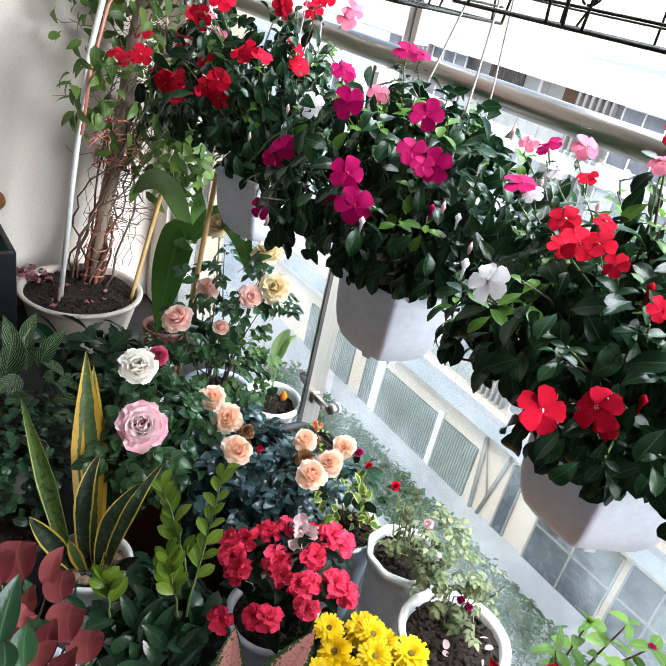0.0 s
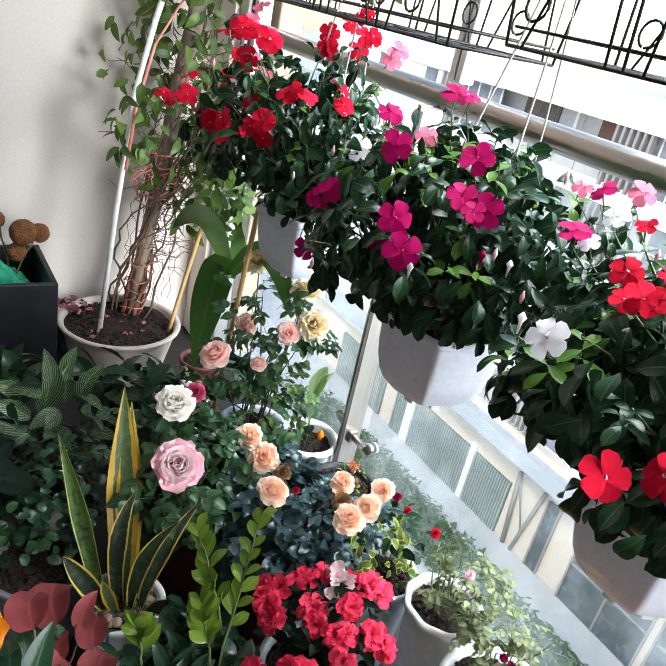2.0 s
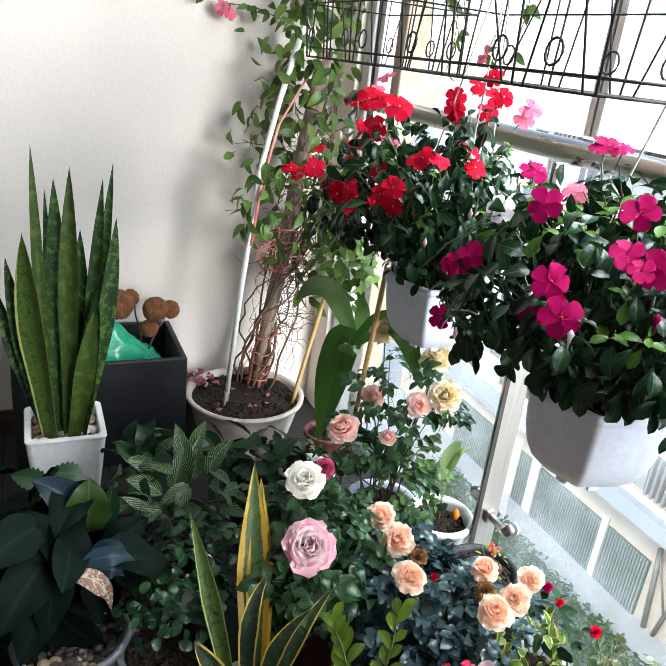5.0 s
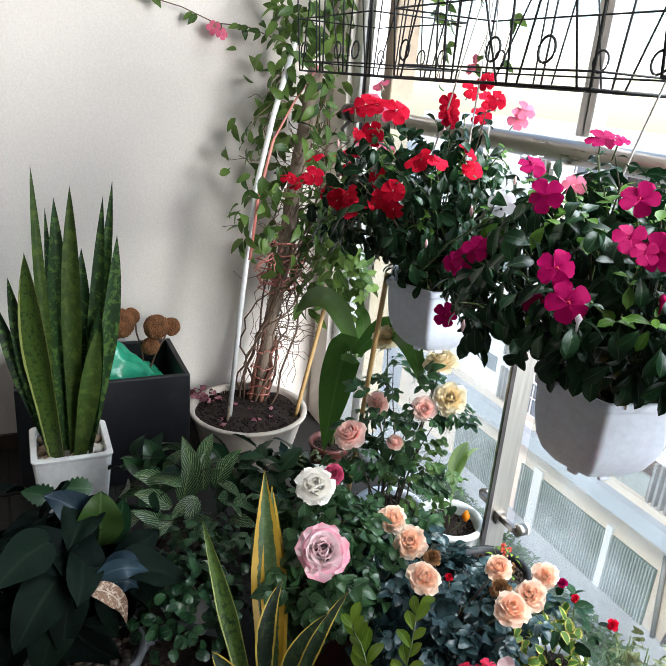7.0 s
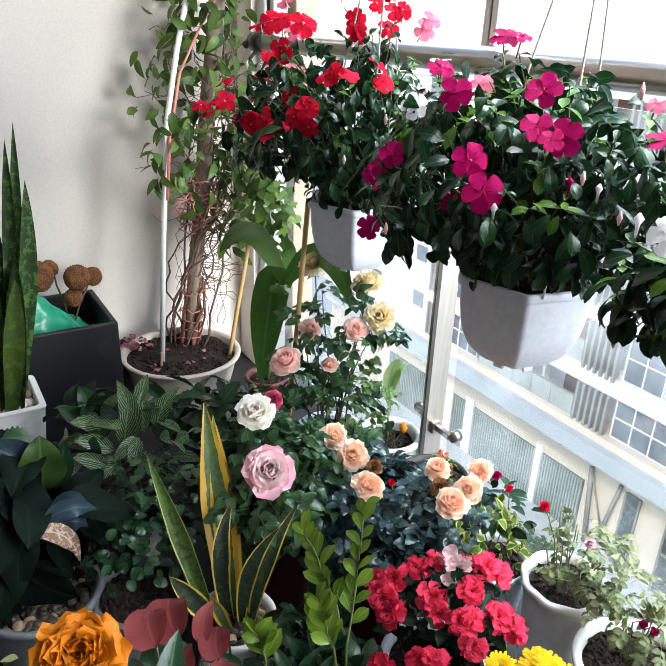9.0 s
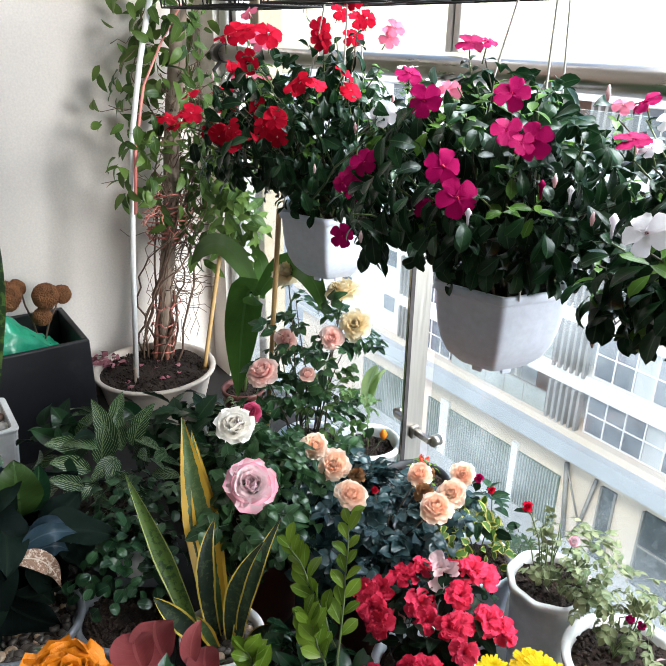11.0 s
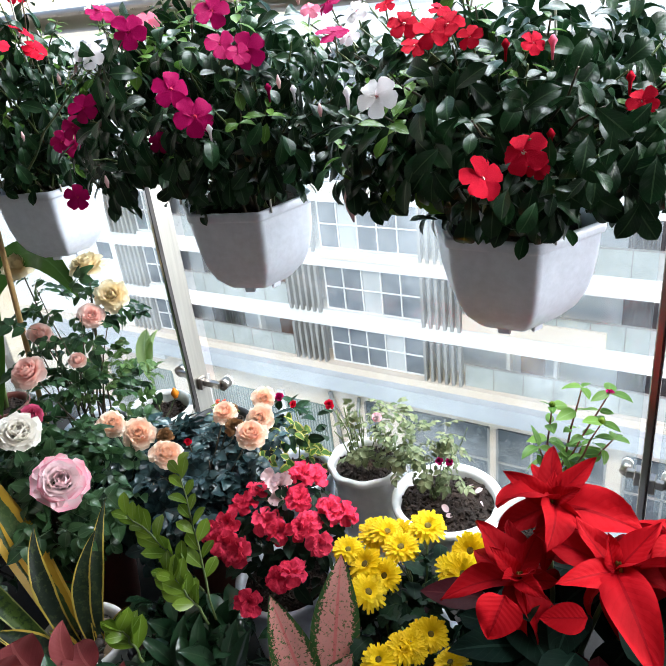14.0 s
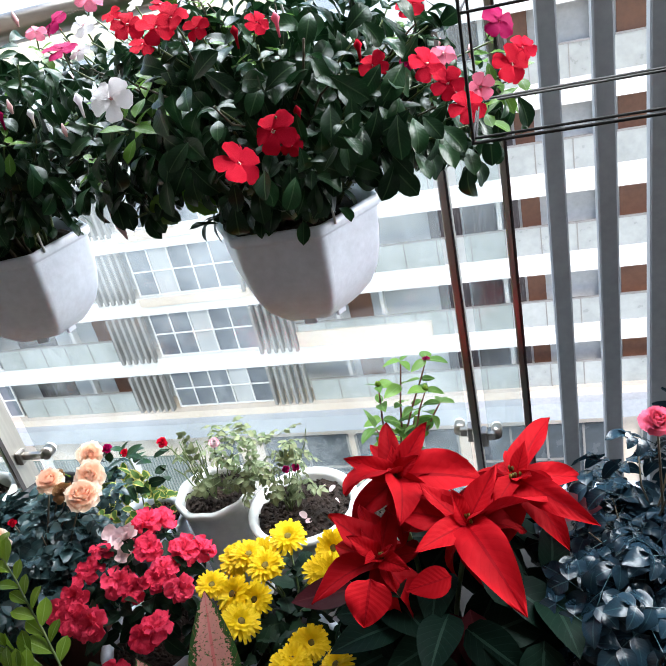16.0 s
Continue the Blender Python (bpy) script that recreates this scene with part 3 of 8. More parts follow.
# ---- setting ----
FLOOR_Z = -0.10
WALL_X = -1.23
CEIL_Z = 2.55


def setting():
    f = new("floor")
    tagged(f, "dark brown tiled balcony floor, deepened for the shade under the pots", "floor", kind="structure")
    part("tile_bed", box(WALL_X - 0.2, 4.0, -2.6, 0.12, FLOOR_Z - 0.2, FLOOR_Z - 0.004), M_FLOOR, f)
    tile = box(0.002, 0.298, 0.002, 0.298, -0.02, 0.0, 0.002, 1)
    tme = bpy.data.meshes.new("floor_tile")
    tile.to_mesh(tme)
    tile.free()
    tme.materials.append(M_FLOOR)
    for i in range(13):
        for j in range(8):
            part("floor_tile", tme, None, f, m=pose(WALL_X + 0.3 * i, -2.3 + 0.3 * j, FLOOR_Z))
    w = new("wall_west")
    tagged(w, "plain white painted balcony wall with soft grey marks", "wall", kind="structure")
    part("wall_panel", box(WALL_X - 0.2, WALL_X, -2.6, 0.10, FLOOR_Z, CEIL_Z), M_WALL, w)
    part("return_panel", box(WALL_X, -1.10, 0.0, 0.10, FLOOR_Z, CEIL_Z), M_WALL, w)
    tagged(part("baseboard", box(WALL_X, WALL_X + 0.012, -2.4, -0.05, FLOOR_Z, FLOOR_Z + 0.055, 0.002), M_SKIRT), "dark brown skirting along the white wall", "skirting", kind="structure")
    # unseen walls closing the room; the back one is dark to cut fill light
    tagged(part("wall_south", box(WALL_X - 0.2, 4.2, -2.6, -2.4, FLOOR_Z, CEIL_Z), M_BACK), "plain dark wall out of view that cuts fill light", "wall", kind="structure")
    tagged(part("wall_east", box(4.0, 4.2, -2.6, 0.1, FLOOR_Z, CEIL_Z), M_WALL), "plain white end wall", "wall", kind="structure")
    # unseen ceiling; its grey sets how much light bounces back
    tagged(part("ceiling", box(WALL_X - 0.2, 4.2, -2.6, 0.3, CEIL_Z, CEIL_Z + 0.2), M_CEIL), "plain grey balcony ceiling out of view, toned to limit bounce", "ceiling", kind="structure")


def railing():
    r = thing("balcony_railing", (0, 0, FLOOR_Z), "brushed steel balcony railing with clear glass panels", "railing")
    up = -FLOOR_Z
    zr = 1.068 + up
    v, f = tube_data([(-1.06, 0, zr), (0.6, 0, zr), (2.2, 0, zr)], 0.0238, 28)
    part("handrail", mesh_from("handrail", v, f, M_STEEL), None, r, "round brushed steel handrail")
    part("end_bracket", tubes_mesh("end_bracket", [([(-1.075, 0, zr), (-1.02, 0, zr)], 0.029), ([(-1.03, -0.01, zr - 0.02), (-1.035, -0.035, zr - 0.05), (-1.02, -0.03, zr - 0.075)], 0.006)], M_DARKMETAL, 16), None, r, "black rail end bracket")
    for x, th in ((0.0, 0.012), (1.028, 0.012), (1.12, 0.010)):
        part("post", box(x - th / 2, x + th / 2, -0.062, 0.0, 0.0, zr - 0.018, 0.0015, 1), M_STEELV, r, "flat brushed steel post")
        part("edge_trim", box(x + th / 2, x + th / 2 + 0.003, -0.066, -0.055, 0.0, zr - 0.03), M_DARKMETAL, r, "dark rubber edge strip")
    for x0, x1 in ((-1.05, -0.022), (0.022, 1.008), (1.045, 1.112)):
        g = part("glass_panel", box(x0, x1, 0.006, 0.016, 0.06, zr - 0.05, 0.001, 1), M_GLASS, r, "clear hazy glass panel")
        g.visible_shadow = False
    for x, arm, disc in ((0.0, 0.06, 0.014), (1.028, 0.026, 0.010)):
        for sgn, z in ((-1, 0.345), (1, 0.333)):
            cl = part("glass_clamp", box(min(0, sgn * 0.012), max(0, sgn * 0.012), -0.042, -0.018, -0.016, 0.016, 0.002, 1), M_STEEL, r, "steel glass clamp", Matrix.Translation((x + sgn * 0.006, 0, z)))
            part("arm", box(min(sgn * 0.01, sgn * arm), max(sgn * 0.01, sgn * arm), -0.034, -0.022, -0.008, 0.008, 0.0015, 1), M_STEEL, cl)
            for y0, y1, mt in ((-0.024, 0.0, M_STEEL), (0.0, 0.005, M_JAMB)):
                v, f = tube_data([(sgn * (arm + 0.002), y0, -0.002), (sgn * (arm + 0.002), y1, -0.002)], disc, 20)
                part("clamp_disc", mesh_from("clamp_disc", v, f, mt), None, cl)
    w = new("window_1")
    tagged(w, "aluminium window mullions above the rail", "window frame", kind="structure")
    for x in (-0.042, -0.02):
        part("mullion", box(x - 0.009, x + 0.009, 0.035, 0.075, zr + up * 0 - 0.1 + 0.03, CEIL_Z, 0.002, 1), M_ALU, w)
    part("mullion", box(-0.033, -0.029, 0.045, 0.07, zr - 0.07, CEIL_Z), M_DARKMETAL, w)
    part("jamb", box(-1.10, -1.045, 0.02, 0.10, FLOOR_Z, CEIL_Z, 0.003, 1), M_JAMB, w, "white window jamb")
    part("jamb_seal", box(-1.045, -1.038, 0.03, 0.09, FLOOR_Z, CEIL_Z), M_DARKMETAL, w)
    part("jamb_inner", box(-1.038, -1.008, 0.035, 0.085, FLOOR_Z, CEIL_Z, 0.002, 1), M_ALU, w)
    part("outer_reveal", box(-1.30, -0.985, 0.102, 0.185, FLOOR_Z, CEIL_Z, 0.003, 1), M_TAN, w, "tan painted outer reveal")
    fence = thing("slatted_metal_fence", (1.2, 0.1, FLOOR_Z), "grey painted metal fence of upright flat slats", "fence")
    for i in range(7):
        part("slat", box(-0.016 + 0.081 * i, 0.016 + 0.081 * i, -0.006, 0.03, 0.0, 2.6, 0.003, 1), M_GREYBAR, fence)
    part("rail", box(-0.03, 0.55, 0.03, 0.05, 0.02, 0.06), M_GREYBAR, fence)
    part("rail", box(-0.03, 0.55, 0.03, 0.05, 2.5, 2.55), M_GREYBAR, fence)


# ---- outside ----
M_FAC = surface("white_facade_render", (0.66, 0.645, 0.635), (0.74, 0.73, 0.725), 0.8, scale=0.3, fine=6, bump=0.1, stain=(0.55, 0.545, 0.54), stain_scale=0.25, stain_at=(0.6, 0.9))
M_BEIGE = surface("beige_facade_render", (0.58, 0.49, 0.41), (0.65, 0.56, 0.48), 0.8, scale=0.3, fine=6, bump=0.1, stain=(0.52, 0.44, 0.37), stain_scale=0.3, stain_at=(0.6, 0.9))
M_GREYWALL = surface("grey_recess_wall", (0.40, 0.41, 0.42), (0.5, 0.51, 0.52), 0.8, scale=0.4, fine=6)
M_DOOR = surface("brown_balcony_door", (0.10, 0.045, 0.03), (0.2, 0.09, 0.055), 0.5, scale=0.6, fine=6)
M_DARKWIN = surface("dark_curtained_window", (0.05, 0.045, 0.05), (0.13, 0.11, 0.11), 0.25, scale=1.2, fine=5, stretch=(3, 1, 0.3))
M_LOUVRE = surface("grey_louvre_metal", (0.20, 0.19, 0.18), (0.28, 0.27, 0.26), 0.5, scale=1)
M_BALGLASS = surface("balcony_glass", (0.28, 0.30, 0.29), (0.40, 0.42, 0.41), 0.3, scale=0.4, fine=3, bump=0)
M_CURTAIN = surface("pale_curtain", (0.34, 0.35, 0.36), (0.46, 0.47, 0.48), 0.8, scale=0.5, fine=4, stretch=(4, 1, 0.3))
M_PAVE = surface("pale_paving", (0.42, 0.43, 0.44), (0.52, 0.53, 0.54), 0.85, scale=0.3, fine=3, stain=(0.33, 0.34, 0.35), stain_scale=0.3)
M_SHUTTER = surface("pale_green_shutter", (0.125, 0.175, 0.168), (0.185, 0.24, 0.23), 0.4, scale=0.5, fine=4)
FY = 24.6
GROUND_Z = -22.25


def facade():
    b = thing("apartment_building", (0, FY, 0), "white and beige apartment block with balconies and louvred windows", "building")

    def bx(name, x0, x1, z0, z1, y0, y1, mat_, parent=b, label=""):
        return part(name, box(x0, x1, y0, y1, z0, z1), mat_, parent, label)

    west, east, corner, top = -41.0, 36.0, -27.3, -1.25
    bx("wall", corner, east, -17.9, top, 0.95, 8.0, M_GREYWALL)
    floors = [-15.85, -12.97, -9.85, -6.72, -3.6]
    for n, zb in enumerate(floors):
        head = floors[n + 1] - 0.85 if n < 4 else top
        if n:
            bx("floor_band", corner, east, zb - 0.85, zb, -0.25, 1.2, M_FAC)
        # louvre screens of six fins
        for lx in (-17.5, -10.45, -28.9):
            lou = part("louvre", box(lx, lx + 1.82, -0.12, -0.08, head - 0.06, head - 0.02), M_LOUVRE, b, "grey vertical louvre screen")
            for i in range(6):
                part("slat", box(lx + 0.335 * i, lx + 0.335 * i + 0.13, -0.42, -0.12, zb - 0.12, head - 0.02), M_LOUVRE, lou)
        # window bands with two rows of panes
        for x0, x1, nx in ((-15.45, -10.55, 5), (-27.1, -24.6, 3)):
            w = part("window", box(x0, x1, -0.02, 0.06, zb + 0.02, head - 0.02), M_PANE, b, "gridded window band with pale frames")
            for i in range(nx + 1):
                x = x0 + (x1 - x0) * i / nx
                part("window_frame", box(x - 0.022, x + 0.022, -0.10, -0.02, zb + 0.02, head - 0.02), M_FAC, w)
            for z in (zb + 0.05, zb + 0.52 * (head - zb), head - 0.05):
                part("window_frame", box(x0, x1, -0.10, -0.02, z - 0.022, z + 0.022), M_FAC, w)
            # curtains behind some panes
            for i in range(nx):
                if (i * 7 + n * 3) % 4 == 1:
                    xa = x0 + (x1 - x0) * i / nx
                    part("curtain", box(xa + 0.05, xa + (x1 - x0) / nx - 0.05, -0.03, -0.02, zb + 0.05, head - 0.05), M_CURTAIN, w, "pale curtain")
        # balconies with glass parapets, curtained windows and brown doors in the recess
        for k, (x0, x1) in enumerate(((-24.3, -17.7), (-8.55, east))):
            g = part("balcony", box(x0, x1, -0.2, -0.16, zb, zb + 1.08), M_BALGLASS, b, "balcony parapet of pale green glass")
            part("parapet_rail", box(x0, x1, -0.23, -0.13, zb + 1.08, zb + 1.14), M_LOUVRE, g)
            for i in range(int((x1 - x0) / 1.3)):
                part("parapet_post", box(x0 + 1.3 * i, x0 + 1.3 * i + 0.04, -0.22, -0.2, zb, zb + 1.08), M_LOUVRE, g)
            if k == 0:
                rooms = ((-23.8, -21.6, M_DARKWIN), (-19.2, -18.2, M_DOOR))
                posts = (-20.4,)
            else:
                rooms = ((-6.35, -5.3, M_DOOR), (-2.35, -1.08, M_DARKWIN), (-1.0, 0.26, M_DARKWIN), (0.54, 1.15, M_DARKWIN), (1.25, 1.95, M_DOOR), (4.8, 5.75, M_DOOR), (8.4, 10.9, M_DARKWIN), (11.2, 12.2, M_DOOR), (15.0, 16.0, M_DOOR), (18.0, 20.6, M_DARKWIN))
                posts = (-6.9, -4.85, 0.32, 3.95, 7.6, 14.0, 17.2)
            for xa, xb, mt in rooms:
                part("window", box(xa, xb, 0.86, 0.95, zb + 0.05, head + 0.02), mt, b, "dark balcony window" if mt is M_DARKWIN else "brown balcony door")
            for x in posts:
                part("window_frame", box(x, x + 0.16, 0.55, 0.95, zb, head + 0.02), M_FAC, b)
    bx("beige_panel", -8.6, -2.7, floors[1], floors[1] + 0.74, -0.30, -0.21, M_BEIGE)
    for n in (2, 3):
        bx("beige_panel", -15.5, -8.7, floors[n] - 0.42, floors[n] - 0.01, -0.31, -0.26, M_BEIGE)
    # white end wall with small windows
    bx("end_wall", west, corner, -17.9, top, -0.25, 1.5, M_FAC)
    for zb in floors:
        for x0 in (-30.5, -35.0):
            w = bx("window", x0, x0 + 1.0, zb + 1.3, zb + 2.25, -0.28, -0.2, M_PANE)
            part("window_frame", box(x0 - 0.06, x0 + 1.06, -0.33, -0.28, zb + 1.22, zb + 1.3), M_FAC, w)
    bx("roof_slab", west, east, top, top + 0.9, -0.4, 8.5, M_FAC)
    # ledge and projecting canopy over the ground storey
    bx("beige_band", west, east, -16.9, -15.85, -0.5, 1.0, M_BEIGE)
    bx("canopy", west, east, -17.05, -16.22, -1.0, 1.0, M_CANOPY)
    bx("ground_wall", west, east, GROUND_Z, -17.05, 0.3, 7.0, M_BEIGE)
    for x0, x1 in ((-26.35, -25.2), (-24.5, -19.6), (-19.2, -16.45), (-33.0, -27.6)):
        sh = bx("shop_shutter", x0, x1, GROUND_Z, -19.05, 0.18, 0.3, M_SHUTTER, b, "pale green slatted shutter")
        n = int((x1 - x0) / 0.17)
        for i in range(n):
            x = x0 + (x1 - x0) * (i + 0.5) / n
            part("slat", box(x - 0.035, x + 0.035, 0.12, 0.18, GROUND_Z, -19.05), M_BALGLASS, sh)
    for x0, x1 in ((-25.2, -24.5), (-19.6, -19.2)):
        bx("pilaster", x0, x1, GROUND_Z, -18.6, 0.12, 0.3, M_FAC)
    for x0, x1 in ((-14.1, -13.35), (-11.9, -7.6), (-7.2, -2.4), (-1.6, 4.6), (5.4, 12.0)):
        sh = bx("shop_window", x0, x1, GROUND_Z, -18.2, 0.18, 0.3, M_DARKGLASS, b, "dark ground floor glazing")
        n = max(1, int((x1 - x0) / 1.45))
        for i in range(n + 1):
            x = x0 + (x1 - x0) * i / n
            part("window_frame", box(x - 0.05, x + 0.05, 0.10, 0.18, GROUND_Z, -18.2), M_LOUVRE, sh)
        if n > 1:
            part("window_frame", box(x0, x1, 0.10, 0.18, -20.08, -19.99), M_LOUVRE, sh)
    for x0, z0, x1, z1, r in ((-16.1, -18.0, -15.65, -22.2, 0.13), (-14.4, -18.0, -15.1, -22.2, 0.10), (-16.05, -18.2, -14.95, -20.8, 0.05)):
        part("brace", tubes_mesh("brace", [([(x0, 0.1, z0), (x1, 0.1, z1)], r)], M_LOUVRE), None, b, "grey steel brace")
    for x0 in (-25.6, -24.2, -22.8, -21.4, -20.0, -18.6):
        part("bracket", tubes_mesh("bracket", [([(x0, -0.2, -17.1), (x0 + 0.35, 0.25, -18.0)], 0.04), ([(x0 + 0.5, -0.2, -17.1), (x0 + 0.35, 0.25, -18.0)], 0.04)], M_LOUVRE, 5), None, b, "thin canopy bracket")


def outside():
    gz = GROUND_Z
    g = part("ground", box(-400, 400, -60, 900, gz - 0.5, gz), M_PAVE)
    tagged(g, "pale paved court far below the balcony", "ground", kind="structure")
    rng = random.Random(5)
    for x0, x1, y0, y1 in ((-30, 14, 19.4, 22.3),):
        h = thing("hedge", ((x0 + x1) / 2, (y0 + y1) / 2, gz), "clipped green planting strip in the court", "hedge")
        V, F, U = [], [], []
        lf = leaf_data(0.3, 0.13, "lance", 0.5, 0.3, n=3)
        pcs = []
        for i in range(9000):
            p = Vector((rng.uniform(x0, x1) - (x0 + x1) / 2, rng.uniform(y0, y1) - (y0 + y1) / 2, rng.uniform(0.2, 0.9)))
            pcs.append((aim(p, (rng.gauss(0, 1), rng.gauss(0, 1), rng.uniform(0.2, 1.2)), scale=rng.uniform(0.7, 1.5)), lf))
        V, F, U = merged(pcs)
        ob = part("foliage", mesh_from("foliage", V, F, L_HEDGE, U), None, h)
        ob["kind"] = "stuff"


setting()
railing()
facade()
outside()

# ---- hanging pots with vinca, wire racks ----


def vinca_flower(name, d, petal, eye, seed=0):
    """Five broad overlapping petals on a flat disc with a small eye; faces +Z. Two meshes: petals and eye."""
    rng = random.Random(seed)
    pcs = []
    for i in range(5):
        a = 2 * math.pi * i / 5 + rng.uniform(-0.06, 0.06)
        pcs.append((Matrix.Translation((0, 0, 0.0006 * i)) @ Matrix.Rotation(a, 4, "Z") @ Matrix.Rotation(rng.uniform(-0.12, 0.2), 4, "X") @ Matrix.Rotation(0.12, 4, "Y"),
                    leaf_data(d * 0.5, d * 0.43, "fan", 0.35 + rng.uniform(-0.4, 0.5), 0.05, 0.06, n=6, m=3, seed=seed + i)))
    v, f, u = hubbed(pcs, (0, 0, -0.004 * d), 7)
    pm = mesh_from(name, v, f, petal, u)
    vs, fs = tube_data([(0, 0, -d * 0.35), (0, 0, -d * 0.1), (0, 0, 0.0035)], [d * 0.02, d * 0.025, d * 0.055], 8)
    em = mesh_from("eye", vs, fs, eye, [(0.5, 0.5)] * len(vs))
    return pm, em


FLOWER_KINDS = {"r": (P_RED, P_EYE), "m": (P_MAG, P_EYER), "w": (P_WHITE, P_EYER), "p": (P_PINK, P_EYE)}
FLOWERS = {k: [vinca_flower("flower", 1.0, a, b, seed=i * 7) for i in range(3)] for k, (a, b) in FLOWER_KINDS.items()}
LEAF_VINCA = leaf_set("leaf", L_VINCA, 4, L=0.035, W=0.0165, shape="obovate", curl=0.8, fold=0.28, wave=0.03, n=6)
LEAF_VINCA_BIG = leaf_set("leaf", L_VINCA, 3, L=0.040, W=0.0205, shape="obovate", curl=0.9, fold=0.25, wave=0.04, n=7, m=2)
LEAF_VINCA_NEW = leaf_set("leaf", L_VINCA2, 3, L=0.036, W=0.0175, shape="obovate", curl=0.6, fold=0.25, n=4)
# the camera's eye point; blooms, leaves and crowns are turned to fit its view
CAM_EYE = Vector((1.1, -1.03, 1.12))


def put_flower(parent, p, d, kind, normal, rng, name="flower"):
    base = parent.matrix_basis.translation
    n = Vector(normal).normalized()
    q = n.to_track_quat("Z", "Y").to_matrix().to_4x4()
    pm, em = FLOWERS[kind][rng.randrange(3)]
    fl = part(name, pm, None, parent, {"r": "red five-petalled bloom", "m": "magenta five-petalled bloom", "w": "white bloom with a pink eye", "p": "pink five-petalled bloom"}[kind],
              Matrix.Translation(Vector(p) - base) @ q @ Matrix.Rotation(rng.uniform(0, 6.28), 4, "Z") @ Matrix.Scale(d, 4))
    part("eye", em, None, fl)
    return fl


def hex_wave(turn, sharp=0.9):
    def wave(a, i):
        t = (a - turn) % (math.pi / 3) - math.pi / 6
        t = max(-0.49, min(0.49, t))
        return math.cos(math.pi / 6) / math.cos(t)
    return wave


def hex_angles(turn):
    return [turn + math.pi / 3 * k + radians(d) for k in range(6) for d in (-9, -4, -1.5, 1.5, 4, 9, 20, 30, 40)]


def join_leaves(parent, rest):
    """Many leaves as one piece of foliage."""
    V, F, U = [], [], []
    for m, me in rest:
        n = len(V)
        V += [m @ v.co for v in me.vertices]
        F += [tuple(i + n for i in q.vertices) for q in me.polygons]
        lay = me.uv_layers[0].data
        uv = [(0, 0)] * len(me.vertices)
        for lp in me.loops:
            uv[lp.vertex_index] = tuple(lay[lp.index].uv)
        U += uv
    ob = part("foliage", mesh_from("foliage", V, F, rest[0][1].materials[0], U), None, parent)
    ob["kind"] = "stuff"


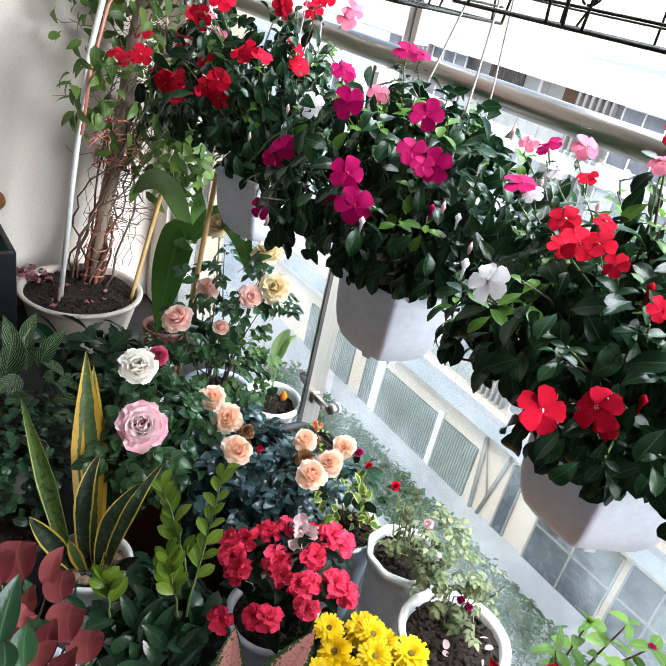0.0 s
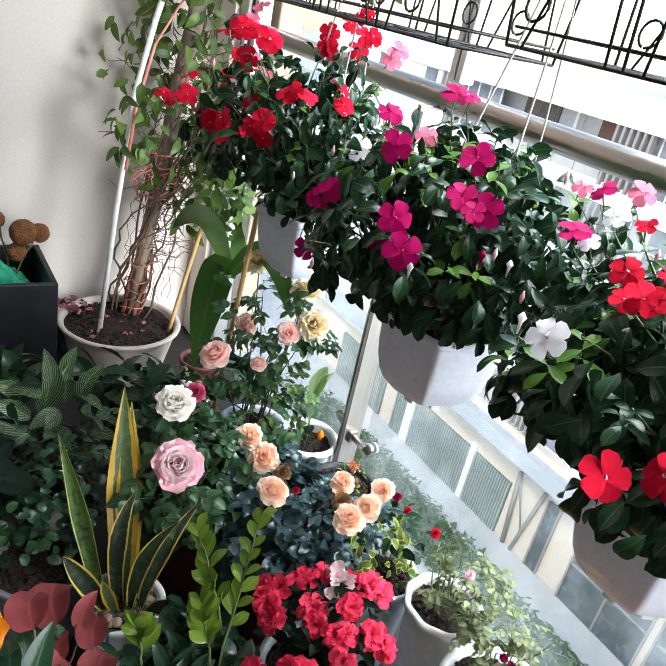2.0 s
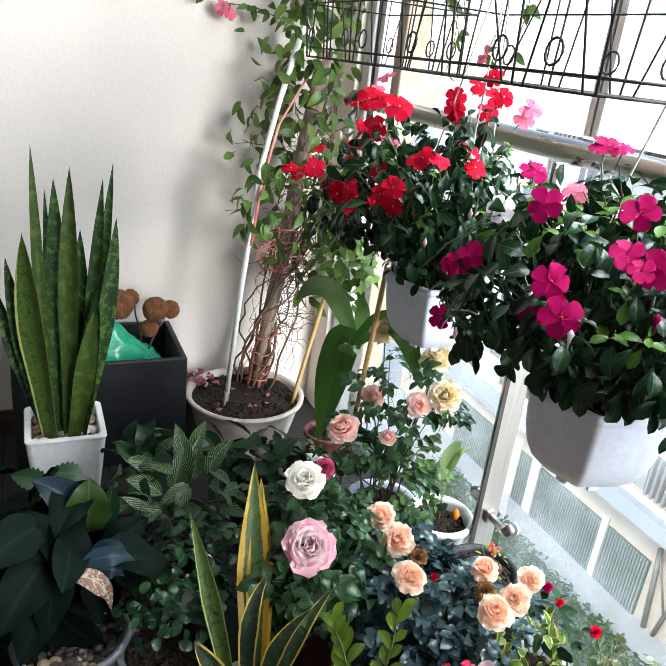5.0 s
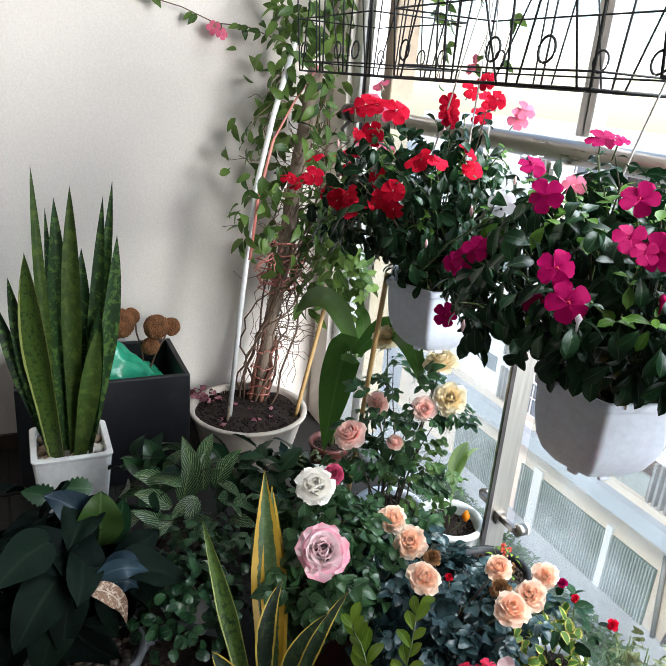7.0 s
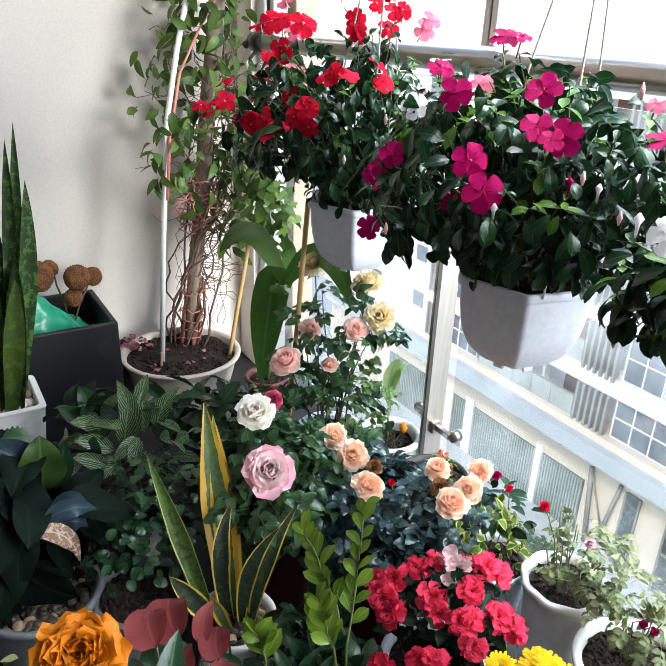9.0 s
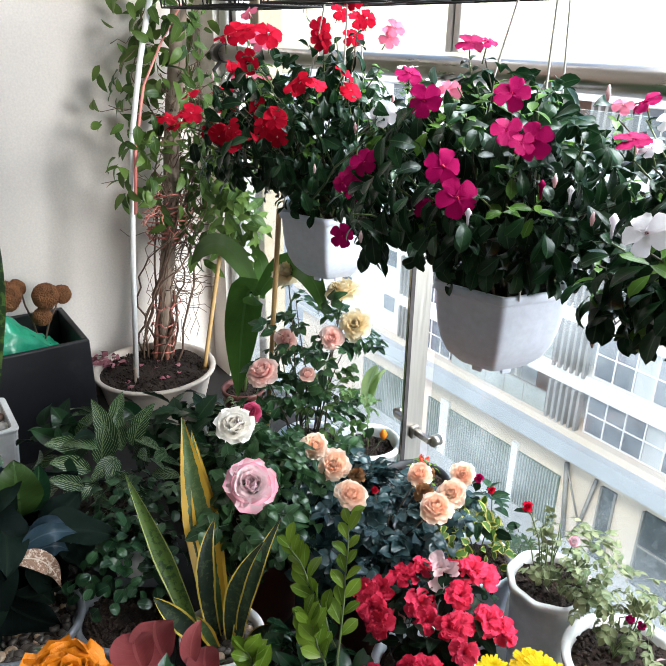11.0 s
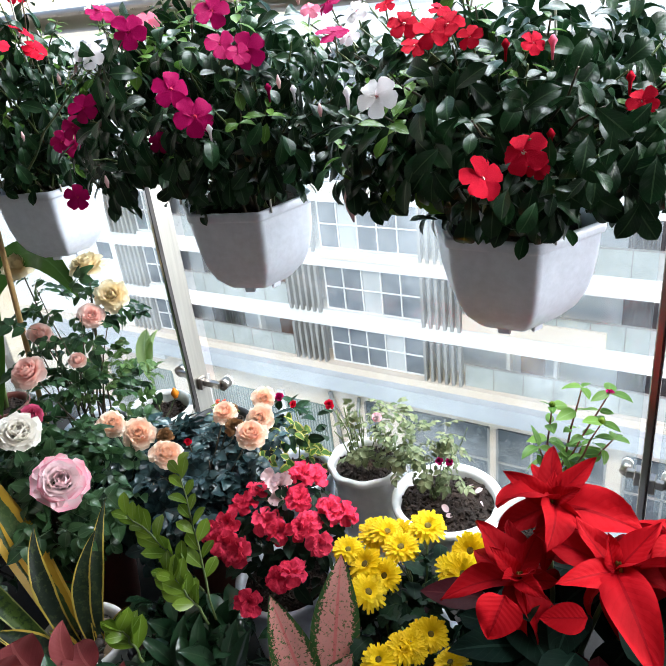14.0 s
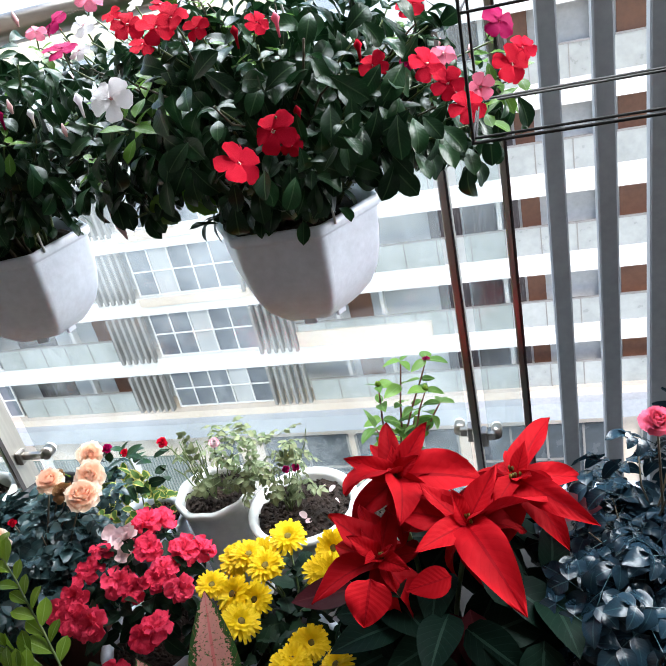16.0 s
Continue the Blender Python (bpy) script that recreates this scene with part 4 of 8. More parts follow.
def vinca_crown(t, c, cc, rr, seed, rng, heads):
    """Shoots that end in crossed pairs of leaves above; longer leaves that hang down the sides and round the rim."""
    base = t.matrix_basis.translation
    rest = []

    def covers(q, y):
        """Drops leaves in front of blooms, along normals that lean towards the camera."""
        mid = q + base + Vector(y).normalized() * 0.022
        for p, nrm, d, k in heads:
            v = mid - p
            h = v.dot(nrm)
            if -0.006 < h < 0.10 and (v - nrm * h).length < 0.30 * d + 0.016:
                return True
        return False

    toward = Vector((CAM_EYE.x - c[0], CAM_EYE.y - c[1], 0)).normalized()

    def lowest(p):
        """The crown is raised on the camera's side so that the rim shows, and hangs lower along the row."""
        flat = Vector((p.x - c[0], p.y - c[1], 0))
        front = math.sqrt(max(0.0, flat.normalized().dot(toward))) if flat.length > 0.01 else 0.0
        front *= 0.55 if p.x > c[0] + 0.05 else 1.0
        return c[2] + 0.022 + 0.5 * max(0.0, flat.length - 0.11) * front + (0.012 if flat.length < 0.16 else 0.0)

    for i in range(88):
        d, p = on_ellipsoid(rng, cc, rr, -0.25)
        p = cc + (p - cc) * rng.uniform(0.74, 1.06) * (1 + 0.14 * noise.noise(d * 2.3 + Vector((seed, 0, 0))))
        axis = (d * 0.55 + Vector((rng.gauss(0, 0.2), rng.gauss(0, 0.2), 0.75))).normalized()
        if i < len(heads):
            hp, axis, hd, hk = heads[i]
            axis = (axis * 0.6 + Vector((0, 0, 0.6))).normalized()
            p = hp - axis * 0.022
        p.z = max(p.z, lowest(p) + 0.03)
        a = Vector((rng.uniform(-0.05, 0.05), rng.uniform(-0.05, 0.05), 0.145))
        part("stem", tubes_mesh("stem", [(bend(a, p - base, 6, -0.02, 0.006, rng), [0.0028, 0.0026, 0.0024, 0.002, 0.0018, 0.0014, 0.001])], M_STEM if i % 3 else M_DARKSTEM, 5), None, t, "thin stem")
        s0 = axis.cross(Vector((rng.gauss(0, 1), rng.gauss(0, 1), 0.1))).normalized()
        s1 = axis.cross(s0)
        brighter = d.z > 0.1 and rng.random() < (0.62 if d.z > 0.5 else 0.4)
        for k in range(5):
            side = s0 if k % 2 == 0 else s1
            q = p - axis * (0.004 + 0.011 * k) - base
            for sg in (-1, 1):
                if rng.random() < 0.12:
                    continue
                r = (side * sg + Vector((rng.gauss(0, 0.18), rng.gauss(0, 0.18), 0))).normalized()
                y = r + axis * (0.75 - 0.32 * k) - Vector((0, 0, 0.10 * k))
                if covers(q, y):
                    continue
                up = axis + Vector((rng.gauss(0, 0.22), rng.gauss(0, 0.22), 0.5)) - r * (0.1 * k - 0.2)
                sc = (0.55, 0.8, 0.95, 1.0, 1.05)[k] * rng.uniform(0.8, 1.08)
                me = (LEAF_VINCA_NEW if brighter and k < 3 else LEAF_VINCA_BIG if k > 2 else LEAF_VINCA)
                m = aim(q, y, up, sc)
                me = me[rng.randrange(len(me))]
                if i < 34:
                    part("leaf", me, None, t, m=m)
                elif me in LEAF_VINCA_NEW:
                    part("leaf", me, None, t, m=m)
                else:
                    rest.append((m, me))
    # hanging leaves: outer skirt and inner filling, both in the shade-darkened green
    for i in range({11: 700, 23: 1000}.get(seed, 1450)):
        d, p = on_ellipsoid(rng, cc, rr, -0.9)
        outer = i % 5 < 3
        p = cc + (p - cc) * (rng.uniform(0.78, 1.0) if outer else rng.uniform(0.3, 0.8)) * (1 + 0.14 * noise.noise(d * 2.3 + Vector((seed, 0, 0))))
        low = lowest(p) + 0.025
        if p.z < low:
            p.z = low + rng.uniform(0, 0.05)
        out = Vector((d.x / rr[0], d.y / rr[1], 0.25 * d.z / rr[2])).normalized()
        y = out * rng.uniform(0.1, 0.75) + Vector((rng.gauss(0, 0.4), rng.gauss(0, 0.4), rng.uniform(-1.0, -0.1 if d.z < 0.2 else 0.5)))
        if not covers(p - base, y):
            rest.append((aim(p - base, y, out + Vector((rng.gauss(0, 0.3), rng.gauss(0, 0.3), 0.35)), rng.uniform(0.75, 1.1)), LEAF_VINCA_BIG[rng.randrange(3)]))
    # leaves crowding the soil
    for i in range(380):
        a, q = rng.uniform(0, 6.28), 0.112 * math.sqrt(rng.random())
        p = Vector((q * math.cos(a), q * math.sin(a), 0.168 + rng.uniform(0.0, 0.12)))
        rest.append((aim(p, (math.cos(a) + rng.gauss(0, 0.5), math.sin(a) + rng.gauss(0, 0.5), rng.uniform(-0.5, 0.7)), (math.cos(a), math.sin(a), 0.8), rng.uniform(0.7, 1.1)), LEAF_VINCA[rng.randrange(4)]))
    join_leaves(t, rest)


def hanging_pot(c, turn, blooms, crown, seed, label):
    t = thing("hanging_pot", (c[0], c[1], c[2] - 0.165), label, "hanging plant", "hanging pots along the rail")
    R = 0.1185
    prof = [(0.046, 0.016), (0.054, 0.018), (0.064, 0.025), (0.086, 0.045), (0.099, 0.068), (0.1065, 0.094), (0.1105, 0.120), (0.1125, 0.149), (0.113, 0.1505), (R - 0.001, 0.1525), (R, 0.155), (R, 0.163), (R - 0.0025, 0.166), (0.109, 0.165), (0.105, 0.15), (0.095, 0.08), (0.06, 0.03)]
    part("pot", lathe("pot", prof, M_PLASTIC, 48, hex_wave(turn), hex_angles(turn)), None, t, "white hexagonal plastic pot with a lipped rim")
    for i in range(6):
        a = turn + math.pi / 3 * (i + 0.5)
        part("foot", box(-0.009, 0.009, -0.003, 0.003, -0.006, 0.006, 0.0015, 1), M_PLASTIC, t, m=pose(0.045 * math.cos(a), 0.045 * math.sin(a), 0.017, 0, 0, math.degrees(a) + 90))
    part("soil", soil_mesh("soil", 0.085, 0.148, seed=seed), None, t)
    rng = random.Random(seed)
    apex = Vector((0.02, 0.03, 1.42 - (c[2] - 0.165)))
    for i in range(3):
        a = turn + 2 * math.pi * i / 3 + 0.2
        e = Vector((R * 0.93 * math.cos(a), R * 0.93 * math.sin(a), 0.16))
        part("cord", tubes_mesh("cord", [(bend(e, apex, 6, 0, 0.0015, rng), 0.0016)], M_CORD, 6), None, t, "thin twisted hanging cord")
    part("hook", tubes_mesh("hook", [([apex - Vector((0, 0, 0.02)), apex + Vector((0, 0, 0.03))], [0.01, 0.004]), ([apex + Vector((0, 0, 0.03)), apex + Vector((0, 0.01, 0.06)), apex + Vector((0, 0, 0.08)), apex + Vector((0, -0.012, 0.065))], 0.003)], M_TUBE, 8), None, t, "white plastic hanging hook")
    cc, rr = crown
    base = t.matrix_basis.translation
    ecc = Vector(cc)
    heads = []
    for x, y, z, d, k in blooms:
        p = Vector((x, y, z))
        out = Vector(((x - ecc.x) / rr[0] ** 2, (y - ecc.y) / rr[1] ** 2, (z - ecc.z) / rr[2] ** 2)).normalized()
        nrm = (out * 0.45 + (CAM_EYE - p).normalized() * 0.8 + Vector((rng.gauss(0, 0.28), rng.gauss(0, 0.28), 0.3))).normalized()
        heads.append((p, nrm, d, k))
    vinca_crown(t, c, ecc, rr, seed, rng, heads)
    for p, nrm, d, k in heads:
        if d < 0.022:
            part("bud", tubes_mesh("bud", [([Vector((0, 0, -0.012)), Vector((0, 0, 0)), Vector((0, 0, 0.005)), Vector((0, 0, 0.010))], [0.001, 0.002, 0.0045, 0.001])], FLOWER_KINDS[k][0], 9), None, t, "closed bud", Matrix.Translation(p - base))
            continue
        # a wide head is three blooms close together
        n = (5 if d > 0.07 else 4 if d > 0.058 else 3 if d > 0.044 else 2) if seed == 11 and k != "w" else 3 if d > 0.058 else 1
        d = min(0.050, max(0.043 if seed == 11 else 0.036, d * 0.58) if n > 1 else d * 1.05)
        for j in range(n):
            q = p + (Vector((rng.gauss(0, 0.3) * d + 0.5 * d * (j - (n - 1) / 2), rng.gauss(0, 0.25) * d, rng.gauss(0, 0.45) * d)) if n > 1 else Vector())
            put_flower(t, q, d * rng.uniform(0.92, 1.05), k, nrm + (Vector((rng.gauss(0, 0.45), rng.gauss(0, 0.45), rng.gauss(0.1, 0.4))) if n > 1 else Vector()), rng)
            e = q - base - nrm.normalized() * 0.004
            part("flower_stalk", tubes_mesh("flower_stalk", [(bend(e, e - nrm.normalized() * 0.022 - Vector((0, 0, 0.006)), 3), 0.0011)], M_STEM, 5), None, t)
    if seed == 37:
        line = bend(Vector((0.82, -0.36, 0.90)) - base, Vector((0.735, -0.425, 0.850)) - base, 6, 0.01, 0.003, rng)
        part("stem", tubes_mesh("stem", [(line, 0.0015)], M_STEM, 5), None, t, "drooping stem")
        for k, (to, sc) in enumerate((((0.02, -0.01, -0.05), 1.25), ((0.05, -0.01, -0.04), 1.35), ((-0.01, 0.0, -0.05), 1.1), ((0.04, -0.02, 0.02), 1.1), ((-0.04, 0.0, 0.015), 0.9), ((0.03, 0.01, -0.06), 1.2))):
            part("leaf", LEAF_VINCA_NEW[k % 3], None, t, m=aim(line[2 + k % 4], to, (0.3, -0.9, 0.3), sc))
        part("bud", tubes_mesh("bud", [([Vector((0, 0, 0.012)), Vector((0, 0, 0.0)), Vector((0.003, 0, -0.014)), Vector((0.006, 0, -0.030))], [0.001, 0.004, 0.005, 0.001])], P_BUDPALE, 8), None, t, "withered hanging bloom", Matrix.Translation(Vector((0.706, -0.42, 0.856)) - base))
    for i in range(6):
        d, p = on_ellipsoid(rng, ecc, rr, -0.3)
        part("bud", tubes_mesh("bud", [([Vector((0, 0, 0)), Vector((0, 0, 0.008)), Vector((0, 0, 0.016))], [0.0012, 0.0032, 0.0008])], P_BUDPALE, 7), None, t, "closed pale bud", Matrix.Translation(p + d * 0.015 - base))
    return t


CROWNS = {1: ((-0.13, -0.27, 0.93), (0.22, 0.20, 0.17)), 2: ((0.42, -0.29, 0.93), (0.21, 0.21, 0.165)), 3: ((0.88, -0.295, 0.905), (0.235, 0.205, 0.14))}
BLOOMS_1 = [
    (-0.248, -0.470, 0.975, 0.080, 'r'), (-0.030, -0.430, 1.115, 0.082, 'r'), (-0.235, -0.330, 1.138, 0.046, 'p'), (-0.277, -0.340, 1.047, 0.061, 'r'),
    (-0.070, -0.406, 0.972, 0.051, 'r'), (-0.115, -0.440, 0.958, 0.071, 'r'), (0.014, -0.416, 0.961, 0.048, 'r'), (0.054, -0.390, 1.032, 0.066, 'r'),
    (0.025, -0.250, 1.029, 0.047, 'r'), (-0.037, -0.200, 1.153, 0.048, 'r'), (-0.150, -0.200, 1.132, 0.047, 'r'), (-0.099, -0.200, 1.143, 0.042, 'r'),
    (-0.015, -0.150, 1.092, 0.029, 'p'), (-0.356, -0.330, 0.997, 0.046, 'r'), (0.341, -0.424, 1.032, 0.037, 'w'), (-0.244, -0.420, 0.924, 0.038, 'r'),
    (0.203, -0.360, 0.850, 0.029, 'm'), (-0.216, -0.330, 1.056, 0.047, 'p'),
]
BLOOMS_2 = [
    (0.313, -0.360, 1.080, 0.040, 'm'), (0.411, -0.415, 1.054, 0.048, 'm'), (0.345, -0.280, 1.121, 0.041, 'm'), (0.370, -0.270, 1.123, 0.028, 'm'),
    (0.494, -0.348, 1.066, 0.045, 'm'), (0.541, -0.400, 1.030, 0.039, 'm'), (0.564, -0.380, 1.020, 0.045, 'm'), (0.561, -0.395, 1.018, 0.031, 'm'),
    (0.512, -0.469, 0.991, 0.042, 'm'), (0.541, -0.470, 0.960, 0.052, 'm'), (0.409, -0.400, 0.913, 0.030, 'm'), (0.339, -0.454, 0.970, 0.042, 'm'),
    (0.269, -0.420, 0.938, 0.036, 'm'), (0.183, -0.380, 0.907, 0.035, 'm'), (0.601, -0.400, 0.974, 0.012, 'm'), (0.366, -0.330, 1.061, 0.031, 'p'),
    (0.271, -0.330, 1.086, 0.032, 'w'), (0.610, -0.360, 0.965, 0.021, 'w'), (0.551, -0.460, 0.939, 0.014, 'w'),
]
BLOOMS_3_LEFT = [
    (0.793, -0.495, 0.981, 0.040, 'w'), (0.764, -0.500, 0.982, 0.018, 'w'), (0.647, -0.310, 1.027, 0.044, 'm'), (0.667, -0.310, 1.021, 0.026, 'w'),
    (0.648, -0.250, 1.046, 0.035, 'w'), (0.579, -0.200, 1.058, 0.038, 'm'), (0.549, -0.200, 1.052, 0.027, 'p'), (0.644, -0.210, 1.075, 0.036, 'p'),
    (0.689, -0.250, 1.050, 0.026, 'r'), (0.779, -0.394, 1.036, 0.033, 'r'), (0.820, -0.420, 1.029, 0.035, 'r'), (0.797, -0.410, 1.016, 0.028, 'r'),
    (0.833, -0.410, 1.033, 0.033, 'r'), (0.852, -0.400, 1.020, 0.026, 'r'), (0.814, -0.380, 1.047, 0.025, 'r'), (0.697, -0.200, 1.057, 0.027, 'w'),
    (0.764, -0.220, 1.044, 0.033, 'w'), (0.802, -0.300, 1.104, 0.036, 'p'), (0.804, -0.300, 1.133, 0.035, 'r'),
]
BLOOMS_3_RIGHT = [
    (0.927, -0.469, 0.924, 0.044, 'r'), (0.898, -0.500, 0.907, 0.041, 'r'), (0.939, -0.420, 0.925, 0.019, 'r'), (0.938, -0.460, 0.907, 0.022, 'r'),
    (1.016, -0.400, 0.955, 0.030, 'r'), (1.001, -0.380, 0.969, 0.020, 'r'), (0.923, -0.430, 1.014, 0.023, 'r'), (0.938, -0.420, 1.009, 0.018, 'p'),
    (0.881, -0.377, 1.004, 0.018, 'r'), (1.062, -0.360, 0.942, 0.038, 'r'), (1.077, -0.330, 0.945, 0.028, 'p'), (1.081, -0.380, 0.924, 0.031, 'r'),
    (1.098, -0.400, 0.903, 0.038, 'r'), (1.111, -0.380, 0.915, 0.026, 'p'), (1.142, -0.300, 0.918, 0.042, 'r'), (1.133, -0.280, 0.960, 0.038, 'm'),
    (1.155, -0.280, 0.930, 0.029, 'r'), (1.047, -0.300, 0.995, 0.031, 'r'), (1.036, -0.300, 0.938, 0.023, 'm'),
]

hanging_pot((-0.115, -0.205, 0.787), radians(-37), BLOOMS_1, CROWNS[1], 11, "white hexagonal hanging pot with a bushy red-flowered vinca")
hanging_pot((0.396, -0.220, 0.784), radians(-44), BLOOMS_2, CROWNS[2], 23, "white hexagonal hanging pot with a bushy magenta-flowered vinca")
hanging_pot((0.848, -0.228, 0.779), radians(-59), BLOOMS_3_LEFT + BLOOMS_3_RIGHT, CROWNS[3], 37, "white hexagonal hanging pot overflowing with red and white vinca")


def wire_rack(x0, x1, y0, y1, z0, z1, label, seed=0, scroll=True, thin=1.0):
    t = thing("wire_rack", ((x0 + x1) / 2, (y0 + y1) / 2, z0), label, "wire rack", "black wire racks above the rail")
    hx, hy, h = (x1 - x0) / 2, (y1 - y0) / 2, z1 - z0
    r = 0.0022 * thin
    ring = lambda ax, ay, z: [(-ax, -ay, z), (ax, -ay, z), (ax, ay, z), (-ax, ay, z), (-ax, -ay, z)]
    part("bottom_frame", tubes_mesh("bottom_frame", [(ring(hx, hy, 0), r), (ring(hx * 0.99, hy * 0.96, 0.022 if scroll else 0.003), r * 0.8)], M_BLACKWIRE, 6), None, t)
    fx, fy = (1.06, 1.15) if scroll else (1.0, 1.0)
    part("top_frame", tubes_mesh("top_frame", [(ring(hx * fx, hy * fy, h), r), (ring(hx * (fx + 1) / 2, hy * (fy + 1) / 2, h * (0.55 if scroll else 0.42)), r * 0.8)], M_BLACKWIRE, 6), None, t)
    for i in (range(4) if scroll else (0, 3)):
        x = -hx + 2 * hx * i / 3
        part("cross_wire", tubes_mesh("cross_wire", [([(x, -hy, 0), (x, hy, 0)], r * 0.8)], M_BLACKWIRE, 5), None, t)
        for sgn in (-1, 1):
            part("upright", tubes_mesh("upright", [([(x, sgn * hy, 0), (x * fx, sgn * hy * fy, h)], r * 0.9)], M_BLACKWIRE, 6), None, t)
            if scroll and i < 3:
                # a hairpin of wire in each bay, leaning
                xm, lean = x + hx / 3, hx * (0.16, -0.10, 0.05)[i]
                part("zigzag_wire", tubes_mesh("zigzag_wire", [([(x + hx * 0.10, sgn * hy * 1.01, 0.0), (xm + lean - 0.012, sgn * hy * 1.14, h * 0.94), (xm + lean, sgn * hy * 1.145, h * 0.99), (xm + lean + 0.012, sgn * hy * 1.14, h * 0.94), (x + hx * 0.58, sgn * hy * 1.01, 0.0)], r * 0.8)], M_BLACKWIRE, 5), None, t)
            if scroll and i < 3:
                pts = []
                cx = x + hx * (0.12, 0.5, 0.3)[i]
                for k in range(15):
                    a = -0.5 * math.pi + k * 0.42
                    q = 0.026 * (1 - k / 22)
                    pts.append((cx + q * math.cos(a), sgn * hy * 1.03, 0.03 + q + q * math.sin(a)))
                part("scroll", tubes_mesh("scroll", [(pts, r * 0.9)], M_BLACKWIRE, 6), None, t, "curled wire scroll")
    for k in range(3 if scroll else 0):
        y = hy * (-0.5 + 0.5 * k)
        part("long_wire", tubes_mesh("long_wire", [([(-hx, y, 0.0), (hx, y, 0.0)], r * 0.75)], M_BLACKWIRE, 5), None, t)
        part("diagonal_wire", tubes_mesh("diagonal_wire", [([(-hx + 2 * hx * k / 3, -hy, 0.0), (-hx + 2 * hx * (k + 1) / 3, hy, 0.0)], r * 0.7)], M_BLACKWIRE, 5), None, t)
    for sgn in (-1, 1):
        part("hanger", tubes_mesh("hanger", [([(sgn * hx * 0.8, 0, h), (sgn * hx * 0.8, hy * 0.3, CEIL_Z - z0)], 0.0018)], M_BLACKWIRE, 5), None, t)
    return t


wire_rack(-0.68, -0.28, -0.33, -0.12, 1.182, 1.40, "black wire flower rack with curled scrolls, hung empty")
wire_rack(-0.17, 0.36, -0.33, -0.12, 1.182, 1.40, "black wire flower rack with curled scrolls, hung empty")
wire_rack(0.47, 1.0, -0.33, -0.12, 1.20, 1.42, "black wire flower rack with curled scrolls, hung empty")
wire_rack(1.106, 1.602, -0.52, -0.36, 0.897, 1.127, "black wire rack hung low beside the red vinca", scroll=False, thin=0.7)

# ---- blooms ----


def rose_mesh(name, material, petals=34, seed=0, openness=1.0, core=0.10, narrow=1.0, frill=0.05):
    """Rings of cupped petals: the inner ones stand and close in, the outer ones lie open and curl back."""
    rng = random.Random(seed)
    pcs = []
    rings = ((4, 0.05, 0.20, -0.5, 0.20), (5, 0.12, 0.23, -0.35, 0.26), (6, 0.20, 0.22, 0.0, 0.30), (7, 0.29, 0.17, 0.35, 0.34), (7, 0.38, 0.09, 0.7, 0.38), (7, 0.47, -0.02, 1.0, 0.40))
    total = sum(r[0] for r in rings)
    for n, tr, tz, curl, W in rings:
        n = max(3, round(n * petals / total))
        off = rng.uniform(0, 6.28)
        for i in range(n):
            a = off + 2 * math.pi * i / n + rng.uniform(-0.22, 0.22)
            k = rng.uniform(0.88, 1.1)
            base = Vector((0, 0.03 + 0.12 * tr, -0.14))
            tip = Vector((rng.uniform(-0.03, 0.03), tr * k * openness, tz + rng.uniform(-0.03, 0.03) + 0.1 * (1 - openness)))
            d = tip - base
            m = Matrix.Rotation(a, 4, "Z") @ aim(base, d, (0, -0.9, 0.45))
            lv, lf, lu = leaf_data(d.length * 1.12, W * narrow * rng.uniform(0.9, 1.15), "fan", curl, 0.0, frill, n=5, m=2, seed=rng.randrange(999), start=curl * 0.5, cup=0.5 - 0.2 * (tr > 0.3))
            pcs.append((m, (lv, lf, [(a_, b_ * (0.72 if tr < 0.3 else 1.0)) for a_, b_ in lu])))
    v, f, u = hubbed(pcs, (0, 0, -0.16))
    return mesh_from(name, v, f, material, u)


def daisy_mesh(name, material, rings=((22, 1.5, 0.5), (20, 1.2, 0.46), (17, 0.9, 0.38), (12, 0.55, 0.26)), seed=0, width=0.125):
    rng = random.Random(seed)
    pcs = []
    for n, op, L in rings:
        for i in range(n):
            a = 2 * math.pi * i / n + rng.uniform(-0.12, 0.12)
            m = Matrix.Rotation(a, 4, "Z") @ Matrix.Translation((0, 0.05, 0)) @ Matrix.Rotation(math.pi / 2 - op + rng.uniform(-0.1, 0.1), 4, "X")
            pcs.append((m, leaf_data(L * rng.uniform(0.9, 1.08), width, "petal", 0.3, 0.3, n=3, m=1, seed=i)))
    v, f, u = hubbed(pcs, (0, 0, 0), 3)
    return mesh_from(name, v, f, material, u)


def ruffle_mesh(name, material, petals=11, seed=0):
    rng = random.Random(seed)
    pcs = []
    for i in range(petals):
        k = i / (petals - 1)
        a = i * 2.399 + rng.uniform(-0.3, 0.3)
        m = Matrix.Rotation(a, 4, "Z") @ Matrix.Translation((0, 0.04 + 0.05 * k, -0.06 * k)) @ Matrix.Rotation(math.pi / 2 - 0.25 - 1.05 * k, 4, "X")
        pcs.append((m, leaf_data(0.34 + 0.16 * k, 0.34 + 0.08 * k, "fan", 0.6 * k + rng.uniform(-0.3, 0.3), 0.0, 0.24, n=6, m=3, seed=seed + i, start=0.2, cup=0.3)))
    v, f, u = hubbed(pcs, (0, 0, -0.03), 7)
    return mesh_from(name, v, f, material, u)


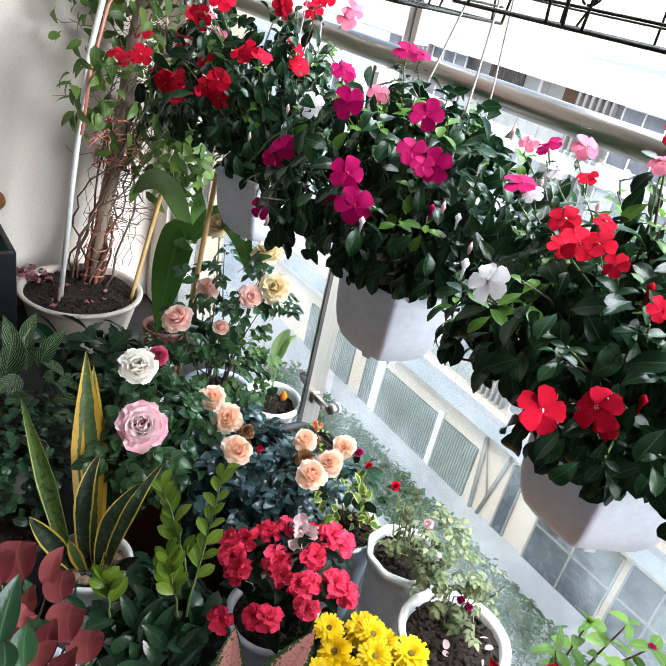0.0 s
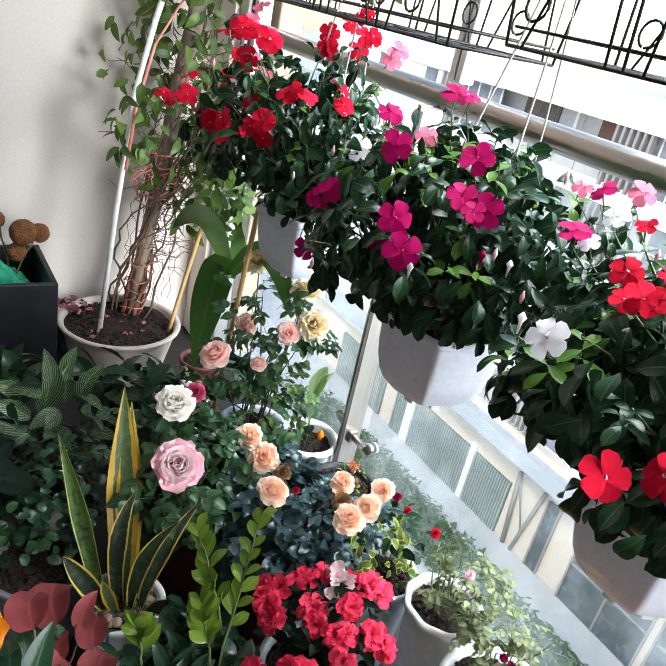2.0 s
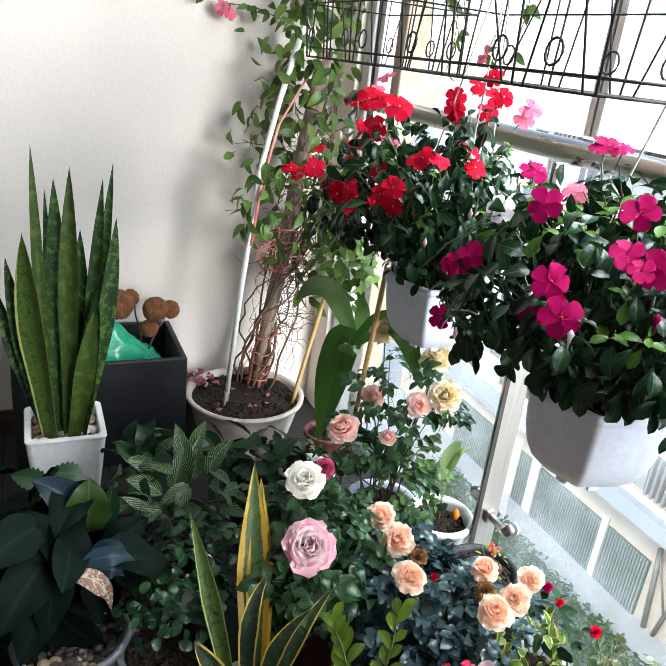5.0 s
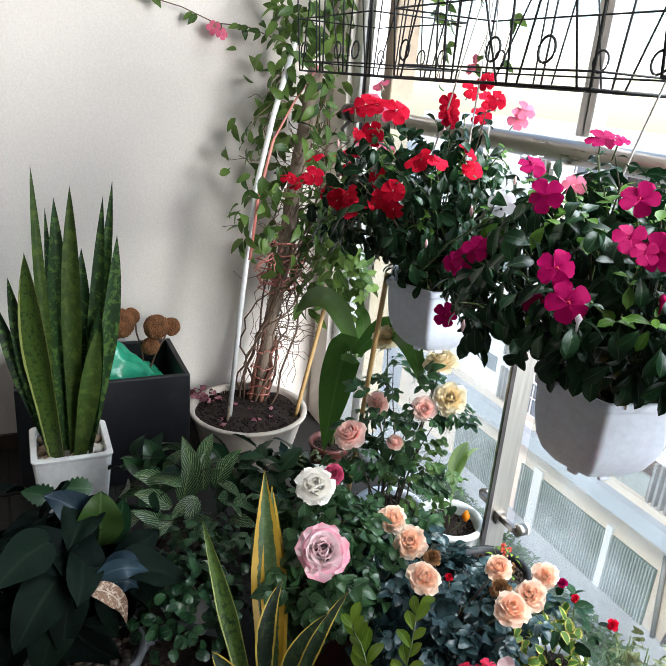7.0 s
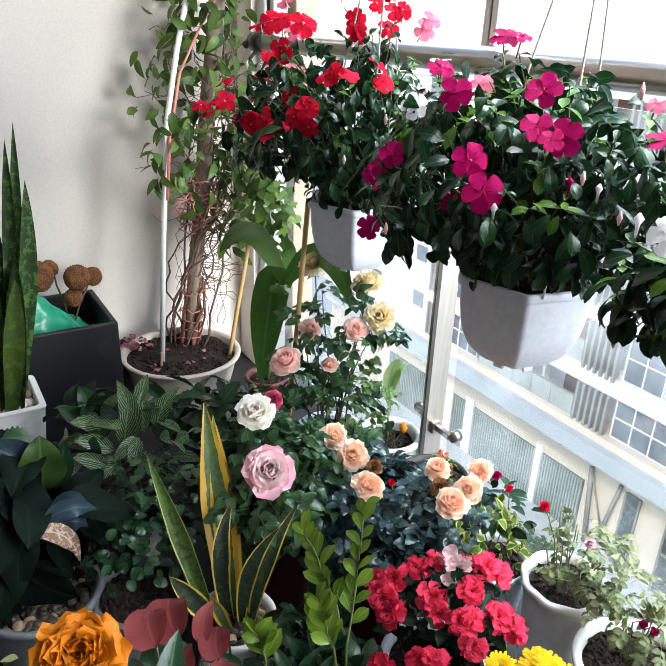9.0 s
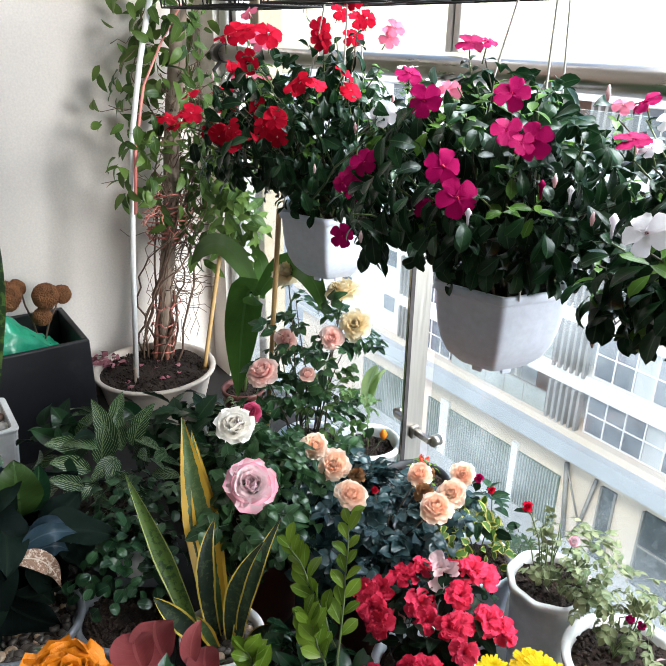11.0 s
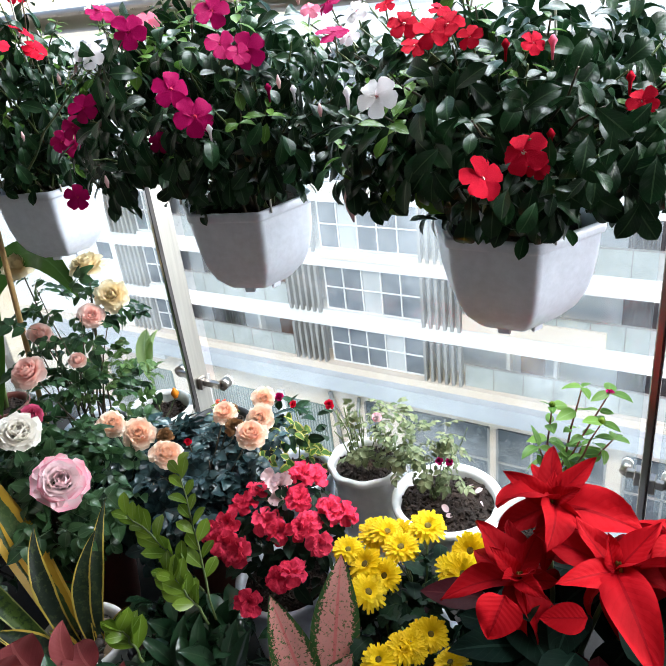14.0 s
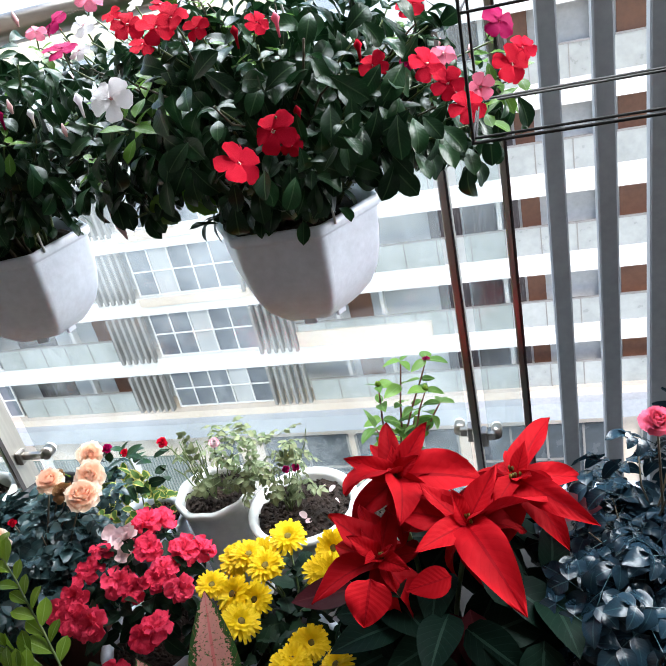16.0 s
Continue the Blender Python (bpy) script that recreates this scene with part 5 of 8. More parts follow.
def azalea_mesh(name, material, seed=0):
    """A double bloom: broad wavy petals spread flat, a few smaller ones standing in the middle."""
    rng = random.Random(seed)
    pcs = []
    for n, lift, L, W, z in ((5, 0.25, 0.50, 0.46, 0.0), (5, 0.70, 0.45, 0.40, 0.02), (5, 1.15, 0.36, 0.30, 0.03)):
        off = rng.uniform(0, 6.28)
        for i in range(n):
            a = off + 6.283 * (i + rng.uniform(-0.18, 0.18)) / n
            m = Matrix.Rotation(a, 4, "Z") @ Matrix.Translation((0, 0.03, z)) @ Matrix.Rotation(lift + rng.uniform(-0.25, 0.25), 4, "X") @ Matrix.Rotation(rng.uniform(-0.3, 0.3), 4, "Y")
            pcs.append((m, leaf_data(L * rng.uniform(0.9, 1.1), W * rng.uniform(0.9, 1.1), "fan", rng.uniform(0.2, 1.2), 0.06, 0.19, n=8, m=3, seed=seed * 20 + len(pcs), cup=0.15)))
    v, f, u = hubbed(pcs, (0, 0, -0.05), 7)
    return mesh_from(name, v, f, material, u)


def soil_bits(parent, r, z, count, seed, size=0.0048):
    """Loose crumbs and bark chips lying on the soil, joined."""
    rng = random.Random(seed)
    V, F = [], []
    for i in range(count):
        a, q = rng.uniform(0, 6.28), r * math.sqrt(rng.random())
        c = Vector((q * math.cos(a), q * math.sin(a), z + rng.uniform(-0.002, 0.004)))
        s = size * rng.uniform(0.4, 1.3)
        m = Matrix.Rotation(rng.uniform(0, 6.28), 3, (rng.gauss(0, 1), rng.gauss(0, 1), rng.gauss(0, 1)))
        n = len(V)
        for x in (-1, 1):
            for y in (-1, 1):
                for w in (-1, 1):
                    V.append(c + m @ Vector((x * s * rng.uniform(0.6, 1.2), y * s * 0.6 * rng.uniform(0.6, 1.2), w * s * 0.4 * rng.uniform(0.6, 1.2))))
        F += [tuple(n + k for k in q4) for q4 in ((0, 1, 3, 2), (4, 6, 7, 5), (0, 4, 5, 1), (2, 3, 7, 6), (0, 2, 6, 4), (1, 5, 7, 3))]
    ob = part("loose_soil", mesh_from("loose_soil", V, F, M_SOIL, [(0.5, 0.5)] * len(V)), None, parent)
    ob["kind"] = "stuff"
    return ob


def bloom_parts(parent, mesh, p, d, normal, label, rng, stem_from=None, stem_mat=None, name="bloom", thick=0.0016):
    base = parent.matrix_basis.translation
    n = Vector(normal).normalized()
    q = n.to_track_quat("Z", "Y").to_matrix().to_4x4()
    b = part(name, mesh, None, parent, label, Matrix.Translation(Vector(p) - base) @ q @ Matrix.Rotation(rng.uniform(0, 6.28), 4, "Z") @ Matrix.Scale(d, 4))
    if stem_from is not None:
        a = Vector(stem_from) - base
        e = Vector(p) - base - n * d * 0.1
        mid = a.lerp(e, 0.55) + Vector((rng.uniform(-0.015, 0.015), rng.uniform(-0.015, 0.015), 0.02))
        part("stem", tubes_mesh("stem", [([a, a.lerp(mid, 0.5), mid, mid.lerp(e, 0.6) + Vector((0, 0, 0.004)), e], [thick * 1.4, thick * 1.3, thick * 1.2, thick, thick])], stem_mat or M_DARKSTEM, 6), None, parent)
    return b


def round_pot(parent, r, h, material, lip=0.008, foot=0.72, waves=0, z0=0.0, label="", wall=0.006, soil=0.02, bulge=0.0, seed=1, soil_mat=None):
    """A pot that stands at its thing's base: foot, wall, rolled rim, hollow inside, soil."""
    prof = [(r * foot * 0.96, z0), (r * foot, z0 + 0.004)]
    for i in range(1, 9):
        s = i / 9
        prof.append((r * (foot + (1 - foot) * s ** 0.85) + bulge * r * math.sin(math.pi * s), z0 + h * s * 0.92))
    prof += [(r, z0 + h * 0.93), (r + lip, z0 + h * 0.945), (r + lip * 1.1, z0 + h * 0.985), (r + lip * 0.7, z0 + h), (r - wall * 0.3, z0 + h * 0.995), (r - wall, z0 + h * 0.96), (r * 0.92 - wall, z0 + h * 0.6), (r * 0.6, z0 + h * 0.5)]
    n = len(prof)
    wv = (lambda a, i: 1 + (0.022 * math.sin(waves * a) if i > n - 9 else 0.0)) if waves else None
    part("pot", lathe("pot", prof, material, 64 if waves else 44, wv), None, parent, label)
    part("soil", soil_mesh("soil", (r - wall) * 0.985, z0 + h - soil, soil_mat, seed=seed), None, parent)
    soil_bits(parent, (r - wall) * 0.93, z0 + h - soil + 0.003, int(120 + 20000 * r * r), seed)


def pebbles(parent, r, z, mats, count, seed, size=0.012, square=False):
    rng = random.Random(seed)
    meshes = []
    for m in mats:
        bm = bmesh.new()
        bmesh.ops.create_icosphere(bm, subdivisions=2, radius=1.0)
        for v in bm.verts:
            v.co *= 1 + 0.14 * noise.noise(v.co * 1.4 + Vector((seed, len(meshes), 0)))
        me = bpy.data.meshes.new("pebble")
        bm.to_mesh(me)
        bm.free()
        me.materials.append(m)
        me.polygons.foreach_set("use_smooth", [True] * len(me.polygons))
        meshes.append(me)
    for i in range(count):
        if square:
            x, y = rng.uniform(-r, r), rng.uniform(-r, r)
        else:
            a, q = rng.uniform(0, 6.28), r * math.sqrt(rng.random())
            x, y = q * math.cos(a), q * math.sin(a)
        s = size * rng.uniform(0.7, 1.25)
        part("pebble", meshes[rng.randrange(len(meshes))], None, parent, m=pose(x, y, z + rng.uniform(-0.003, 0.006), 0, 0, rng.uniform(0, 360)) @ Matrix.Diagonal((s, s * rng.uniform(0.7, 1), s * 0.6, 1)))


def blade(parent, a, b, width, material, up=None, shape="sword", curl=0.0, name="leaf", fold=0.3, wave=0.0, n=12, m=2, label="", roll=0.0):
    """One long leaf from a to b."""
    a, b = Vector(a), Vector(b)
    base = parent.matrix_basis.translation
    if up is None:
        up = CAM_EYE - (a + b) / 2
    v, f, u = leaf_data((b - a).length, width, shape, curl, fold, wave, n=n, m=m, start=curl * 0.5)
    return part(name, mesh_from(name, v, f, material, u), None, parent, label, aim(a - base, b - a, up, roll=roll))




def arc_leaf(parent, a, mid, b, w, material, face=None, shape="sabre", wave=0.0, hollow=0.25, label="", n=18):
    """A leaf that bows from a past mid to b, turned towards face."""
    base = parent.matrix_basis.translation
    a, mid, b = Vector(a), Vector(mid), Vector(b)
    face = Vector(face) if face else (CAM_EYE - mid).normalized()
    V, F, U = [], [], []
    for i in range(n + 1):
        s = i / n
        p = a * (1 - s) ** 2 + mid * 2 * s * (1 - s) + b * s * s
        d = ((mid - a) * (1 - s) + (b - mid) * s).normalized()
        side = d.cross(face).normalized()
        nn = side.cross(d)
        ww = max(0.0, SHAPES[shape](s)) * w / 2
        for j in (-2, -1, 0, 1, 2):
            V.append(p - base + side * ww * j / 2 + nn * (hollow * ww * abs(j) / 2 + wave * w * (j / 2) * math.sin(11 * s + j)))
            U.append((0.5 + j / 4, s))
    for i in range(n):
        for j in range(4):
            k = i * 5 + j
            F.append((k, k + 1, k + 6, k + 5))
    return part("leaf", mesh_from("leaf", V, F, material, U), None, parent, label)


ROSE_PEACH = [rose_mesh("bloom", P_PEACH, 74, 3 + i, 0.98, 0.1, 0.92, 0.13) for i in range(2)]
ROSE_CREAM = [rose_mesh("bloom", P_CREAM, 64, 13, 1.02, 0.1, 0.8, 0.08)]
ROSE_WHITE = [rose_mesh("bloom", P_ROSEWHITE, 34, 21, 0.86, 0.1, 1.75, 0.02)]
ROSE_PINK = [rose_mesh("bloom", P_ROSEPINK, 44, 31 + i, (0.96, 0.8)[i], 0.1, 1.3, 0.04) for i in range(2)]
ROSE_DEEP = [rose_mesh("bloom", P_ROSEDK, 30, 41, 0.85)]
ROSE_ORANGE = [rose_mesh("bloom", P_ORANGE, 40, 47, 1.0, 0.1, 1.3, 0.28)]
ROSE_FADED = [rose_mesh("bloom", P_FADED, 46, 35 + i, (0.9, 0.7)[i], 0.1, 1.0, 0.06) for i in range(2)]
ROSE_DRIED = [rose_mesh("bloom", P_DRIED, 40, 91, 0.8, 0.1, 0.6, 0.25)]
DAISY = [daisy_mesh("bloom", P_YELLOW, seed=i) for i in range(2)]
AZALEA = [azalea_mesh("bloom", P_AZALEA, 5 + i) for i in range(4)]
AZALEA_PALE = [ruffle_mesh("bloom", P_BUDPALE, 6, 9)]
CORAL_SMALL = rose_mesh("bloom", P_CORAL, 14, 57, 0.9)
RED_SMALL = [rose_mesh("bloom", P_RED, 20, 51, 0.85)]
SPRAY_ROSE = spray_set("leaf", L_ROSE, 5, 0.034, 0.022, 4, stalk=0.055)
SPRAY_DARK = spray_set("leaf", L_ROSEDARK, 5, 0.034, 0.022, 4, stalk=0.05, curl=0.45)
SPRAY_PALE = spray_set("leaf", L_PALE, 5, 0.021, 0.012, 3, stalk=0.035)
LEAF_ROUND = leaf_set("leaf", L_MID, 3, L=0.034, W=0.024, shape="round", curl=0.8, fold=0.3, wave=0.05, n=6)
LEAF_DEEP = leaf_set("leaf", L_DEEP, 3, L=0.10, W=0.052, shape="ovate", curl=0.9, fold=0.2, n=7, m=2)
LEAF_STRIPE = leaf_set("leaf", L_STRIPE, 3, L=0.105, W=0.046, shape="ovate", curl=0.8, fold=0.2, n=8, m=2)
LEAF_VINE = leaf_set("leaf", L_VINE, 4, L=0.060, W=0.026, shape="ovate", curl=0.8, fold=0.25, n=5)
LEAF_LANCE = leaf_set("leaf", L_GLOSS, 3, L=0.056, W=0.027, shape="obovate", curl=0.6, fold=0.25, n=7)
LEAF_BRIGHT = leaf_set("leaf", L_BRIGHT, 3, L=0.034, W=0.0175, shape="obovate", curl=0.5, fold=0.25, n=6)
LEAF_FRESH = leaf_set("leaf", L_FRESH, 3, L=0.040, W=0.021, shape="ovate", curl=0.5, fold=0.25, n=6)
LEAF_TINY = leaf_set("leaf", L_PALE, 3, L=0.022, W=0.014, shape="ovate", curl=0.5, fold=0.2, n=4)
LEAF_MIDS = leaf_set("leaf", L_MID, 3, L=0.05, W=0.026, shape="ovate", curl=0.7, fold=0.2, n=5)
LEAF_VARIEG = leaf_set("leaf", foliage("variegated_small_leaf", (0.05, 0.13, 0.02), (0.12, 0.22, 0.04), 0.4, rim=(0.50, 0.46, 0.11), back=0.3, rim_at=0.6, rim_noise=0.9), 3, L=0.027, W=0.017, shape="ovate", curl=0.6, fold=0.2, n=5)

# ---- black planter with the green bag ----


def black_planter():
    x0, x1, y0, y1, zt = -1.215, -0.89, -1.063, -0.557, 0.265
    t = thing("planter_box", ((x0 + x1) / 2, (y0 + y1) / 2, FLOOR_Z), "square black planter box holding a green bag and seed balls", "planter")
    hx, hy, h = (x1 - x0) / 2, (y1 - y0) / 2, zt - FLOOR_Z
    th = 0.018
    for nm, b in (("side_panel", (-hx, -hx + th, -hy, hy)), ("side_panel", (hx - th, hx, -hy, hy)), ("side_panel", (-hx + th, hx - th, -hy, -hy + th)), ("side_panel", (-hx + th, hx - th, hy - th, hy))):
        part(nm, box(*b, 0.0, h, 0.004), M_BLACKPOT, t)
    part("bottom_panel", box(-hx + th, hx - th, -hy + th, hy - th, 0.0, 0.02), M_BLACKPOT, t)
    bag = thing("plastic_bag", (-1.06, -0.80, 0.02), "crumpled shiny green plastic bag in the black planter", "bag")
    bm = bmesh.new()
    bmesh.ops.create_icosphere(bm, subdivisions=5, radius=1.0)
    for v in bm.verts:
        c = v.co.copy()
        k = 1 + 0.16 * noise.noise(c * 1.7) - 0.16 * abs(noise.noise(c * 3.2 + Vector((3, 0, 0)))) - 0.10 * abs(noise.noise(Vector((c.x * 4, c.y * 9, c.z * 3)))) + 0.04 * noise.noise(c * 14) + 0.06
        v.co = Vector((c.x * 0.125 * k, c.y * 0.24 * k, 0.13 + c.z * (0.19 if c.z > 0 else 0.12) * k - 0.035 * c.y))
        v.co.z += -0.07 * max(0.0, c.y) ** 1.5
    for f in bm.faces:
        f.smooth = True
    part("bag_body", bm, M_BAG, bag)
    balls = [(-1.09, -0.742, 0.376, 0.046), (-1.06, -0.632, 0.366, 0.039), (-1.10, -0.575, 0.350, 0.029), (-1.13, -0.70, 0.384, 0.027), (-1.06, -0.650, 0.302, 0.028)]
    for i, (x, y, z, r) in enumerate(balls):
        bm = bmesh.new()
        bmesh.ops.create_icosphere(bm, subdivisions=5, radius=r)
        for v in bm.verts:
            v.co *= 1 + 0.06 * noise.noise(v.co * 60 + Vector((i * 9, 0, 0))) + 0.07 * noise.noise(v.co * 300) + 0.09 * noise.noise(v.co * 800)
            v.co.z *= 1.05
        o = part("seed_ball", bm, M_COIR)
        o.location = (x, y, z)
        tagged(o, "rough brown fibrous seed ball on the planter", "seed ball", "seed balls on the planter")
    tw = thing("dry_twigs", (-1.08, -0.66, 0.2), "dry brown twigs that carry the seed balls", "twig")
    part("twig", tubes_mesh("twig", [(bend((0, 0, 0), (-0.03, -0.03, 0.17), 5, 0, 0.004), 0.003)], M_BARK, 6), None, tw)
    part("twig", tubes_mesh("twig", [(bend((0, 0.0, 0), (-0.01, 0.07, 0.14), 5, 0, 0.004), 0.003)], M_BARK, 6), None, tw)


def snake_plant():
    c = (-0.68, -0.93, FLOOR_Z)
    t = thing("snake_plant", c, "tall dark green snake plant in a white square ceramic pot", "potted plant")
    h = 0.20 - FLOOR_Z
    bm = bmesh.new()
    loops = []
    for r, z in ((0.068, 0.0), (0.072, 0.003), (0.098, h - 0.012), (0.101, h - 0.003), (0.099, h), (0.086, h), (0.084, h - 0.004), (0.082, h - 0.05)):
        ring = []
        for sx, sy in ((-1, -1), (1, -1), (1, 1), (-1, 1)):
            rr = 0.014
            for k in range(4):
                a = math.atan2(sy, sx) - math.pi / 4 + k * math.pi / 6
                ring.append(bm.verts.new((sx * (r - rr) + rr * math.cos(a), sy * (r - rr) + rr * math.sin(a), z)))
        loops.append(ring)
    n = len(loops[0])
    for a, b in zip(loops, loops[1:]):
        for k in range(n):
            bm.faces.new((a[k], a[(k + 1) % n], b[(k + 1) % n], b[k]))
    bm.faces.new(loops[0][::-1])
    bm.faces.new(loops[-1])
    part("pot", bm, M_CERAMIC, t, "white square ceramic pot")
    pebbles(t, 0.075, h - 0.03, [M_PEBBLE, M_PEBBLE, M_PEBBLE2], 60, 4, 0.016, True)
    # foot, tip, width, lighter banding, bow
    leaves = [((-0.965, 0.186), (-0.982, 0.933), 0.034, 1, 0.10), ((-0.960, 0.186), (-1.009, 0.740), 0.082, 2, 0.10), ((-0.944, 0.190), (-0.935, 0.852), 0.060, 0, 0.0), ((-0.918, 0.188), (-0.900, 0.888), 0.056, 1, 0.0),
              ((-0.905, 0.186), (-0.877, 0.725), 0.060, 0, -0.05), ((-0.893, 0.192), (-0.823, 0.860), 0.042, 0, -0.12), ((-0.890, 0.20), (-0.795, 0.891), 0.036, 0, -0.16), ((-0.885, 0.22), (-0.795, 0.765), 0.056, 0, -0.25),
              ((-0.913, 0.181), (-0.854, 0.541), 0.058, 1, -0.06), ((-0.975, 0.20), (-1.049, 0.668), 0.052, 0, 0.10), ((-0.888, 0.185), (-0.843, 0.586), 0.060, 0, -0.1), ((-0.975, 0.20), (-1.085, 0.600), 0.048, 0, 0.15), ((-0.95, 0.19), (-0.955, 0.82), 0.030, 0, 0.05)]
    rng = random.Random(2)
    for i, ((y0, z0), (y1, z1), w, kind, bow) in enumerate(leaves):
        x = (-0.66, -0.61, -0.69, -0.65, -0.70, -0.68, -0.72, -0.66, -0.615, -0.66, -0.64, -0.70, -0.73)[i]
        p, q = Vector((-0.66 + (x + 0.66) * 0.6, y0, z0 - 0.02)), Vector((x, y1, z1))
        mid = (p + q) / 2 + Vector((rng.uniform(-0.01, 0.01), -bow * (q - p).length * 0.12, 0.0))
        turn = rng.uniform(-0.5, 0.5)
        arc_leaf(t, p, mid, q, w * 0.88, (L_SANS, L_SANSLT, L_SANSPALE)[kind], (math.cos(turn), math.sin(turn) - 0.15, 0.1), "sword", 0.02, 0.5, n=16)


def bowl_with_vine():
    c = (-0.945, -0.345, FLOOR_Z)
    t = thing("climbing_vine", c, "vine tied to a wooden pole in a wide cream bowl", "potted plant")
    round_pot(t, 0.188, 0.20, M_BOWL, 0.012, 0.72, label="wide cream plastic bowl with a rolled rim", soil=0.022, seed=3)
    base = Vector(c)
    rng = random.Random(9)
    pb, pt = Vector((-1.03, -0.285, 0.06)), Vector((-1.07, -0.125, 1.20))
    part("pole", tubes_mesh("pole", [([pb.lerp(pt, k / 8) - base + Vector((0.004 * math.sin(k * 2.1), 0.003 * math.cos(k * 1.7), 0)) for k in range(9)], [0.024, 0.025, 0.027, 0.027, 0.029, 0.029, 0.029, 0.030, 0.028])], M_POLE, 6), None, t, "weathered wooden support pole")
    sa, sb, sc = Vector((-0.928, -0.416, 0.08)), Vector((-0.955, -0.345, 0.84)), Vector((-1.02, -0.22, 1.26))
    part("plastic_tube", tubes_mesh("plastic_tube", [([sa - base, sa.lerp(sb, 0.5) - base + Vector((0.0, -0.004, 0)), sb - base, sb.lerp(sc, 0.5) - base + Vector((0, -0.006, 0)), sc - base], 0.0085)], M_TUBE, 12), None, t, "white plastic support tube")
    ca, cb = Vector((-0.87, -0.202, 0.075)), Vector((-0.88, -0.115, 0.48))
    part("cane", tubes_mesh("cane", [(bend(ca - base, cb - base, 5), 0.0075)], M_BAMBOO, 8), None, t, "yellow bamboo cane")
    part("cane", tubes_mesh("cane", [(bend(Vector((-0.90, -0.43, 0.07)) - base, Vector((-0.90, -0.425, 0.13)) - base, 3), 0.005)], M_POLE, 7), None, t, "short cut stake")
    # red ribbon: windings and the long strip that runs up the tube
    for z0, turns, far in ((0.10, 2.2, 0.04), (0.17, 1.6, 0.045), (0.24, 1.4, 0.045), (0.47, 2.2, 0.06), (0.50, 2.6, 0.075), (0.53, 1.8, 0.055), (0.56, 2.2, 0.085), (0.60, 1.5, 0.06)):
        pts = []
        for k in range(26):
            s = k / 25
            a = 6.283 * turns * s + z0 * 29
            q = pb.lerp(pt, (z0 - 0.06) / 1.14 + 0.05 * s)
            r = far * rng.uniform(0.8, 1.15)
            pts.append(q - base + Vector((r * math.cos(a), r * math.sin(a), rng.uniform(-0.008, 0.008))))
        part("ribbon", tubes_mesh("ribbon", [(pts, 0.0026)], M_RIBBON, 5), None, t, "faded red plastic tie")
    for i in range(9):
        a = pb.lerp(pt, rng.uniform(0.36, 0.52)) - base + Vector((0.03, -0.03, 0))
        part("ribbon", tubes_mesh("ribbon", [(bend(a, a + Vector((rng.uniform(-0.05, 0.10), rng.uniform(-0.12, 0.10), rng.uniform(-0.10, 0.04))), 6, -0.02, 0.008, rng), 0.0018)], M_RIBBON, 4), None, t, "faded red plastic tie")
    # loose netting beside the pole
    for sgn in (-1, 1):
        for i in range(5):
            pts = []
            for k in range(15):
                z = 0.16 + 0.036 * k
                w = 0.028 * ((k + i) % 2) * 1.0
                q = pb.lerp(pt, (z - 0.06) / 1.14)
                pts.append(q - base + Vector((0.03 + 0.012 * i + 0.006 * rng.random(), -0.07 + 0.036 * i + sgn * w * 0.5 + rng.uniform(-0.012, 0.012), rng.uniform(-0.012, 0.012))))
            part("netting_wire", tubes_mesh("netting_wire", [(pts, 0.0012)], M_BARK, 4), None, t, "thin brown netting")
    ln = [Vector((-0.93, -0.37, 0.62)), Vector((-0.95, -0.345, 0.80)), Vector((-0.975, -0.295, 0.98)), Vector((-1.0, -0.22, 1.10)), Vector((-1.03, -0.14, 1.20))]
    v, f, u = [], [], []
    for i, p in enumerate(ln):
        v += [p - base + Vector((0.012, -0.003, 0)), p - base + Vector((0.012, 0.007, 0.004))]
        if i:
            f.append((2 * i - 2, 2 * i - 1, 2 * i + 1, 2 * i))
    rb = part("ribbon", mesh_from("ribbon", v, f, M_RIBBON), None, t, "long red plastic strip")
    so = rb.modifiers.new("thick", "SOLIDIFY")
    so.thickness = 0.0015
    # stems that wind round the pole
    for i in range(9):
        a0 = rng.uniform(0, 6.28)
        pts = []
        for k in range(18):
            s = k / 17
            a = a0 + s * rng.uniform(4, 5)
            q = pb.lerp(pt, s * (0.6 + 0.4 * (i % 2)))
            r = 0.032 + (0.03 + 0.05 * s) * (0.3 + (i % 3) * 0.5) + rng.uniform(-0.012, 0.012)
            pts.append(q - base + Vector((r * math.cos(a), r * math.sin(a), 0)))
        part("vine_stem", tubes_mesh("vine_stem", [(pts, [0.0042 - 0.0026 * k / 17 for k in range(18)])], M_BARK, 6), None, t)
    for i in range(190):
        s = rng.random() ** 0.8
        a = pb.lerp(pt, 0.16 + 0.66 * s) - base
        d = Vector((rng.uniform(-0.05, 0.12), rng.uniform(-0.08, 0.16), rng.uniform(-0.05, 0.12)))
        part("twig", tubes_mesh("twig", [(bend(a, a + d, 5, rng.uniform(-0.02, 0.02), 0.01, rng), 0.0014)], M_BARK, 4), None, t)
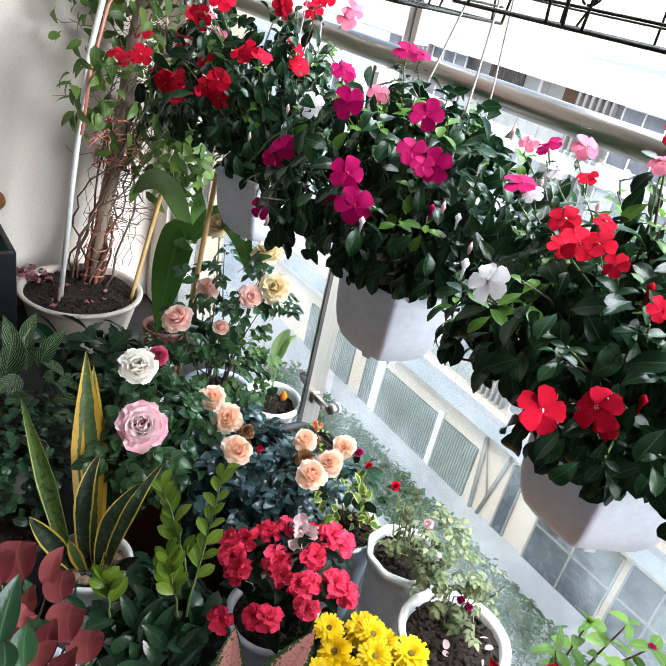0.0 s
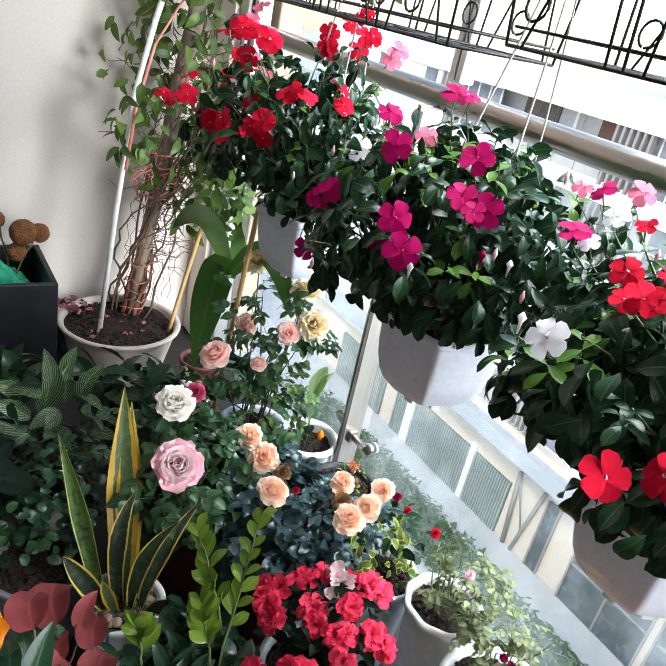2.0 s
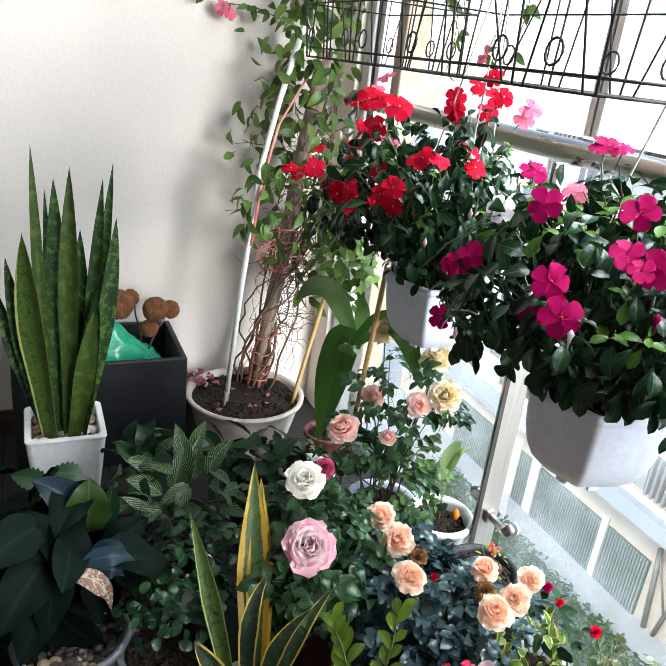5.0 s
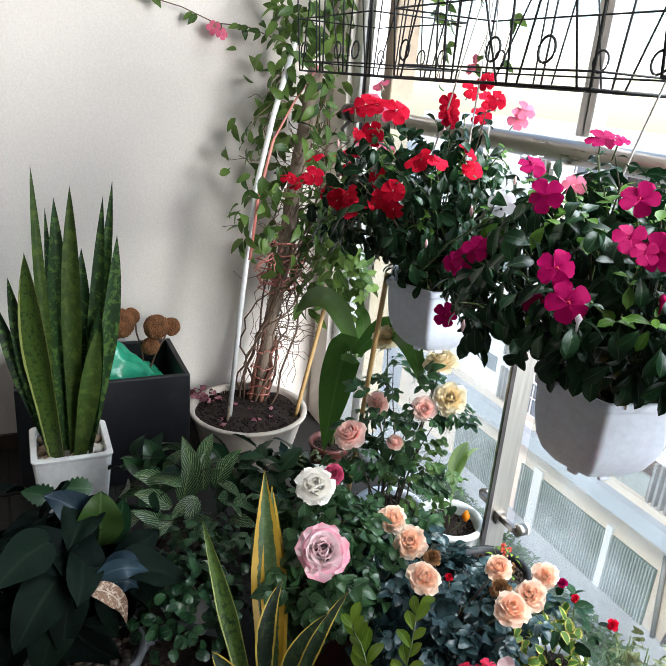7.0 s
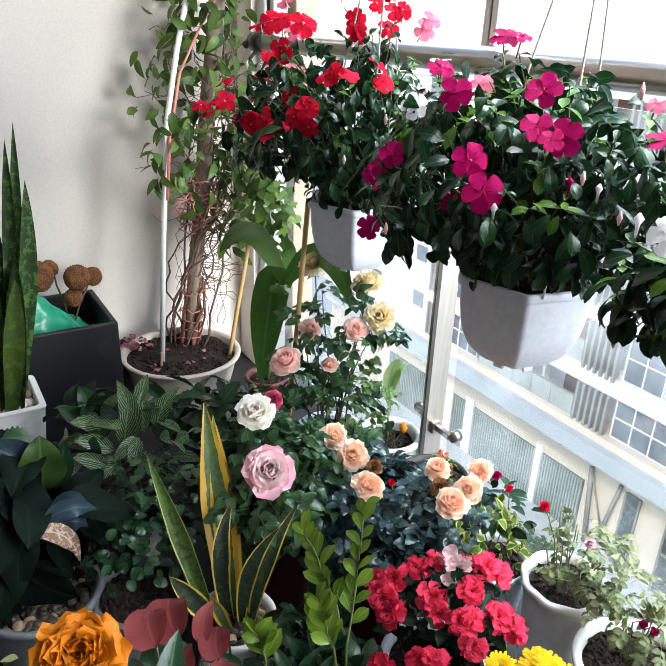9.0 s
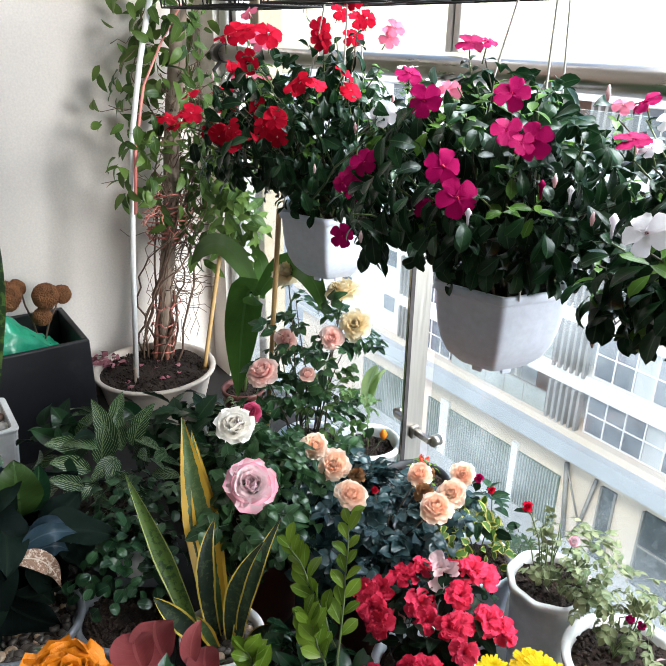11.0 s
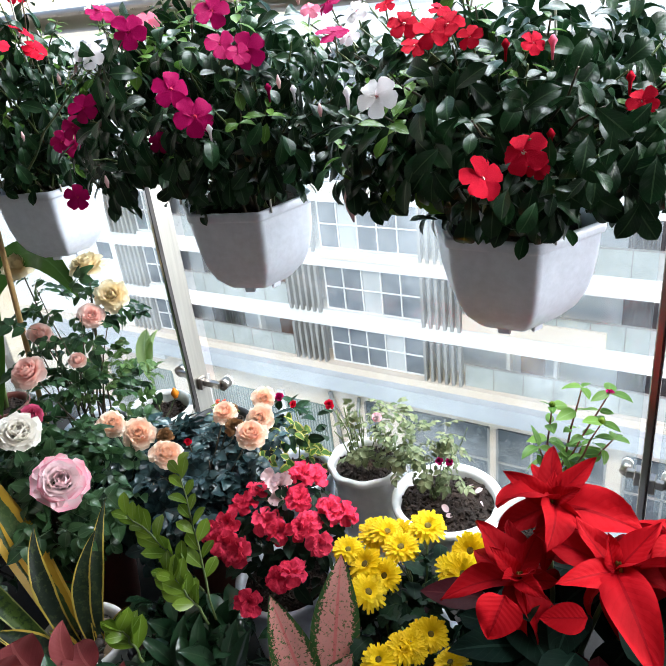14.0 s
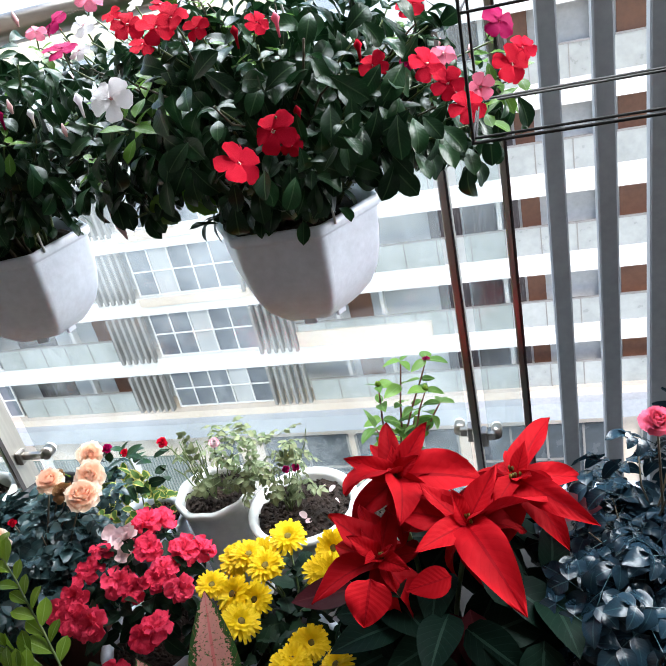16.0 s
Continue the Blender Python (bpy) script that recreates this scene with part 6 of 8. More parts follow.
    # leaf masses up the pole, thin below and dense above
    for cc, rr, n, lo in (((-1.03, -0.20, 0.70), (0.10, 0.13, 0.16), 60, -0.9), ((-0.98, -0.10, 0.60), (0.09, 0.10, 0.20), 110, -0.9), ((-0.78, -0.10, 0.58), (0.12, 0.07, 0.12), 90, -0.9), ((-0.98, -0.34, 0.72), (0.06, 0.06, 0.14), 26, -0.9), ((-1.04, -0.22, 0.92), (0.12, 0.14, 0.15), 90, -0.9), ((-1.06, -0.17, 1.14), (0.12, 0.13, 0.16), 115, -0.9), ((-1.08, -0.16, 1.38), (0.12, 0.14, 0.16), 130, -0.9), ((-0.84, -0.08, 0.74), (0.08, 0.07, 0.16), 80, -0.9)):
        bush(t, cc, rr, LEAF_VINE, n, int(cc[2] * 100), (0.75, 1.2), lo, (0.5, 1.1), 0.6, droop=0.9, up_mix=0.3)
    bush(t, (-1.02, -0.24, 0.98), (0.14, 0.19, 0.36), LEAF_VINE, 44, 333, (0.7, 1.15), -0.9, (0.9, 1.12), 0.8, droop=1.0, up_mix=0.2)
    for i in range(14):
        a = pb.lerp(pt, rng.uniform(0.35, 1.05)) - base
        d = Vector((rng.uniform(-0.12, 0.10), rng.uniform(-0.24, 0.05), rng.uniform(-0.05, 0.14)))
        part("tendril", tubes_mesh("tendril", [(bend(a, a + d, 9, rng.uniform(-0.05, 0.03), 0.012, rng), 0.0011)], M_BARK, 4), None, t, "thin curling tendril")
    # the shoot along the wall with pink flowers
    wb = [Vector((-1.10, -0.22, 1.26)), Vector((-1.17, -0.33, 1.30)), Vector((-1.19, -0.42, 1.30)), Vector((-1.2, -0.52, 1.335)), Vector((-1.2, -0.66, 1.36))]
    part("vine_stem", tubes_mesh("vine_stem", [([p - base for p in wb], 0.0018)], M_BARK, 5), None, t)
    for i in range(16):
        k = rng.uniform(0, 3.99)
        p = wb[int(k)].lerp(wb[int(k) + 1], k % 1)
        part("leaf", LEAF_VINE[i % 4], None, t, m=aim(p - base, (rng.uniform(0.1, 0.7), rng.uniform(-0.8, 0.4), rng.uniform(-0.9, 0.3)), (1, 0, 0.5), rng.uniform(0.5, 0.8)))
    put_flower(t, (-1.17, -0.43, 1.285), 0.045, "p", (1, -0.4, 0.2), rng)
    put_flower(t, (-1.165, -0.405, 1.272), 0.04, "p", (0.8, 0.2, 0.3), rng)
    dropped = leaf_set("leaf", P_FALLEN, 2, L=0.034, W=0.022, shape="ovate", curl=1.1, wave=0.14)
    bush(t, (-0.95, -0.36, 0.082), (0.14, 0.13, 0.01), dropped, 12, 5, (0.5, 0.9), name="fallen_petal", low=0.0)
    bush(t, (-1.076, -0.475, 0.085), (0.045, 0.06, 0.018), dropped, 30, 6, (0.7, 1.2), name="fallen_petal", low=0.0)
    for i in range(4):
        a = 6.283 * i / 4 + rng.uniform(-0.3, 0.3)
        top = rng.uniform(0.16, 0.42)
        q0, q1 = pb.lerp(pt, 0.01), pb.lerp(pt, top)
        part("vine_stem", tubes_mesh("vine_stem", [(bend(q0 - base + Vector((0.036 * math.cos(a), 0.036 * math.sin(a), -0.01)), q1 - base + Vector((0.028 * math.cos(a + 0.7), 0.028 * math.sin(a + 0.7), 0)), 7, 0.0, 0.008, rng), [0.009, 0.0085, 0.0075, 0.007, 0.0065, 0.006, 0.0055, 0.004])], M_REDSTEM, 7), None, t, "thick red-brown stem at the foot")


def strap_plant():
    t = thing("broad_leaf_plant", (-0.60, -0.19, FLOOR_Z), "lily-like plant with broad arching leaves in a maroon pot", "potted plant")
    round_pot(t, 0.062, 0.23, M_MAROON, 0.006, 0.75, label="small maroon plastic pot", seed=5)
    top = Vector((-0.47, -0.2, 0.47))
    base = t.matrix_basis.translation
    part("stem", tubes_mesh("stem", [(bend(Vector((0, 0, 0.2)), top - base, 6, -0.03), 0.007)], M_STEM, 8), None, t)
    rng = random.Random(1)

    def arch(a, mid, b, w, nm="leaf"):
        pts = [Vector(a), Vector(mid), Vector(b)]
        n = 14
        V, F, U = [], [], []
        prev = None
        for i in range(n + 1):
            s = i / n
            p = pts[0] * (1 - s) ** 2 + pts[1] * 2 * s * (1 - s) + pts[2] * s * s
            d = ((pts[1] - pts[0]) * (1 - s) + (pts[2] - pts[1]) * s).normalized()
            side = d.cross(Vector((0.75, -0.6, 0.25))).normalized()
            nn = side.cross(d)
            ww = SHAPES["strap"](s) * w / 2
            for j in (-2, -1, 0, 1, 2):
                V.append(p - base + side * ww * j / 2 + nn * 0.18 * ww * (abs(j) / 2))
                U.append((0.5 + j / 4, s))
        for i in range(n):
            for j in range(4):
                k = i * 5 + j
                F.append((k, k + 1, k + 6, k + 5))
        part(nm, mesh_from(nm, V, F, L_STRAP, U), None, t)

    arch((-0.47, -0.21, 0.47), (-0.49, -0.23, 0.56), (-0.54, -0.24, 0.13), 0.10)
    arch((-0.475, -0.20, 0.48), (-0.70, -0.19, 0.66), (-0.93, -0.20, 0.43), 0.062)
    arch((-0.46, -0.20, 0.48), (-0.26, -0.18, 0.72), (-0.13, -0.20, 0.52), 0.062)
    arch((-0.47, -0.19, 0.46), (-0.52, -0.14, 0.58), (-0.66, -0.12, 0.52), 0.045)
    cn = thing("bamboo_cane", (-0.37, -0.25, FLOOR_Z), "thin orange-brown bamboo cane stuck among the roses", "cane")
    part("cane_stick", tubes_mesh("cane_stick", [(bend((0, 0, 0), (0.115, 0, 0.86), 8), 0.0065)], M_BAMBOO, 8), None, cn)


def rose_bush(name, c, label, pot, blooms, crowns, sprays, seed, stem_mat=M_DARKSTEM):
    """blooms: (place, diameter, meshes, label, facing)."""
    t = thing(name, c, label, "potted plant", "potted roses")
    if pot:
        round_pot(t, *pot[:3], label=pot[3], seed=seed)
        top = pot[1] - 0.02
    else:
        top = 0.15
    rng = random.Random(seed)
    base = t.matrix_basis.translation
    for p, d, ms, lb, fc in blooms:
        p = Vector(p)
        nrm = Vector(fc) if fc else (CAM_EYE - p).normalized() + Vector((rng.uniform(-0.4, 0.4), rng.uniform(-0.4, 0.4), 0.5))
        bloom_parts(t, ms[rng.randrange(len(ms))], p, d, nrm, lb, rng, base + Vector((rng.uniform(-0.04, 0.04), rng.uniform(-0.04, 0.04), top)), stem_mat)
        for i in range(3):
            q = p - nrm.normalized() * (0.03 + 0.03 * i) - Vector((0, 0, 0.02))
            part("leaf", sprays[rng.randrange(len(sprays))], None, t, m=aim(q - base, (rng.gauss(0, 1), rng.gauss(0, 1), rng.uniform(-0.3, 0.3)), (0, 0, 1), rng.uniform(0.6, 0.9)))
    for i, (cc, rr, n, inner) in enumerate(crowns):
        for k in range(max(5, n // 9)):
            d, p = on_ellipsoid(rng, Vector(cc), rr, -0.2)
            a = Vector((rng.uniform(-0.04, 0.04), rng.uniform(-0.04, 0.04), top))
            part("stem", tubes_mesh("stem", [(bend(a, p - base, 5, -0.01, 0.006, rng), [0.0026, 0.0024, 0.002, 0.0018, 0.0014, 0.001])], stem_mat, 5), None, t)
        bush(t, cc, rr, sprays, n, seed + i * 3, (0.75, 1.15), -0.6, (0.55, 1.08), 0.8, inner=inner, droop=0.5, up_mix=0.9)
    return t


def roses():
    up = None
    tall = rose_bush("rose_bush", (-0.20, -0.20, FLOOR_Z), "tall rose with cream and faded pink blooms", (0.085, 0.26, M_PLASTIC, "white plastic pot"),
              [((-0.31, -0.20, 0.58), 0.076, ROSE_CREAM, "cream rose", (0.3, -0.6, 0.9)), ((-0.137, -0.15, 0.578), 0.082, ROSE_CREAM, "cream rose", (0.1, -0.2, 1)), ((-0.083, -0.15, 0.511), 0.076, ROSE_CREAM, "cream rose", up),
               ((-0.273, -0.227, 0.42), 0.08, ROSE_FADED, "faded pink rose", up), ((-0.142, -0.364, 0.42), 0.085, ROSE_FADED, "pink half-open rose", (0.2, -0.5, 0.8)),
               ((-0.105, -0.200, 0.480), 0.065, ROSE_FADED, "faded pink rose", up), ((-0.117, -0.260, 0.396), 0.055, ROSE_FADED, "faded pink rose", up)],
              [((-0.20, -0.19, 0.42), (0.15, 0.10, 0.13), 40, 0), ((-0.16, -0.26, 0.26), (0.15, 0.10, 0.08), 46, 0)], SPRAY_ROSE, 61)
    # lighter copy of the rose leaf; the backlight is put into its colour
    brighter = spray_set("leaf", foliage("backlit_rose_leaf", (0.05, 0.115, 0.03), (0.13, 0.22, 0.07), 0.35, vein=(0.2, 0.3, 0.12), back=0.4), 5, 0.026, 0.016, 3, stalk=0.045)
    bush(tall, (-0.10, -0.20, 0.30), (0.10, 0.06, 0.075), brighter, 46, 62, (0.7, 1.1), -0.5, (0.4, 1.1), 0.9, droop=0.5)
    rose_bush("rose_bush", (0.02, -0.46, FLOOR_Z), "rose with white and pink-edged blooms", (0.09, 0.24, M_MAROON, "dark maroon plastic pot"),
              [((-0.004, -0.506, 0.393), 0.082, ROSE_WHITE, "white rose in full bloom", up), ((-0.056, -0.44, 0.38), 0.055, ROSE_DEEP, "deep pink rose", up), ((0.144, -0.546, 0.354), 0.098, [ROSE_PINK[0]], "large pink-edged white rose", up)],
              [((0.04, -0.49, 0.25), (0.15, 0.13, 0.10), 120, 60)], SPRAY_ROSE, 71)
    rose_bush("rose_bush", (0.24, -0.33, FLOOR_Z), "dark-leaved rose with clusters of peach blooms", (0.09, 0.24, M_MAROON, "dark maroon plastic pot"),
              [((0.075, -0.362, 0.34), 0.059, ROSE_PEACH, "peach rose", up), ((0.141, -0.358, 0.33), 0.066, ROSE_PEACH, "peach rose", up), ((0.229, -0.377, 0.318), 0.063, ROSE_PEACH, "peach rose", up),
               ((0.261, -0.234, 0.33), 0.052, ROSE_PEACH, "peach rose", (0.2, -0.4, 1)), ((0.368, -0.288, 0.34), 0.063, ROSE_PEACH, "peach rose", up), ((0.351, -0.234, 0.34), 0.057, ROSE_PEACH, "peach rose", up), ((0.318, -0.173, 0.34), 0.050, ROSE_PEACH, "pale peach rose", up), ((0.185, -0.333, 0.319), 0.045, ROSE_DRIED, "dried brown bloom", up), ((0.304, -0.260, 0.324), 0.05, ROSE_DRIED, "dried brown bloom", up), ((0.252, -0.198, 0.313), 0.03, ROSE_DRIED, "dried brown bloom", up), ((0.245, -0.333, 0.322), 0.018, RED_SMALL, "small red bud", up), ((0.337, -0.147, 0.332), 0.026, [rose_mesh("bloom", P_MAG, 20, 63, 0.8)], "small magenta bloom", up)],
              [((0.20, -0.33, 0.195), (0.18, 0.14, 0.085), 220, 120)], SPRAY_DARK, 83)
    rose_bush("rose_bush", (1.28, -0.35, FLOOR_Z), "dark blue-green rose bush with one pink-red bloom", (0.09, 0.22, M_PLASTIC, "white plastic pot"),
              [((1.285, -0.30, 0.45), 0.06, [rose_mesh("bloom", P_PINK, 28, 77, 0.7)], "pink-red half-open rose", (0, -0.5, 1))],
              [((1.28, -0.36, 0.20), (0.16, 0.18, 0.115), 130, 240), ((1.285, -0.30, 0.34), (0.06, 0.06, 0.06), 12, 0)], spray_set("leaf", L_BLUEROSE, 5, 0.037, 0.023, 4, stalk=0.055, curl=0.9), 97)


def glass_side_pots():
    # bulb pot with a pale-backed leaf
    t = thing("bulb_pot", (-0.075, -0.105, FLOOR_Z), "white pot of dark soil with one pale curled leaf", "potted plant")
    round_pot(t, 0.075, 0.29, M_CERAMIC, 0.008, 0.75, label="white glazed pot", seed=7, soil=0.03)
    base = t.matrix_basis.translation
    arc_leaf(t, (-0.092, -0.100, 0.257), (-0.087, -0.110, 0.345), (-0.057, -0.100, 0.406), 0.040, L_FAN, shape="obovate", wave=0.05, hollow=0.6, label="pale folded fan-like leaf")
    arc_leaf(t, (-0.090, -0.100, 0.270), (-0.076, -0.100, 0.372), (-0.016, -0.100, 0.413), 0.018, L_FAN, shape="lance", hollow=0.4)
    part("stem", tubes_mesh("stem", [(bend((0.0, 0, 0.26), Vector((-0.090, -0.100, 0.252)) - base, 4), 0.0022)], M_STEM, 6), None, t)
    bd = Vector((0.043, -0.153, 0.270)) - base
    part("stem", tubes_mesh("stem", [(bend((0.02, -0.01, 0.26), bd, 5, 0, 0.003), 0.0014)], M_STEM, 6), None, t)
    part("bud", tubes_mesh("bud", [([Vector((0, 0, 0)), Vector((0, 0, 0.012)), Vector((0, 0, 0.026))], [0.005, 0.010, 0.002])], P_ORANGE, 10), None, t, "closed orange bud", Matrix.Translation(bd))
    blade(t, (-0.075, -0.10, 0.19), (-0.03, -0.14, 0.26), 0.03, L_MID, (0, -0.3, 1), "ovate", 0.4, n=6)
    t = thing("kalanchoe_pot", (0.12, -0.115, FLOOR_Z), "black pot of loose soil with a small red-flowered succulent", "potted plant")
    round_pot(t, 0.076, 0.29, M_BLACKPOT, 0.006, 0.75, label="black plastic pot", seed=8, soil=0.02)
    rng = random.Random(3)
    for i in range(5):
        bloom_parts(t, CORAL_SMALL, (0.115 + rng.uniform(-0.014, 0.014), -0.09 + rng.uniform(-0.01, 0.01), 0.222 + rng.uniform(0, 0.016)), 0.014, (rng.uniform(-0.4, 0.4), -0.4, 1), "tiny coral bloom", rng, (0.12, -0.1, 0.19), M_STEM, thick=0.001)
    bush(t, (0.12, -0.10, 0.20), (0.05, 0.04, 0.02), LEAF_BRIGHT, 14, 31, (0.4, 0.6), 0.0)
    # small pot with yellow-edged leaves
    t = thing("variegated_plant", (0.365, -0.155, FLOOR_Z), "yellow-edged trailing plant in a small white pot", "potted plant")
    round_pot(t, 0.072, 0.26, M_PLASTIC, 0.007, 0.78, label="small white plastic pot", seed=9)
    bush(t, (0.35, -0.17, 0.20), (0.09, 0.08, 0.07), LEAF_VARIEG, 170, 41, (0.7, 1.1), -0.4, (0.5, 1.1), inner=0)
    bush(t, (0.36, -0.13, 0.25), (0.07, 0.06, 0.06), LEAF_MIDS, 30, 42, (0.5, 0.8), -0.2, (0.5, 1.1))
    rg = random.Random(12)
    for x, y, z in ((0.33, -0.20, 0.20), (0.30, -0.16, 0.27), (0.35, -0.12, 0.30)):
        bloom_parts(t, RED_SMALL[0], (x, y, z), 0.02, (0.3, -0.6, 0.8), "small crimson bloom", rg, (0.36, -0.15, 0.15), M_STEM, thick=0.001)
    # tall scalloped pot
    t = thing("miniature_rose", (0.508, -0.110, FLOOR_Z), "pale miniature rose in a tall white scalloped pot", "potted plant")
    round_pot(t, 0.072, 0.296, M_CERAMIC, 0.008, 0.72, waves=9, label="tall white pot with a scalloped rim", seed=10)
    bush(t, (0.54, -0.10, 0.255), (0.09, 0.07, 0.065), SPRAY_PALE, 74, 51, (0.6, 1.0), -0.5, (0.4, 1.08), 0.9, droop=0.5)
    rg = random.Random(14)
    for i in range(12):
        p = Vector((rg.uniform(-0.07, 0.07), rg.uniform(-0.06, 0.06), rg.uniform(0.33, 0.43)))
        part("stem", tubes_mesh("stem", [(bend((0, 0, 0.24), p, 5, 0, 0.004, rg), 0.0012)], M_STEM, 5), None, t)
    bloom_parts(t, RED_SMALL[0], (0.45, -0.134, 0.331), 0.024, (0.4, -0.6, 0.7), "small red rose", rg, (0.5, -0.12, 0.15), M_STEM, thick=0.001)
    bloom_parts(t, ROSE_PINK[1], (0.554, -0.130, 0.323), 0.022, (0.4, -0.6, 0.7), "small faded pink rose", rg, (0.5, -0.12, 0.15), M_STEM, thick=0.001)
    # wide pot with bare soil
    t = thing("young_rose_pot", (0.692, -0.128, FLOOR_Z), "wide white pot of dark soil with a small sparse rose", "potted plant")
    round_pot(t, 0.098, 0.27, M_CERAMIC, 0.010, 0.74, waves=0, label="wide white pot", seed=11, soil=0.022)
    bush(t, (0.65, -0.12, 0.235), (0.075, 0.06, 0.075), SPRAY_PALE, 58, 53, (0.6, 1.0), -0.5, (0.3, 1.1), 0.9, droop=0.5)
    for i in range(9):
        p = Vector((rg.uniform(-0.10, 0.03), rg.uniform(-0.04, 0.05), rg.uniform(0.32, 0.42)))
        part("stem", tubes_mesh("stem", [(bend((-0.03, 0, 0.24), p, 5, 0, 0.004, rg), 0.0013)], M_STEM, 5), None, t)
    for p in ((0.688, -0.150, 0.270), (0.709, -0.150, 0.274)):
        bloom_parts(t, [rose_mesh("bloom", P_MAG, 18, 61, 0.8)][0], p, 0.018, (0.4, -0.7, 0.6), "small magenta bloom", rg, (0.66, -0.12, 0.16), M_STEM, thick=0.001)
    bush(t, (0.71, -0.12, 0.155), (0.06, 0.05, 0.008), leaf_set("leaf", P_BUDPALE, 1, L=0.016, W=0.012, shape="round", curl=0.3), 5, 6, name="fallen_petal", low=0.0)
    # third pot with the light green shoots
    t = thing("gomphrena_pot", (0.875, -0.115, FLOOR_Z), "light green shoots with magenta buds in a white pot", "potted plant")
    round_pot(t, 0.085, 0.26, M_CERAMIC, 0.009, 0.74, label="white glazed pot", seed=12)
    base = t.matrix_basis.translation
    tips = ((0.966, -0.090, 0.444), (0.878, -0.100, 0.403), (0.921, -0.080, 0.439), (0.962, -0.120, 0.403), (0.865, -0.130, 0.337), (0.932, -0.100, 0.337), (0.981, -0.110, 0.370))
    for i, p in enumerate(tips):
        p = Vector(p)
        a = Vector((rg.uniform(-0.02, 0.02), rg.uniform(-0.02, 0.02), 0.24))
        line = bend(a, p - base, 6, -0.02, 0.004, rg)
        part("stem", tubes_mesh("stem", [(line, [0.0025, 0.0024, 0.0022, 0.002, 0.0018, 0.0016, 0.0012])], M_REDSTEM, 6), None, t)
        for k in (3, 4, 5, 6):
            a0 = rg.uniform(0, 6.28)
            for s in range(2 if k < 6 else 3):
                a1 = a0 + s * (3.14 if k < 6 else 2.1)
                part("leaf", LEAF_FRESH[rg.randrange(3)], None, t, m=aim(line[k], (math.cos(a1), math.sin(a1), rg.uniform(-0.2, 0.8)), (rg.gauss(0, 0.3), rg.gauss(0, 0.3), 1), rg.uniform(0.6, 1.1)))
    bloom_parts(t, ruffle_mesh("bud", P_MAG, 7, 3), tips[0], 0.014, (0, -0.2, 1), "round magenta bud", rg, name="bud")
    for p in (tips[1], tips[3]):
        part("bud", tubes_mesh("bud", [([Vector((0, 0, 0)), Vector((0, 0, 0.005)), Vector((0, 0, 0.011))], [0.003, 0.006, 0.002])], L_BRIGHT, 8), None, t, "green bud", Matrix.Translation(Vector(p) - base))


def azalea():
    t = thing("azalea", (0.47, -0.385, FLOOR_Z), "dense crimson azalea in a white pot", "potted plant")
    round_pot(t, 0.085, 0.21, M_PLASTIC, 0.008, 0.74, label="white plastic pot", seed=13)
    rng = random.Random(8)
    cc, rr = Vector((0.47, -0.36, 0.205)), (0.135, 0.115, 0.10)
    bush(t, cc, (0.125, 0.105, 0.09), LEAF_DEEP, 120, 55, (0.3, 0.5), -0.6, (0.6, 1.0), inner=60)
    pts = [(0.429, -0.363, 0.282), (0.486, -0.306, 0.293), (0.546, -0.383, 0.268), (0.584, -0.326, 0.251), (0.416, -0.442, 0.270), (0.461, -0.477, 0.250), (0.552, -0.494, 0.245), (0.578, -0.409, 0.254), (0.473, -0.410, 0.267), (0.511, -0.359, 0.285), (0.401, -0.468, 0.262), (0.515, -0.534, 0.214), (0.462, -0.324, 0.277), (0.561, -0.343, 0.265), (0.418, -0.398, 0.275), (0.538, -0.406, 0.268), (0.497, -0.285, 0.274), (0.567, -0.478, 0.247), (0.430, -0.478, 0.260), (0.505, -0.422, 0.263)]
    for i, p in enumerate(pts):
        nrm = (Vector(p) - cc).normalized() * 0.6 + (CAM_EYE - Vector(p)).normalized() * 0.7 + Vector((rng.gauss(0, 0.3), rng.gauss(0, 0.3), 0.2))
        bloom_parts(t, AZALEA[i % 4], p, rng.uniform(0.043, 0.056), nrm + Vector((rng.gauss(0, 0.3), rng.gauss(0, 0.3), 0)), "ruffled crimson bloom", rng)
    bloom_parts(t, AZALEA_PALE[0], (0.468, -0.352, 0.302), 0.068, (0.3, -0.5, 0.8), "pale pink bloom", rng)


